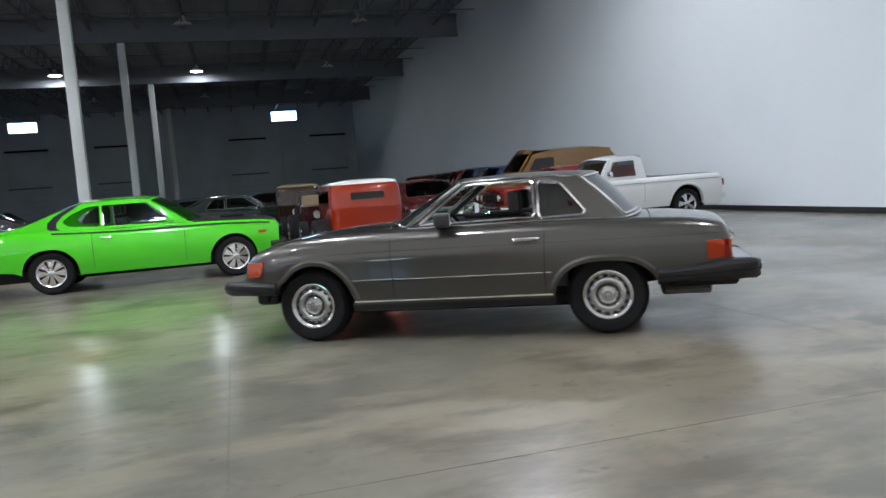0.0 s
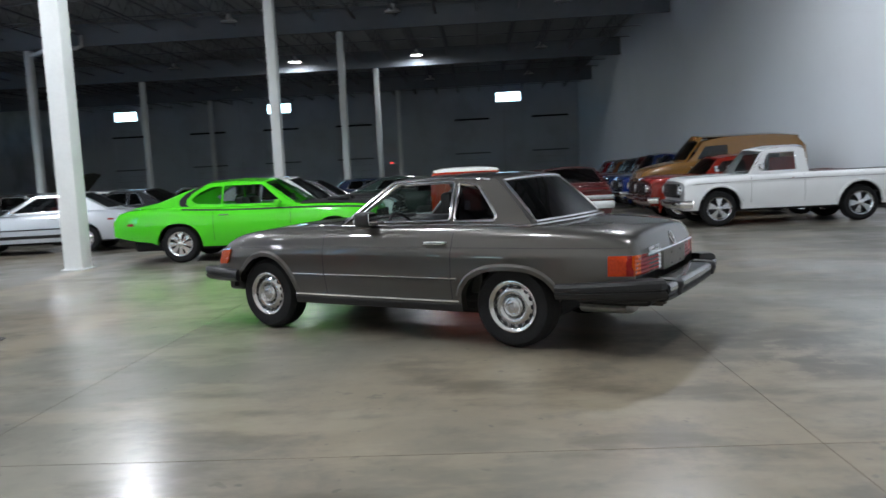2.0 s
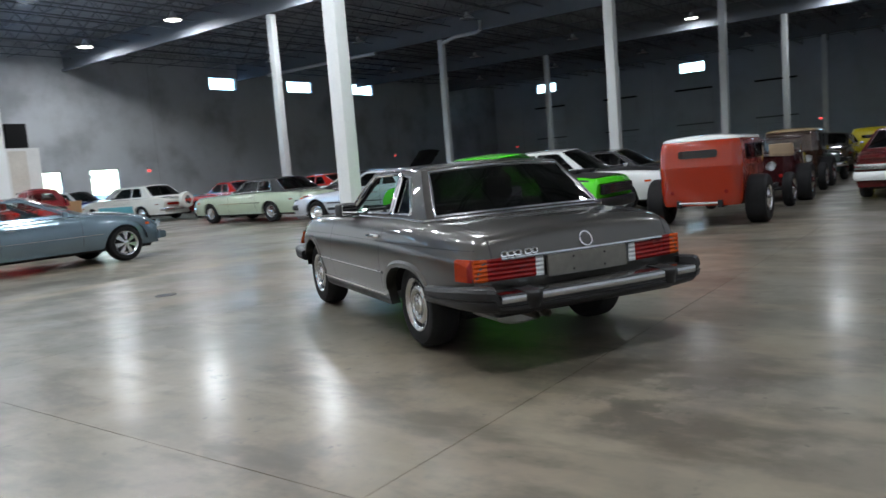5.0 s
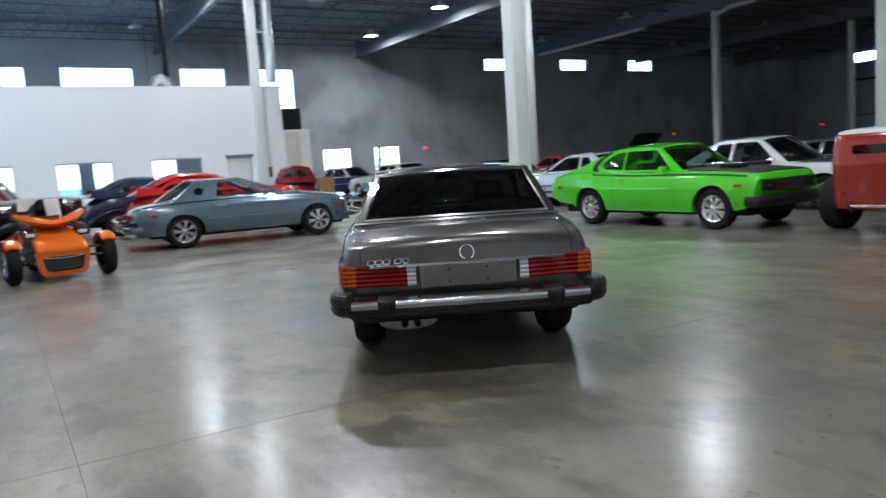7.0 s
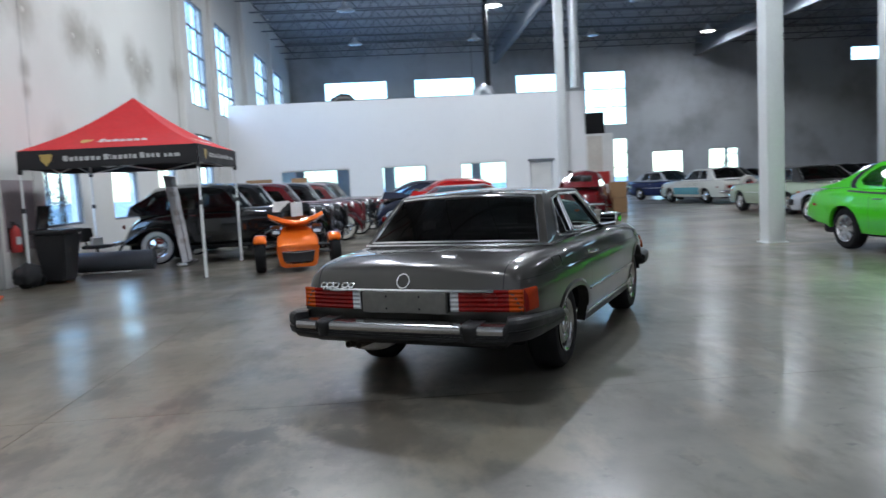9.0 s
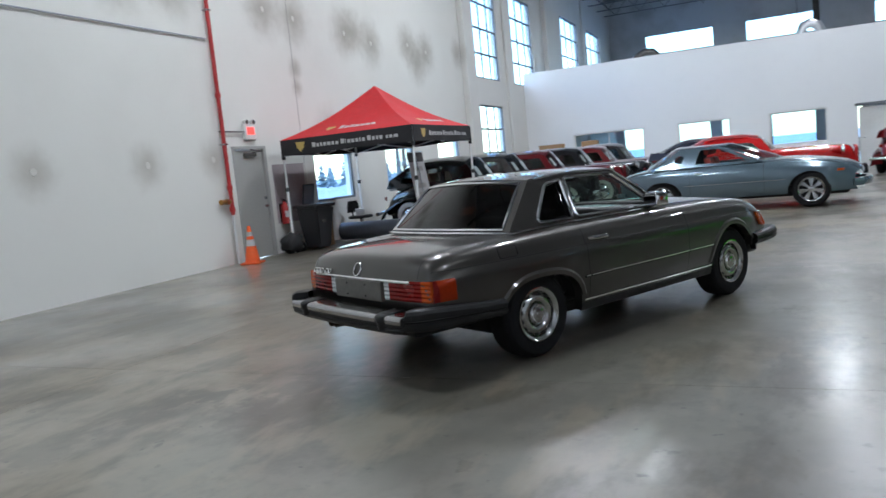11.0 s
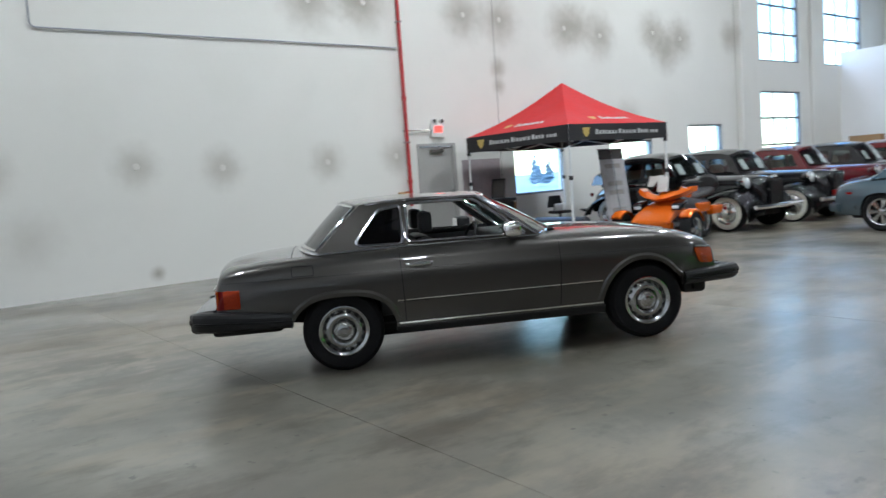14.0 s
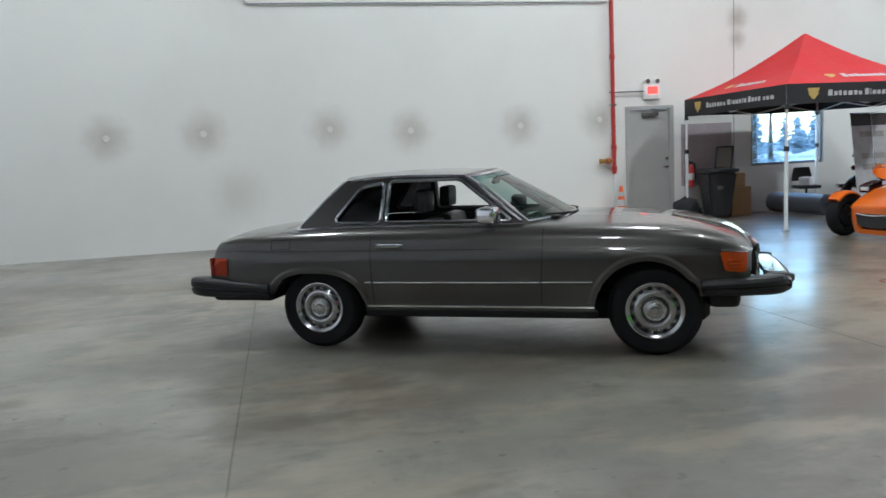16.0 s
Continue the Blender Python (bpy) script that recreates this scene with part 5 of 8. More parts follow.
        for yc in (.52, -.52):
            bm = bmesh.new()
            sweep(bm, [(xy(-y), y, k) for y, k in zip(np.linspace(yc - .055, yc + .055, 6), (-.012, .012, .02, .02, .012, -.012))],
                  lambda p: [(-.03, .40 + lift), (p[2], .41 + lift), (p[2] + .004, .45 + lift)] + [(o + p[2], z + lift + .006) for o, z in CAP[1:]] + [(-.145, .45 + lift)])
            part("overrider", bm, MAT["rubber"], bb, smooth=50)
    # hardtop
    qw = [(.175, .945), (.505, .938), (.515, 1.234), (.335, 1.208), (.15, .985), (.148, .958)]
    dw = [(.545, .945), (1.50, .935), (1.10, 1.238), (.555, 1.242)]
    C = Cabin(((-.16, .905), (1.60, .905)), (.20, 1.125), .735, .585, 1.268, [qw, dw],
              outline=[(-.16, .905), (.5, .905), (1.60, .905), (1.36, 1.09), (1.125, 1.268), (.7, 1.282), (.40, 1.276), (.20, 1.255), (.05, 1.12)],
              crown=.028, bow=(.13, .30, .09, .13), ws=(.045, .05, .07), bl=(.075, .06, .065), bulge=.012)
    C.build(car, body, MAT["green_glass"], MAT["chrome"], MAT["dark_glass"], None, .014, {0: MAT["dark_glass"], 1: None})
    shade = bmesh.new()
    grid(shade, lambda u, v: C.front(u, v) + Vector((.003, 0, .004)), np.linspace(-.94, .94, 9), (.84, .885, .925))
    part("shade_band", shade, MAT["band_glass"], car, "green sun band along the top of the windscreen").visible_shadow = False
    bm = bmesh.new()
    grid(bm, lambda x, y: C.top(x, y) - Vector((0, 0, .03)), np.linspace(.02, .98, 9), np.linspace(-.57, .57, 9))
    part("headlining", bm, MAT["leather"], car)
    bm = bmesh.new()
    us = (-.99, -.925, -.5, 0, .5, .925, .99)
    vs = (.01, .06, .5, .935, .99)
    grid(bm, lambda u, v: C.back(u, v) + Vector((.03, 0, -.012)), us, vs, lambda u, v: abs(u) > .925 or v < .06 or v > .935)
    part("rear_lining", bm, MAT["leather"], car)
    for sg in (1, -1):
        bm = bmesh.new()
        holed(bm, [(-.13, .91), (1.55, .91), (1.33, 1.085), (1.11, 1.26), (.7, 1.272), (.40, 1.266), (.21, 1.245), (.06, 1.11)], [rounded(w, .035) for w in (qw, dw)], lambda a, b, d, sg=sg: C.side(a, b, .040 + d, sg), .012)
        part("pillar_lining", bm, MAT["leather"], car)
    # bright gutters, belt strip and the base line of the hardtop
    for sg in (1, -1):
        bm = bmesh.new()
        tube(bm, [C.side(a, b, -.008, sg) for a, b in ((1.56, .935), (1.36, 1.09), (1.125, 1.262), (.7, 1.276), (.40, 1.27), (.24, 1.255))], .009, 6)
        part("roof_gutter", bm, MAT["chrome"], car, "bright metal drip moulding")
        bm = bmesh.new()
        tube(bm, [Vector((x, sg * .765, S.belt(x) + .012)) for x in np.linspace(.5, 1.58, 10)], .009, 6)
        part("door_top_moulding", bm, MAT["chrome"], car, "bright strip along the door top")
        bm = bmesh.new()
        tube(bm, [Vector((x, sg * .752, S.belt(x) + .012)) for x in np.linspace(.5, -.14, 6)] + [C.back(sg * u, 0) + Vector((-.012, 0, .004)) for u in np.linspace(.97, 0, 8)], .012, 6)
        part("hardtop_moulding", bm, MAT["chrome"], car, "bright strip round the base of the hardtop")
    # cabin
    bm = bmesh.new()
    box(bm, -.05, 1.72, -.64, .64, .30, .40, .02)
    part("cabin_floor", bm, MAT["black"], car)
    for sg in (1, -1):
        slab(car, "door_card", .3, 1.6, sg * .66 - .025, sg * .66 + .025, .38, .90, MAT["leather"], .015)
    slab(car, "rear_bulkhead", -.12, .02, -.64, .64, .38, .92, MAT["leather"], .02)
    slab(car, "dashboard", 1.36, 1.66, -.66, .66, .70, .925, MAT["leather"], .04, seg=3)
    slab(car, "console", .55, 1.40, -.10, .10, .40, .58, MAT["leather"], .02)
    for y in (.34, -.34):
        seat(car, .90, y, .40, MAT["leather"], .5, .45)
    steering(car, 1.22, .36, .82, .19)
    bm = bmesh.new()
    box(bm, -.015, .015, -.1, .1, -.028, .028, .012, 2)
    bmesh.ops.transform(bm, matrix=pose(1.24, 0, 1.20, 0, 20, 0), verts=bm.verts)
    part("rear_view_mirror", bm, MAT["black"], car)
    for y0, y1 in ((.45, -.02), (-.12, -.55)):
        bm = bmesh.new()
        tube(bm, [Vector((1.60 + .30 * (1 - (y / .735) ** 2) + .004 - .03 * k, y, .942 + .018 * k)) for y, k in ((y0, 0), ((y0 + y1) / 2, .5), (y1, 1))], .007, 5)
        part("wiper", bm, MAT["black"], car)
    for x in (0, wb):
        for sg in (1, -1):
            wheel(car, x, sg * .80, R, .19, .21, "steel", 17 * x * sg)
    return car


MIRROR = material("mirror_glass", (0.9, 0.9, 0.9), 0.01, 1.0, vary=0.01)
roadster(pose(0, 0, 0, 0, 0, 151.7))

# ---------------------------------------------------------------- the other vehicles
def coupe(name, label, m, color, spec, category="car", group="parked cars", metal=0.0, roof_color=None, wheels="cap", seats="leather", extra=None, trim=True, glass=None):
    """A closed car from a few figures: ends, axle distance, widths, heights and window outlines."""
    q = spec
    body = paint("paint_" + name + str(len(MAT)), color, 0.22, metal)
    car = empty(name, m, label, category, group)
    wb, R = q["wb"], q.get("R", 0.32)
    S = Shell(q["x0"], q["x1"], q["w"], q["belt"], q["deck"], q.get("sill", .27), [(0, R + q.get("gap", .07), q.get("arch", (.66, .68))[0], 2.3), (wb, R + q.get("gap", .07), q.get("arch", (.66, .68))[1], 2.1)],
              q.get("side", [(0, .93), (.3, .99), (.55, 1), (.8, .97), (.93, .93), (1, .86)]), q.get("bow", (.06, .08)), None, q.get("low"))
    bm = bmesh.new()
    S.build(bm)
    part("body", bm, body, car, smooth=40)
    underside(car, S, wb, R, q["w"][2][1] - .22)
    chrome = MAT["chrome"] if trim else None
    if "roof" in q:
        C = Cabin(q["base"], q["roof"], q["yb"], q["yt"], q["zt"], q["win"], q.get("outline"), q.get("crown", .05), q.get("cbow", (.12, .28, .1, .1)), bl=q.get("bl", (.1, .1, .08)))
        rm = paint("roof_" + name + str(len(MAT)), roof_color, .5) if roof_color else None
        C.build(car, rm or body, glass or MAT["smoke_glass"], chrome, None, rm, .009)
        xs_ = q["base"][1][0] - .75
        lo, hi = q["base"][0], q["base"][1]
        slab(car, "parcel_shelf", lo[0] + .1, hi[0] - .05, -q["yb"] + .06, q["yb"] - .06, hi[1] - .12, hi[1] - .02 + .03, MAT["leather"], .02)
        for y in (.36, -.36):
            seat(car, xs_ - .15, y, hi[1] - .42, MAT[seats], .5, .5)
        steering(car, xs_ + .42, .36, hi[1] + .02, .18)
    doors = q.get("doors", ())
    for sg in (1, -1):
        for x in doors:
            bm = bmesh.new()
            S.gap(bm, x, S.sill + .09, S.belt(x) - .015, sg)
            part("door_joint", bm, MAT["black"], car, smooth=0)
        if doors:
            xh = min(doors) + .1
            bm = bmesh.new()
            zh = S.belt(xh) - .13
            tube(bm, [S.at(xh, zh, .003, sg), S.at(xh + .02, zh, .03, sg), S.at(xh + .15, zh, .03, sg), S.at(xh + .17, zh, .003, sg)], .01, 5)
            part("door_handle", bm, MAT["chrome"], car)
        for z, h, mt in q.get("strips", ()):
            bm = bmesh.new()
            S.strip(bm, wb - (R + .1), R + .1, z, h, .008, sg, 24)
            part("side_moulding", bm, MAT[mt] if mt in MAT else mt, car)
        if q.get("mirror", True) and "roof" in q:
            xm, ym = q["base"][1][0] - .28, q["yb"] + .1
            bm = bmesh.new()
            box(bm, -.05, .05, -.07, .07, -.045, .045, .025, 2)
            bmesh.ops.transform(bm, matrix=pose(xm, sg * ym, q["base"][1][1] + .06), verts=bm.verts)
            mr = part("mirror", bm, MAT["chrome"] if trim else body, car)
            bm = bmesh.new()
            tube(bm, [(xm, sg * (ym - .13), q["base"][1][1] - .01), (xm, sg * ym, q["base"][1][1] + .03)], .012, 5)
            part("mirror_stalk", bm, MAT["chrome"], mr)
    bm = bmesh.new()
    hx = q["base"][1][0] + .3 if "roof" in q else q["x1"] - 1.2
    yw = q["w"][2][1] * .78
    S.seam(bm, [(q["x1"] - .1, yw), (hx, yw), (hx, -yw), (q["x1"] - .1, -yw)], n=12)
    part("bonnet_joint", bm, MAT["black"], car, smooth=0)
    if "roof" in q and q["base"][0][0] - q["x0"] > .45:
        bm = bmesh.new()
        tx = q["base"][0][0] - .25
        S.seam(bm, [(q["x0"] + .06, yw), (tx, yw), (tx, -yw), (q["x0"] + .06, -yw)], n=12)
        part("boot_joint", bm, MAT["black"], car, smooth=0)
    for end in (1, -1) if q.get("rear_bumper", True) else (1,):
        bz = q.get("bump", (.40, .52))
        bmat = q.get("bmat", "chrome")
        bumper(car, S, end, bz[0], bz[1], MAT[bmat] if isinstance(bmat, str) else body, q.get("reach", .1), .22, .1)
    zf, zr = q.get("lampz", (.62, .62))
    wl = S.w(q["x1"] - .1) * .8
    gx = q["x1"]
    gw = wl * (.98 if S.bow[1] < .1 else .5)
    slab(car, "grille", gx - .06, gx + .012, -gw, gw, zf - .09, zf + .08, MAT["black"], .015)
    for k in range(4):
        slab(car, "grille_bar", gx - .02, gx + .02, -gw * .62, gw * .62, zf - .07 + k * .04, zf - .06 + k * .04, MAT["chrome"], .002)
    for sg in (1, -1):
        for dy in q.get("lamps", (0,)):
            lamp_disc(car, S.plan(gx, wl * .86 - dy) + .012, sg * (wl * .86 - dy), zf, .075, MAT["head_lens"], rim=trim)
        bm = bmesh.new()
        box(bm, q["x0"] - .015, q["x0"] + .05, sg * wl * .55 - wl * q.get("taillen", .36), sg * wl * .55 + wl * q.get("taillen", .36), zr - .055, zr + .055, .015, 2)
        part("tail_lamp", bm, MAT["red_lens"], car)
        for x, mt in ((q["x1"] - .28, "amber"), (q["x0"] + .35, "red_lens")):
            bm = bmesh.new()
            holed(bm, [(x - .07, zr - .02), (x + .07, zr - .02), (x + .07, zr + .02), (x - .07, zr + .02)], [], lambda a, b, d, sg=sg: S.at(a, b, .012 - d, sg), .02)
            part("side_marker", bm, MAT[mt], car)
    for x in (0, wb):
        for sg in (1, -1):
            wheel(car, x, sg * (q["w"][2][1] - .06), R, q.get("rim", .19), .21, wheels, 23 * x)
    if extra:
        extra(car, S, body)
    return car


def side_on(xr, yr, xf, yf, side_, half):
    """The pose of a car from the ground places of its rear and front wheels on one side (+1: its left side)."""
    d = Vector((xf - xr, yf - yr)).normalized()
    n = Vector((-d.y, d.x)) * (-side_ * half)
    return pose(xr + n.x, yr + n.y, 0, 0, 0, math.degrees(math.atan2(d.y, d.x)))


MUSCLE = dict(x0=-1.22, x1=3.68, wb=2.743, R=.335, rim=.2, arch=(.70, .71), w=[(-1.22, .80), (-.6, .88), (.4, .91), (2.0, .91), (3.1, .89), (3.68, .84)],
              belt=[(-1.22, .80), (-1.1, .86), (-.6, .93), (0, .95), (.5, .92), (1.2, .90), (2.2, .90), (3.0, .88), (3.6, .84), (3.68, .78)],
              deck=[(-1.22, .80), (-1.1, .87), (-.5, .95), (0, .96), (1.6, .93), (2.2, .95), (3.0, .93), (3.6, .86), (3.68, .78)],
              base=((-.62, .92), (2.0, .90)), roof=(.52, 1.42), yb=.77, yt=.60, zt=1.32,
              outline=[(-.72, .92), (2.0, .90), (1.72, 1.11), (1.42, 1.32), (1.0, 1.345), (.52, 1.325), (-.02, 1.16)],
              win=[[(.32, .985), (.74, .96), (.80, 1.275), (.60, 1.268), (.42, 1.17)], [(.80, .96), (1.80, .955), (1.38, 1.285), (.86, 1.285)]],
              cbow=(.14, .30, .14, .05), doors=(.62, 1.98), lampz=(.68, .66), bump=(.42, .54), bl=(.09, .1, .08))


DEMON = dict(MUSCLE, x0=-1.26, x1=3.54, rim=.215, w=[(-1.26, .76), (-.7, .87), (0, .92), (.9, .90), (2.0, .905), (3.0, .89), (3.54, .83)],
             belt=[(-1.26, .80), (-1.16, .90), (-.6, .975), (-.1, .985), (.5, .955), (1.2, .935), (2.2, .93), (3.0, .905), (3.46, .87), (3.54, .78)],
             deck=[(-1.26, .82), (-1.16, .93), (-.6, 1.0), (0, 1.0), (1.6, .96), (2.2, .985), (3.0, .955), (3.46, .885), (3.54, .78)],
             base=((-.62, .975), (2.05, .935)), roof=(.52, 1.46), zt=1.36,
             outline=[(-.86, .975), (2.05, .935), (1.76, 1.15), (1.46, 1.36), (1.0, 1.392), (.52, 1.368), (.1, 1.24), (-.35, 1.07)],
             win=[[(.20, 1.10), (.30, 1.02), (.74, .99), (.745, 1.315), (.56, 1.305), (.34, 1.21)], [(.77, .99), (1.84, .975), (1.45, 1.315), (.772, 1.318)]],
             low=[(-1.26, .50), (-.9, .42), (-.42, .36), (-.38, .28), (2.3, .27), (3.1, .30), (3.54, .38)], rear_bumper=False, lampz=(.68, .70))


def demon_extra(car, S, body):
    blk = MAT["black"]
    bm = bmesh.new()
    grid(bm, lambda x, y: Vector((S.plan(x, y), y, S.top(x, y) + .010)), np.linspace(2.12, 3.44, 40), np.linspace(-.72, .72, 31))
    part("bonnet_panel", bm, blk, car, "matt black bonnet panel")
    for sg in (1, -1):
        slab(car, "bonnet_scoop", 2.55, 2.95, sg * .3 - .12, sg * .3 + .12, .96, 1.03, blk, .03)
        bm = bmesh.new()
        S.strip(bm, .06, 3.4, 0, .034, .004, sg, 40, lambda x: S.belt(x) - .045)
        part("side_stripe", bm, blk, car, "black tape stripe along the belt line")
        bm = bmesh.new()
        C = Cabin(DEMON["base"], DEMON["roof"], .77, .60, 1.36, [])
        inner = [(.20, .955), (.12, 1.02), (.13, 1.10), (.22, 1.20), (.36, 1.285), (.44, 1.335)]
        outer = [(.06, .955), (-.01, 1.02), (.0, 1.10), (.10, 1.20), (.26, 1.285), (.35, 1.335)]
        grid(bm, lambda u, v: C.side(*Vector(inner[u]).lerp(Vector(outer[u]), v), -.004, sg), range(6), (0, .5, 1))
        part("pillar_stripe", bm, blk, car, "black tape stripe sweeping up the roof pillar")


GREEN = coupe("muscle_coupe", "bright lime green muscle coupe with black bonnet and stripe", side_on(-5.9, 6.68, -3.28, 6.76, -1, .85), (0.06, 0.55, 0.012), dict(DEMON, bmat="rubber", bump=(.36, .53)), trim=False, wheels="mag", extra=demon_extra, glass=MAT["cab_glass"])

HATCH = dict(x0=-.98, x1=3.42, wb=2.55, R=.31, rim=.19, w=[(-.98, .76), (-.5, .84), (.4, .865), (1.8, .865), (2.9, .84), (3.42, .74)],
             belt=[(-.98, .78), (-.9, .86), (-.4, .93), (.4, .91), (1.4, .87), (2.3, .82), (3.0, .74), (3.36, .66), (3.42, .60)],
             deck=[(-.98, .78), (-.9, .92), (-.4, .97), (1.2, .90), (1.7, .89), (2.4, .84), (3.0, .77), (3.36, .68), (3.42, .60)],
             base=((-.55, .92), (1.72, .87)), roof=(.18, 1.02), yb=.745, yt=.55, zt=1.30, win=[[(.0, .97), (.42, .95), (.46, 1.25), (.26, 1.25)], [(.5, .95), (1.52, .92), (1.0, 1.26), (.54, 1.265)]],
             doors=(.46, 1.74), lampz=(.60, .72), bump=(.40, .54), bmat="rubber", strips=((.56, .03, "rubber"), (.40, .08, "rubber")))
coupe("hatchback_coupe", "pale silver-blue three-door hatchback coupe", side_on(-9.4, 9.92, -11.85, 9.52, 1, .8), (0.48, 0.51, 0.55), HATCH, metal=.3, wheels="cap", seats="red_leather")

SEDAN = dict(x0=-1.32, x1=3.98, wb=3.02, R=.335, rim=.19, w=[(-1.32, .86), (-.7, .95), (.4, .98), (2.2, .98), (3.4, .95), (3.98, .88)],
             belt=[(-1.32, .74), (-1.2, .84), (-.5, .90), (.3, .92), (1.3, .90), (2.4, .89), (3.5, .86), (3.9, .82), (3.98, .74)],
             deck=[(-1.32, .74), (-1.2, .86), (-.5, .93), (1.3, .93), (2.1, .94), (3.2, .91), (3.9, .84), (3.98, .74)],
             base=((-.55, .91), (2.0, .90)), roof=(.05, 1.35), yb=.83, yt=.64, zt=1.33, win=[[(.02, .98), (.62, .96), (.66, 1.28), (.2, 1.275)], [(.68, .96), (1.76, .95), (1.34, 1.28), (.72, 1.285)]],
             doors=(.66, 2.02), lampz=(.66, .68), lamps=(0, .17), bump=(.42, .54), taillen=.42, strips=((.62, .02, "chrome"),))
coupe("hardtop_coupe", "pale sage green two-door hardtop with black vinyl roof", side_on(-15.2, 10.75, -18.2, 10.75, 1, .9), (0.36, 0.42, 0.31), SEDAN, roof_color=(.02, .02, .02), wheels="mag", seats="red_leather")

BIRD = dict(x0=-.98, x1=3.66, wb=2.72, R=.335, rim=.225, w=[(-.98, .74), (-.6, .86), (.4, .915), (1.9, .915), (3.1, .87), (3.66, .70)],
            belt=[(-.98, .66), (-.9, .78), (-.5, .87), (0, .90), (.8, .915), (1.6, .925), (2.2, .92), (2.9, .86), (3.4, .77), (3.66, .62)],
            deck=[(-.98, .66), (-.9, .80), (-.5, .90), (.2, .93), (1.6, .95), (2.2, .97), (2.9, .91), (3.4, .81), (3.66, .62)],
            base=((-.18, .90), (1.92, .915)), roof=(.35, 1.12), yb=.79, yt=.56, zt=1.28, win=[[(.66, .965), (1.66, .965), (1.1, 1.235), (.74, 1.24)], [(.26, 1.03), (.40, 1.0), (.46, 1.12), (.36, 1.17), (.27, 1.13)]],
            cbow=(.26, .42, .16, .12), doors=(.56, 1.92), lampz=(.62, .66), bump=(.34, .48), bmat=1, strips=((.55, .012, "alloy"),), bow=(.14, .22), side=[(0, .90), (.25, .98), (.5, 1), (.75, .975), (.92, .91), (1, .80)])
coupe("grand_tourer", "slate blue two-seat coupe with porthole hardtop and red seats", side_on(-10.3, .15, -10.13, 2.87, -1, .86), (0.115, 0.165, 0.20), BIRD, metal=.5, wheels="seven", seats="red_leather", trim=False, glass=MAT["glass"])

COMPACT = dict(MUSCLE, win=[[(.1, .98), (.66, .96), (.7, 1.28), (.36, 1.27)], [(.72, .96), (1.72, .955), (1.26, 1.285), (.76, 1.285)]], base=((-.55, .92), (1.95, .90)), outline=[(-.6, .92), (1.95, .90), (1.28, 1.32), (.9, 1.345), (.36, 1.325)], roof=(.36, 1.28))


def hood_black(car, S, body):
    bm = bmesh.new()
    grid(bm, lambda x, y: Vector((S.plan(x, y), y, S.top(x, y) + .008)), np.linspace(2.1, 3.5, 12), np.linspace(-.74, .74, 9))
    part("bonnet_panel", bm, MAT["black"], car, "matt black bonnet panel")


def hood_up(car, S, body):
    bm = bmesh.new()
    grid(bm, lambda x, y: Vector((2.15 + x * .75, y, .95 + x * .85 + .05 * (1 - (y / .7) ** 2))), np.linspace(0, 1, 8), np.linspace(-.7, .7, 9))
    bmesh.ops.solidify(bm, geom=bm.faces[:], thickness=.04)
    part("open_bonnet", bm, MAT["black"], car, "raised black bonnet")
    slab(car, "engine", 2.5, 3.2, -.35, .35, .75, .98, MAT["alloy"], .05)


TALL = dict(COMPACT, zt=1.40, win=[[(.1, .98), (.66, .96), (.7, 1.35), (.36, 1.34)], [(.72, .96), (1.72, .955), (1.26, 1.355), (.76, 1.355)]], outline=[(-.6, .92), (1.95, .90), (1.28, 1.40), (.9, 1.42), (.36, 1.405)])
coupe("muscle_coupe", "white muscle coupe with dark bonnet beside the green car", pose(-6.2, 10.85, 0, 0, 0, 3), (0.62, 0.63, 0.63), TALL, wheels="mag", extra=hood_black)


def muscle_tail(car, S, body):
    slab(car, "tail_panel", S.x0 - .02, S.x0 + .05, -.80, .80, .60, .70, MAT["alloy"], .01, "brushed silver tail panel")
    for y in (-.12, .16):
        slab(car, "bumper_guard", S.x0 - .13, S.x0 - .09, y - .05, y + .05, .44, .49, MAT["black"], .01)


coupe("muscle_coupe", "dark red muscle coupe with a silver tail band and pale bumper", pose(1.62, 12.3, 0, 0, 0, 90), (0.07, 0.006, 0.006), dict(COMPACT, bmat="steel_white", bump=(.40, .56)), wheels="cap", extra=muscle_tail)


# ---------------------------------------------------------------- vehicles of the nineteen-thirties and forties
def mudguard(car, xc, R, y0, y1, mat_, back=0.7, front=0.45, drop=0.12, sg=1):
    """A swept wing over a wheel, skirted outside and running out behind."""
    bm = bmesh.new()
    rows = []
    for a in np.linspace(-.15, math.pi * 1.02, 20):
        r = R + .11
        x = xc + r * math.cos(a) * (1.0 + (front if a < math.pi / 2 else back) * .28)
        z = R + r * math.sin(a) * 1.0
        if a > math.pi * .62:
            x -= (a - math.pi * .62) * back * .3
        row = []
        for t in np.linspace(0, 1, 8):
            y = y0 + (y1 - y0) * math.sin(t * math.pi / 2)
            dz = -drop * (1 - math.cos(t * math.pi / 2)) * 1.6
            row.append(bm.verts.new((x - (x - xc) * .10 * t ** 3, sg * y, max(.18, z + dz))))
        rows.append(row)
    for p, q in zip(rows, rows[1:]):
        for j in range(len(p) - 1):
            bm.faces.new((p[j], q[j], q[j + 1], p[j + 1]))
    bmesh.ops.solidify(bm, geom=bm.faces[:], thickness=.02)
    return part("mudguard", bm, mat_, car, smooth=50)


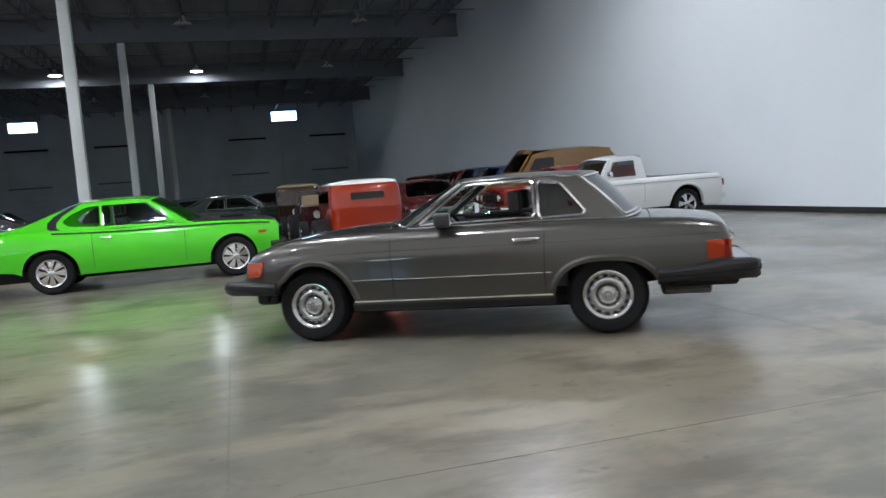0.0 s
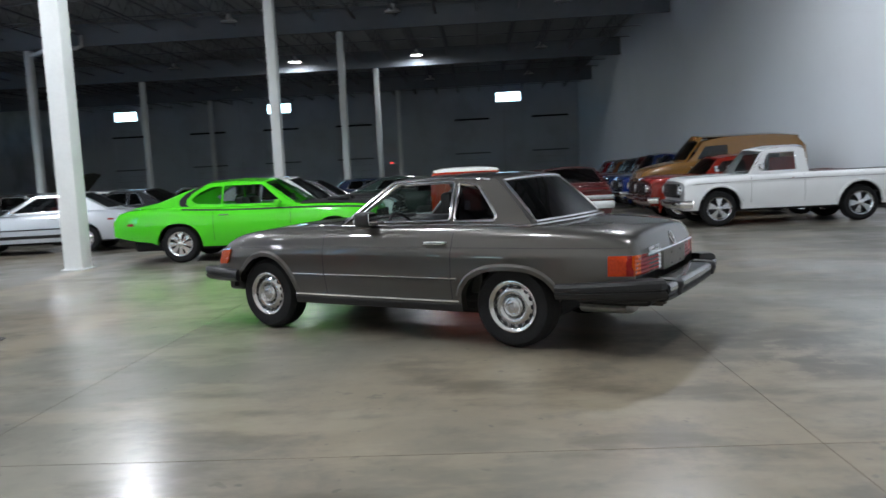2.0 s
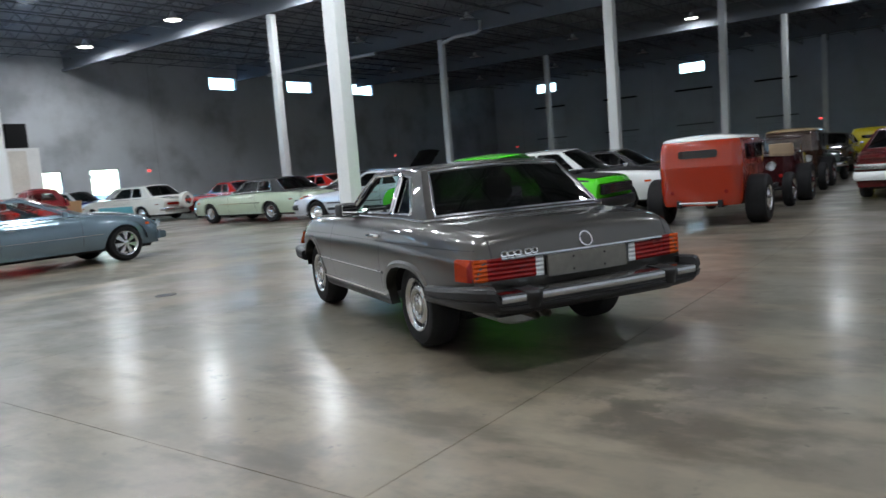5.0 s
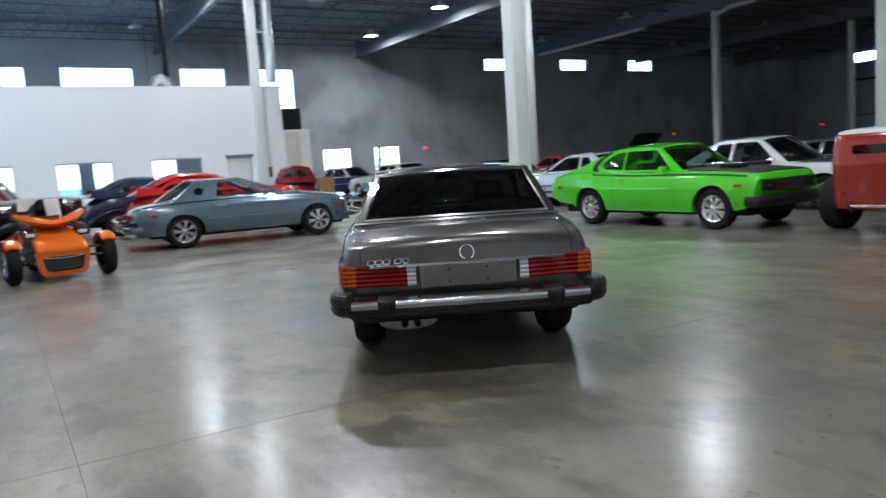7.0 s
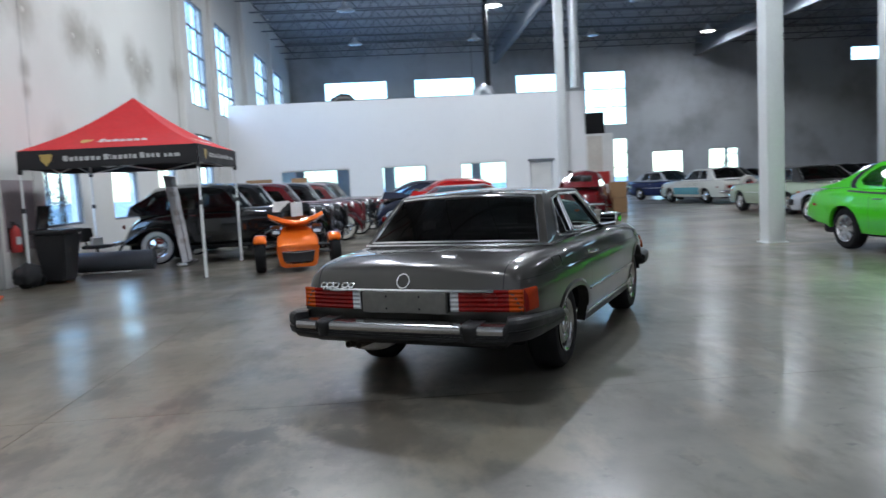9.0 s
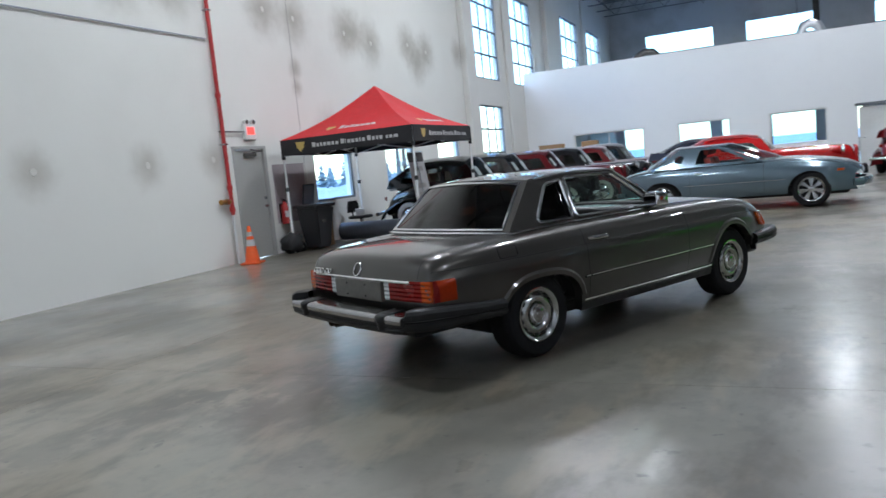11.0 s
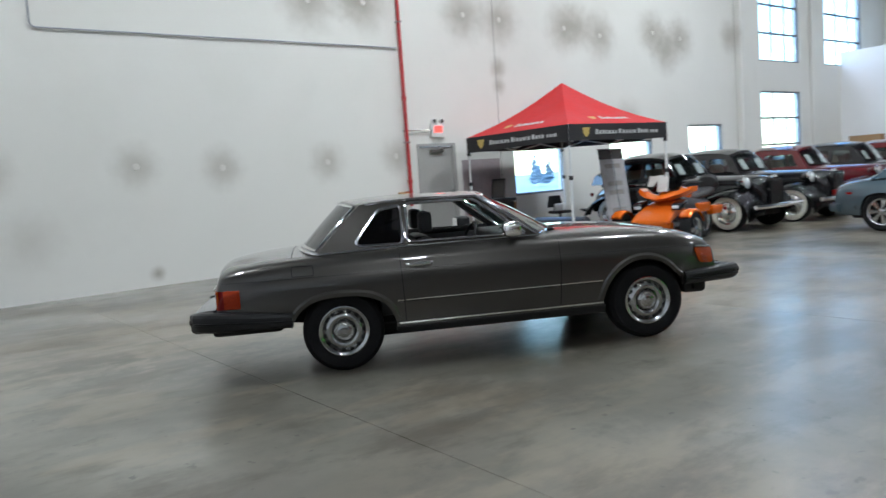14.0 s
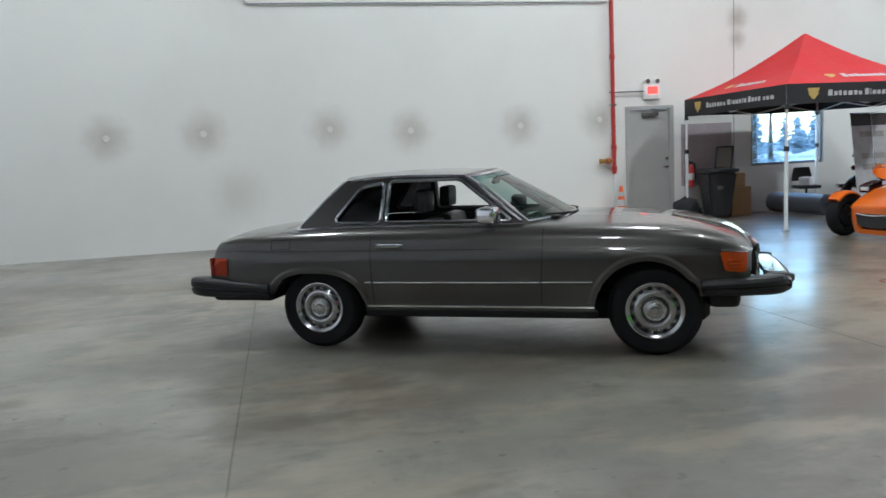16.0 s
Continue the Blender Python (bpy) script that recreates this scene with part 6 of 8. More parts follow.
def vintage(name, label, m, color, kind_="sedan", group="vintage cars", wheels="whitewall", wb=2.95, R=.36, tall=1.68, metal=0.0, fast=False, category="car"):
    body = paint("paint_" + name + str(len(MAT)), color, 0.22, metal)
    car = empty(name, m, label, category, group)
    x0, x1 = -.85, wb + .55
    S = Shell(x0, x1, [(x0, .52), (-.5, .66), (.2, .74), (1.3, .74), (1.9, .62), (2.4, .44), (x1 - .1, .30), (x1, .24)],
              [(x0, .55), (x0 + .2, .82), (-.2, 1.0), (.5, 1.05), (1.6, 1.04), (2.2, 1.0), (x1 - .15, .94), (x1, .70)],
              [(x0, .55), (x0 + .2, .90), (-.2, 1.06), (.5, 1.1), (1.6, 1.1), (2.2, 1.08), (x1 - .15, 1.03), (x1, .75)],
              .40, (), [(0, .94), (.3, 1), (.7, 1), (.93, .94), (1, .84)], (.10, .05))
    bm = bmesh.new()
    S.build(bm)
    part("body", bm, body, car, smooth=45)
    bm = bmesh.new()
    box(bm, -.7, x1 - .15, -.45, .45, .26, .44, .03)
    part("chassis", bm, MAT["black"], car)
    tr = -.05 if kind_ == "sedan" else .25
    ol = [(-.62, 1.02), (1.72, 1.04), (1.5, 1.35), (1.36, tall - .07), (1.0, tall - .01), (.5, tall), (tr, tall - .06), (tr - .3, tall - .24), (-.55, 1.22)]
    if kind_ == "sedan":
        win = [[(-.28, 1.12), (.12, 1.11), (.14, tall - .16), (-.1, tall - .18)], [(.20, 1.11), (.78, 1.11), (.78, tall - .13), (.22, tall - .14)], [(.88, 1.11), (1.46, 1.11), (1.28, tall - .15), (.88, tall - .13)]]
    else:
        win = [[(.0, 1.12), (.5, 1.11), (.5, tall - .14), (.2, tall - .17)], [(.6, 1.11), (1.46, 1.11), (1.28, tall - .15), (.6, tall - .13)]]
    C = Cabin(((-.62, 1.02), (1.72, 1.04)), (tr, 1.36), .68, .52, tall - .07, win, ol, .09, (.14, .12, .06, .12), bl=(.38, .36, .2), ws=(.1, .08, .1))
    C.build(car, body, MAT["cab_glass"], None)
    slab(car, "cabin_trim", -.4, 1.5, -.6, .6, .96, 1.06, MAT["leather"], .03)
    for y in (.32, -.32):
        seat(car, .55, y, .72, MAT["tan_leather"], .5, .5, False)
    steering(car, 1.2, .34, 1.12, .2)
    for y in (-.34, .3):
        bm = bmesh.new()
        box(bm, -.003, .003, -.1, .1, -.13, .13)
        rot_ = pose(1.52 + .1 * (1 - abs(y)), y, 1.26, 0, -32, 0)
        bmesh.ops.transform(bm, matrix=rot_, verts=bm.verts)
        part("window_card", bm, MAT["paper"], car, "pale card behind the windscreen", smooth=0)
    for sg in (1, -1):
        mudguard(car, wb, R, .36, .86, body, 1.3, .55, .1, sg)
        mudguard(car, 0, R, .5, .84, body, .75, .45, .06, sg)
        slab(car, "running_board", .5, wb - .55, sg * .66 - .14, sg * .66 + .14, .30, .35, MAT["black"], .015)
        bm = bmesh.new()
        lathe(bm, [(-.26, .0), (-.2, .06), (-.08, .10), (0, .115)], 18, "x", (x1 - .28, sg * .50, .92))
        hl = part("headlamp_shell", bm, body, car)
        lamp_disc(car, x1 - .28, sg * .50, .92, .105, MAT["head_lens"])
        bm = bmesh.new()
        lathe(bm, [(0, .05), (-.03, .03), (-.035, 0)], 12, "x", (x0 + .12, sg * .56, .80))
        part("tail_lamp", bm, MAT["red_lens"], car)
        for x in (.15, .83, 1.62):
            bm = bmesh.new()
            S.gap(bm, x, .5, 1.0, sg)
            part("door_joint", bm, MAT["black"], car, smooth=0)
        for x in (.72, .92):
            bm = bmesh.new()
            tube(bm, [S.at(x, .98, .003, sg), S.at(x, .98, .04, sg), S.at(x + .08, .97, .04, sg)], .009, 5)
            part("door_handle", bm, MAT["chrome"], car)
    slab(car, "radiator_shell", x1 - .04, x1 + .03, -.22, .22, .46, 1.0, body, .07, seg=3)
    for k in range(9):
        slab(car, "grille_bar", x1 + .025, x1 + .045, -.19 + k * .0475 - .006, -.19 + k * .0475 + .006, .5, .95, MAT["cap_grey"] if k % 2 else MAT["black"], .002)
    for end, x in ((1, x1 + .16), (-1, x0 - .1)):
        bm = bmesh.new()
        tube(bm, [(x - end * .08 * (abs(y) / .8) ** 2, y, .46) for y in np.linspace(-.8, .8, 11)], .045, 8, flat=1.0)
        b_ = part("bumper", bm, MAT["chrome"], car)
        for y in (-.3, .3):
            slab(b_, "bumper_iron", min(x, x - end * .3), max(x, x - end * .3), y - .02, y + .02, .43, .48, MAT["black"], .004)
    for x in (0, wb):
        for sg in (1, -1):
            wheel(car, x, sg * .80, R, .215, .18, wheels, 31 * x)
    return car


vintage("vintage_sedan", "black vintage sedan with whitewall tyres by the wall", pose(-10.88, -5.45, 0, 0, 0, 88.5), (.006, .006, .007), tall=1.56)
vintage("vintage_sedan", "black vintage sedan with chrome grille in the row", pose(-12.95, -5.25, 0, 0, 0, 89), (.006, .006, .007), tall=1.56)
vintage("vintage_coupe", "deep maroon vintage coupe in the row by the wall", pose(-15.2, -4.9, 0, 0, 0, 90), (.09, .006, .009), "coupe", tall=1.55)
vintage("vintage_sedan", "dark vintage sedan in the row by the wall", pose(-17.5, -4.6, 0, 0, 0, 90), (.008, .008, .01), tall=1.56)
vintage("vintage_coupe", "maroon vintage coupe at the end of the row", pose(-19.8, -4.3, 0, 0, 0, 91), (.12, .012, .014), "coupe", tall=1.55)
vintage("vintage_sedan", "black vintage sedan beside the office wall", pose(-21.9, -4.1, 0, 0, 0, 91), (.01, .01, .012), tall=1.6)
vintage("vintage_coupe", "bright red vintage coupe with a rounded roof", pose(-14.6, .5, 0, 0, 0, 89), (.42, .012, .012), "coupe", tall=1.42, wheels="cap", R=.33)
vintage("vintage_coupe", "dark navy vintage coupe beside the red one", pose(-16.6, -.3, 0, 0, 0, 90), (.02, .025, .045), "coupe", tall=1.42, wheels="cap", R=.33)


def hot_rod(label, m, color, roof_color, open_top=False, tall=1.42):
    """A fenderless rod: upright body, open wheels, exposed engine."""
    body = paint("paint_rod" + str(len(MAT)), color, .22)
    car = empty("hot_rod", m, label, "car", "hot rods")
    S = Shell(-.55, 1.55, [(-.55, .60), (-.4, .67), (.3, .70), (1.2, .64), (1.55, .50)], [(-.55, .94), (0, .97), (1.55, .97)], [(-.55, .96), (0, 1.0), (1.55, 1.0)], .34, (), [(0, .93), (.2, .98), (.6, 1), (1, .96)], (.06, .02))
    if open_top:
        bm = bmesh.new()
        S.build(bm)
        part("body", bm, body, car, smooth=45)
    else:
        # one tall tub: rounded plan outlines stacked from the sill to the drip line, a crowned roof on top
        def plan(k, dx=0.0):
            pts = rounded([(-.57 + dx, -.655 * k), (1.40 - dx, -.60 * k), (1.40 - dx, .60 * k), (-.57 + dx, .655 * k)], .17, 5)
            return [(x - .05 * (1 - (y / .66) ** 2) * (1 if x < 0 else 0), y) for x, y in pts]

        def tub(bm, rows):
            rings = [[bm.verts.new((x, y, z + (crown * (1 - (y / .6) ** 2) if crown else 0))) for x, y in plan(k, dx)] for z, k, dx, crown in rows]
            for p, q in zip(rings, rings[1:]):
                for i in range(len(p)):
                    j = (i + 1) % len(p)
                    bm.faces.new((p[i], p[j], q[j], q[i]))
            return rings
        bm = bmesh.new()
        r = tub(bm, [(.36, .90, .05, 0), (.33, .93, .04, 0), (.40, .965, .015, 0), (.6, .99, .003, 0), (.92, 1.0, 0, 0), (.94, 1.008, -.005, 0), (.965, 1.0, 0, 0), (1.15, .99, .01, 0), (tall - .13, .975, .025, 0), (tall - .07, .955, .045, 0), (tall - .035, .92, .075, 0)])
        bm.faces.new(r[0]), bm.faces.new(r[-1])
        part("body", bm, body, car, smooth=50)
        bm = bmesh.new()
        r = tub(bm, [(tall - .04, .93, .065, 0), (tall - .02, .925, .07, .01), (tall, .88, .10, .02), (tall + .012, .75, .2, .03), (tall + .018, .4, .45, .035)])
        bm.faces.new(r[0]), bm.faces.new(r[-1])
        part("roof", bm, paint("rod_roof" + str(len(MAT)), roof_color, .4), car, smooth=50)
        bm = bmesh.new()
        holed(bm, rounded([(-.30, 1.09), (.30, 1.09), (.30, 1.21), (-.30, 1.21)], .035), [], lambda y, z, d: Vector((-.612 + .05 * (y / .66) ** 2 + (z - 1.09) * .06 + d, y, z)), .03)
        part("rear_window", bm, MAT["dark_glass"], car)
        for sg in (1, -1):
            for xa, xb in ((-.22, .34), (.46, 1.16)):
                bm = bmesh.new()
                holed(bm, rounded([(xa, 1.03), (xb, 1.03), (xb, tall - .13), (xa, tall - .13)], .04), [], lambda x, z, d: Vector((x, sg * (.664 - .026 * (x + .57) - (z - .96) * .025 - d), z)), .03)
                part("side_window", bm, MAT["dark_glass"], car)
        bm = bmesh.new()
        holed(bm, rounded([(-.48, 1.03), (.48, 1.03), (.48, tall - .1), (-.48, tall - .1)], .04), [], lambda y, z, d: Vector((1.408 - (z - .96) * .045 - d, y, z)), .03)
        part("windscreen", bm, MAT["dark_glass"], car)
    if open_top:
        bm = bmesh.new()
        tube(bm, [(1.4, -.5, .98), (1.3, -.5, 1.3), (1.3, .5, 1.3), (1.4, .5, .98)], .02, 6)
        part("windscreen_frame", bm, MAT["chrome"], car)
        for y in (.3, -.3):
            seat(car, .35, y, .62, MAT["tan_leather"], .48, .5, False)
    for sg in (1, -1):
        slab(car, "frame_rail", -.6, 2.85, sg * .32 - .04, sg * .32 + .04, .30, .42, MAT["black"], .01)
        for xd in (.40, 1.22):
            bm = bmesh.new()
            S.gap(bm, xd, .42, .93, sg)
            part("door_joint", bm, MAT["black"], car, smooth=0)
        lamp_disc(car, 2.95, sg * .42, .78, .085, MAT["head_lens"], depth=.12)
        bm = bmesh.new()
        lathe(bm, [(0, .045), (-.02, .03), (-.025, 0)], 12, "x", (-.57, sg * .42, .55))
        part("tail_lamp", bm, MAT["red_lens"], car)
        for k in range(4):
            bm = bmesh.new()
            tube(bm, [(1.75 + k * .18, sg * .22, .72), (1.7 + k * .18, sg * .36, .66), (1.5 + k * .1, sg * .42, .5)], .022, 6)
            part("exhaust_pipe", bm, MAT["chrome"], car)
    slab(car, "engine", 1.65, 2.45, -.24, .24, .45, .85, MAT["alloy"], .04)
    slab(car, "air_cleaner", 1.85, 2.2, -.17, .17, .86, .98, MAT["chrome"], .05, seg=3)
    slab(car, "radiator_shell", 2.62, 2.76, -.27, .27, .42, 1.02, body, .06, seg=3)
    slab(car, "nerf_bar", -.66, -.62, -.3, .3, .36, .40, MAT["chrome"], .015)
    bm = bmesh.new()
    tube(bm, [(2.9, -.72, .34), (2.9, .72, .34)], .03, 8)
    part("front_axle", bm, MAT["black"], car)
    for sg in (1, -1):
        wheel(car, 0, sg * .93, .385, .21, .30, "cap")
        wheel(car, 2.9, sg * .82, .33, .2, .17, "cap")
    return car


hot_rod("orange-red hot rod sedan with a white roof and open wheels", pose(-.86, 7.75, 0, 0, 0, 92), (.27, .02, .005), (.66, .66, .64), tall=1.40)
hot_rod("dark maroon hot rod with open wheels behind the orange one", pose(-1.0, 12.1, 0, 0, 0, 92), (.03, .008, .01), (.03, .03, .03), True)
hot_rod("dark brown hot rod with a tan top and open wheels", pose(-1.3, 16.6, 0, 0, 0, 90), (.03, .015, .01), (.26, .19, .11), tall=1.5)
hot_rod("yellow hot rod with open wheels far back in the row", pose(-.75, 27.6, 0, 0, 0, 90), (.55, .46, .02), (.5, .42, .02), tall=1.45)


# ---------------------------------------------------------------- trucks along the white wall
def pickup(label, m, color, old=False, van=False, tall=1.56, wheels="five", R=.36):
    body = paint("paint_truck" + str(len(MAT)), color, .22)
    car = empty("panel_van" if van else "pickup_truck", m, label, "van" if van else "truck", "trucks by the wall")
    wb = 2.82
    x0, x1 = -1.0, 3.55
    belt = [(x0, .98), (x0 + .1, 1.03), (.9, 1.03), (1.4, 1.03), (2.0, 1.02), (3.2, 1.0), (x1 - .06, .97), (x1, .90)]
    if van:
        belt = [(x0, 1.05), (x0 + .1, 1.15), (.9, 1.25), (1.6, 1.34), (2.3, 1.36), (3.1, 1.24), (x1 - .1, 1.12), (x1, .95)]
    S = Shell(x0, x1, [(x0, .86), (-.5, .90), (.9, .92), (2.2, .92), (3.3, .90), (x1, .84)], belt, [(a, b + (.02 if a < 1.4 else .06)) for a, b in belt], .34, [(0, R + .09, .80, 2.1), (wb, R + .09, .80, 2.1)],
              [(0, .93), (.3, .98), (.6, 1), (.82, .985), (.84, 1.0), (.95, .96), (1, .90)], (.02, .05), (x0 + .12, .98, .80) if not van else None)
    bm = bmesh.new()
    S.build(bm)
    part("body", bm, body, car, smooth=40)
    underside(car, S, wb, R, .70)
    if van:
        ol = [(x0 + .05, 1.0), (2.30, 1.30), (2.05, 1.55), (1.80, tall + .27), (1.2, tall + .38), (0, tall + .40), (x0 + .3, tall + .33), (x0 + .08, tall + .05)]
        C = Cabin(((x0 + .05, 1.0), (2.30, 1.32)), (x0 + .25, 1.78), .82, .72, tall + .3, [[(1.15, 1.42), (1.98, 1.42), (1.75, tall + .14), (1.15, tall + .16)]], ol, .07, (.05, .22, .1, .05), bl=(.5, .4, .25), ws=(.1, .12, .16))
        roof = None
    else:
        slab(car, "bed_floor", x0 + .1, .98, -.80, .80, .55, .60, MAT["black"], .01)
        slab(car, "tailgate", x0 - .01, x0 + .03, -.80, .80, .56, 1.03, body, .012)
        ol = [(1.0, 1.02), (2.2, 1.0), (2.0, 1.28), (1.86, tall - .05), (1.5, tall), (1.2, tall), (1.06, tall - .06)]
        C = Cabin(((1.0, 1.02), (2.2, 1.0)), (1.08, 1.86), .82, .68, tall - .03, [[(1.26, 1.09), (1.98, 1.08), (1.80, tall - .12), (1.26, tall - .1)]], ol, .05, (.02, .26, .1, .02), bl=(.22, .3, .2), ws=(.06, .06, .08))
    C.build(car, body, MAT["smoke_glass"] if old else MAT["cab_glass"], MAT["chrome"] if not old else None)
    slab(car, "bench_seat", 1.2, 1.65, -.7, .7, .80, .98, MAT["red_leather"], .05)
    slab(car, "bench_back", 1.1, 1.24, -.7, .7, .92, 1.36, MAT["red_leather"], .05)
    steering(car, 1.72, .36, 1.12, .2)
    for sg in (1, -1):
        for xd, zd in ((1.12, 1.0), (2.18, .98)):
            bm = bmesh.new()
            S.gap(bm, xd, .46, zd, sg)
            part("door_joint", bm, MAT["black"], car, smooth=0)
        bm = bmesh.new()
        tube(bm, [S.at(1.2, .93, .003, sg), S.at(1.22, .93, .035, sg), S.at(1.36, .93, .035, sg), S.at(1.38, .93, .003, sg)], .011, 5)
        part("door_handle", bm, MAT["chrome"], car)
        bm = bmesh.new()
        S.strip(bm, x0 + .1, 3.4, 0, .02, .004, sg, 40, lambda x: S.belt(x) - .12)
        part("side_groove", bm, MAT["alloy"] if not old else body, car)
        for xc, rx, top, pw in S.arches:
            bm = bmesh.new()
            tube(bm, [S.at(xc + rx * 1.05 * math.cos(a), S.sill + .02 + (top - S.sill) * 1.03 * math.sin(a), .006, sg) for a in np.linspace(.1, math.pi - .1, 18)], .028, 6)
            part("wheel_arch", bm, body, car)
        lamp_disc(car, x1 + .02, sg * .66, .76, .085, MAT["head_lens"])
        slab(car, "tail_lamp", x0 - .03, x0 + .01, sg * .82 - .03, sg * .82 + .03, .72, .88, MAT["red_lens"], .01)
        bm = bmesh.new()
        box(bm, -.04, .04, -.07, .07, -.07, .07, .02, 2)
        bmesh.ops.transform(bm, matrix=pose(2.02, sg * .99, 1.16), verts=bm.verts)
        part("mirror", bm, MAT["chrome"], car)
    slab(car, "grille", x1 - .02, x1 + .035, -.58 if not old else -.42, .58 if not old else .42, .60, .90, MAT["black"], .02)
    for k in range(6):
        slab(car, "grille_bar", x1 + .02, x1 + .05, -.56 if not old else -.4, .56 if not old else .4, .62 + k * .05, .632 + k * .05, MAT["chrome"], .003)
    bumper(car, S, 1, .40, .55, MAT["chrome"], .12, .12, .1)
    bumper(car, S, -1, .42, .55, MAT["chrome"], .08, 0, .08)
    for x in (0, wb):
        for sg in (1, -1):
            wheel(car, x, sg * .87, R, .24, .24, wheels, 19 * x)
    if old:
        for sg in (1, -1):
            mudguard(car, wb, R, .60, .97, body, .8, .5, .12, sg)
    return car


pickup("white sixties pickup truck with polished five-spoke wheels", pose(7.08, 10.28, 0, 0, 0, 180), (.70, .71, .72))
pickup("faded red pickup truck parked by the white wall", pose(6.95, 12.75, 0, 0, 0, 180), (.18, .014, .008), True, tall=1.45, wheels="cap")
pickup("gold-brown vintage panel van with rounded roof", pose(7.3, 15.5, 0, 0, 0, 180), (.16, .08, .022), True, True, 1.62, "cap")
pickup("royal blue pickup truck in the row by the wall", pose(7.3, 18.2, 0, 0, 0, 180), (.006, .018, .10), True, tall=1.66, wheels="cap")
pickup("dark blue pickup truck in the row by the wall", pose(7.3, 20.8, 0, 0, 0, 180), (.008, .018, .06), True, tall=1.7, wheels="cap")
vintage("vintage_sedan", "dark red vintage sedan in the row by the white wall", pose(7.0, 23.4, 0, 0, 0, 180), (.10, .01, .01), tall=1.66)
vintage("vintage_coupe", "black vintage coupe in the row by the white wall", pose(7.0, 26.0, 0, 0, 0, 180), (.012, .012, .014), "coupe", tall=1.62)
vintage("vintage_sedan", "brown vintage sedan far along the white wall", pose(7.0, 28.8, 0, 0, 0, 180), (.10, .04, .02), tall=1.62)
vintage("vintage_sedan", "dark red vintage sedan far along the white wall", pose(7.0, 31.8, 0, 0, 0, 180), (.12, .01, .012), tall=1.62)

# ---------------------------------------------------------------- rows further back
FIFTIES = dict(SEDAN, belt=[(-1.32, .80), (-1.2, .94), (-.5, .98), (.3, .95), (1.3, .95), (2.4, .96), (3.5, .92), (3.9, .86), (3.98, .74)], deck=[(-1.32, .74), (-1.2, .86), (-.5, .96), (1.3, .97), (2.1, 1.0), (3.2, .98), (3.9, .88), (3.98, .74)],
               base=((-.55, .96), (2.0, .96)), zt=1.44, win=[[(.02, 1.02), (.62, 1.01), (.66, 1.38), (.2, 1.37)], [(.68, 1.01), (1.76, 1.0), (1.34, 1.38), (.72, 1.385)]])


mat("teal", (.12, .42, .50), .2, coat=1.0)


def continental(car, S, body):
    bm = bmesh.new()
    lathe(bm, [(-.12, 0), (-.12, .30), (-.06, .34), (.06, .34), (.1, .30)], 24, "x", (S.x0 - .3, 0, .78))
    k = part("spare_wheel_cover", bm, body, car, "spare wheel cover on the tail")
    bm = bmesh.new()
    lathe(bm, [(-.135, 0), (-.125, .17), (-.12, .18)], 20, "x", (S.x0 - .3, 0, .78))
    part("cover_disc", bm, MAT["chrome"], k)


coupe("fifties_hardtop", "cream and turquoise fifties hardtop with a tail-mounted spare", pose(-25.3, 13.4, 0, 0, 0, 188), (.66, .66, .60), dict(FIFTIES, strips=((.52, .34, "teal"), (.71, .02, "chrome"))), roof_color=(.7, .7, .66), extra=continental, wheels="cap")
coupe("fifties_hardtop", "turquoise fifties hardtop on the polished floor", pose(-31.6, 15.6, 0, 0, 0, 20), (.16, .42, .50), FIFTIES, roof_color=(.62, .64, .62), wheels="cap")
coupe("fifties_sports_car", "dark blue and white fifties sports car", pose(-33.6, 13.2, 0, 0, 0, 20), (.012, .02, .10), FIFTIES, roof_color=(.6, .6, .6), wheels="cap")
vintage("vintage_coupe", "dark red vintage coupe beside the office wall", pose(-19.3, 5.75, 0, 0, 0, 160), (.13, .007, .010), "coupe", tall=1.5, wheels="cap", R=.33)
coupe("muscle_coupe", "bright red coupe behind the sage green hardtop", pose(-20.5, 14.2, 0, 0, 0, 170), (.42, .02, .015), COMPACT, wheels="cap")
coupe("muscle_coupe", "black coupe with its bonnet raised", pose(-14.0, 13.3, 0, 0, 0, 10), (.012, .012, .013), COMPACT, wheels="cap", extra=hood_up)
coupe("muscle_coupe", "dark grey fastback in the second row", pose(-12.5, 15.8, 0, 0, 0, 175), (.03, .032, .035), MUSCLE, wheels="cap")
coupe("hatchback_coupe", "dark charcoal hatchback behind the silver one", pose(-9.0, 13.0, 0, 0, 0, 172), (.02, .022, .025), HATCH, wheels="cap")
coupe("hardtop_coupe", "white hardtop coupe in the back rows", pose(-16.0, 17.0, 0, 0, 0, 180), (.60, .60, .58), SEDAN, wheels="cap")
coupe("muscle_coupe", "red coupe far back in the rows", pose(-19.0, 17.8, 0, 0, 0, 180), (.36, .02, .015), COMPACT, wheels="cap")
coupe("hardtop_coupe", "black hardtop coupe far back in the rows", pose(-26.0, 19.0, 0, 0, 0, 180), (.014, .014, .016), SEDAN, wheels="cap")
coupe("muscle_coupe", "dark grey coupe behind the white one", pose(-6.4, 14.2, 0, 0, 0, 5), (.035, .036, .038), COMPACT, wheels="cap", extra=hood_black)
coupe("muscle_coupe", "yellow coupe far back in the rows", pose(-8.0, 17.4, 0, 0, 0, 5), (.55, .36, .02), MUSCLE, wheels="cap")
coupe("muscle_coupe", "dark green coupe far back in the rows", pose(-4.2, 18.6, 0, 0, 0, 10), (.02, .035, .03), COMPACT, wheels="cap")
coupe("hardtop_coupe", "dark maroon hardtop in the far rows", pose(1.8, 19.0, 0, 0, 0, 90), (.10, .01, .012), SEDAN, wheels="cap")
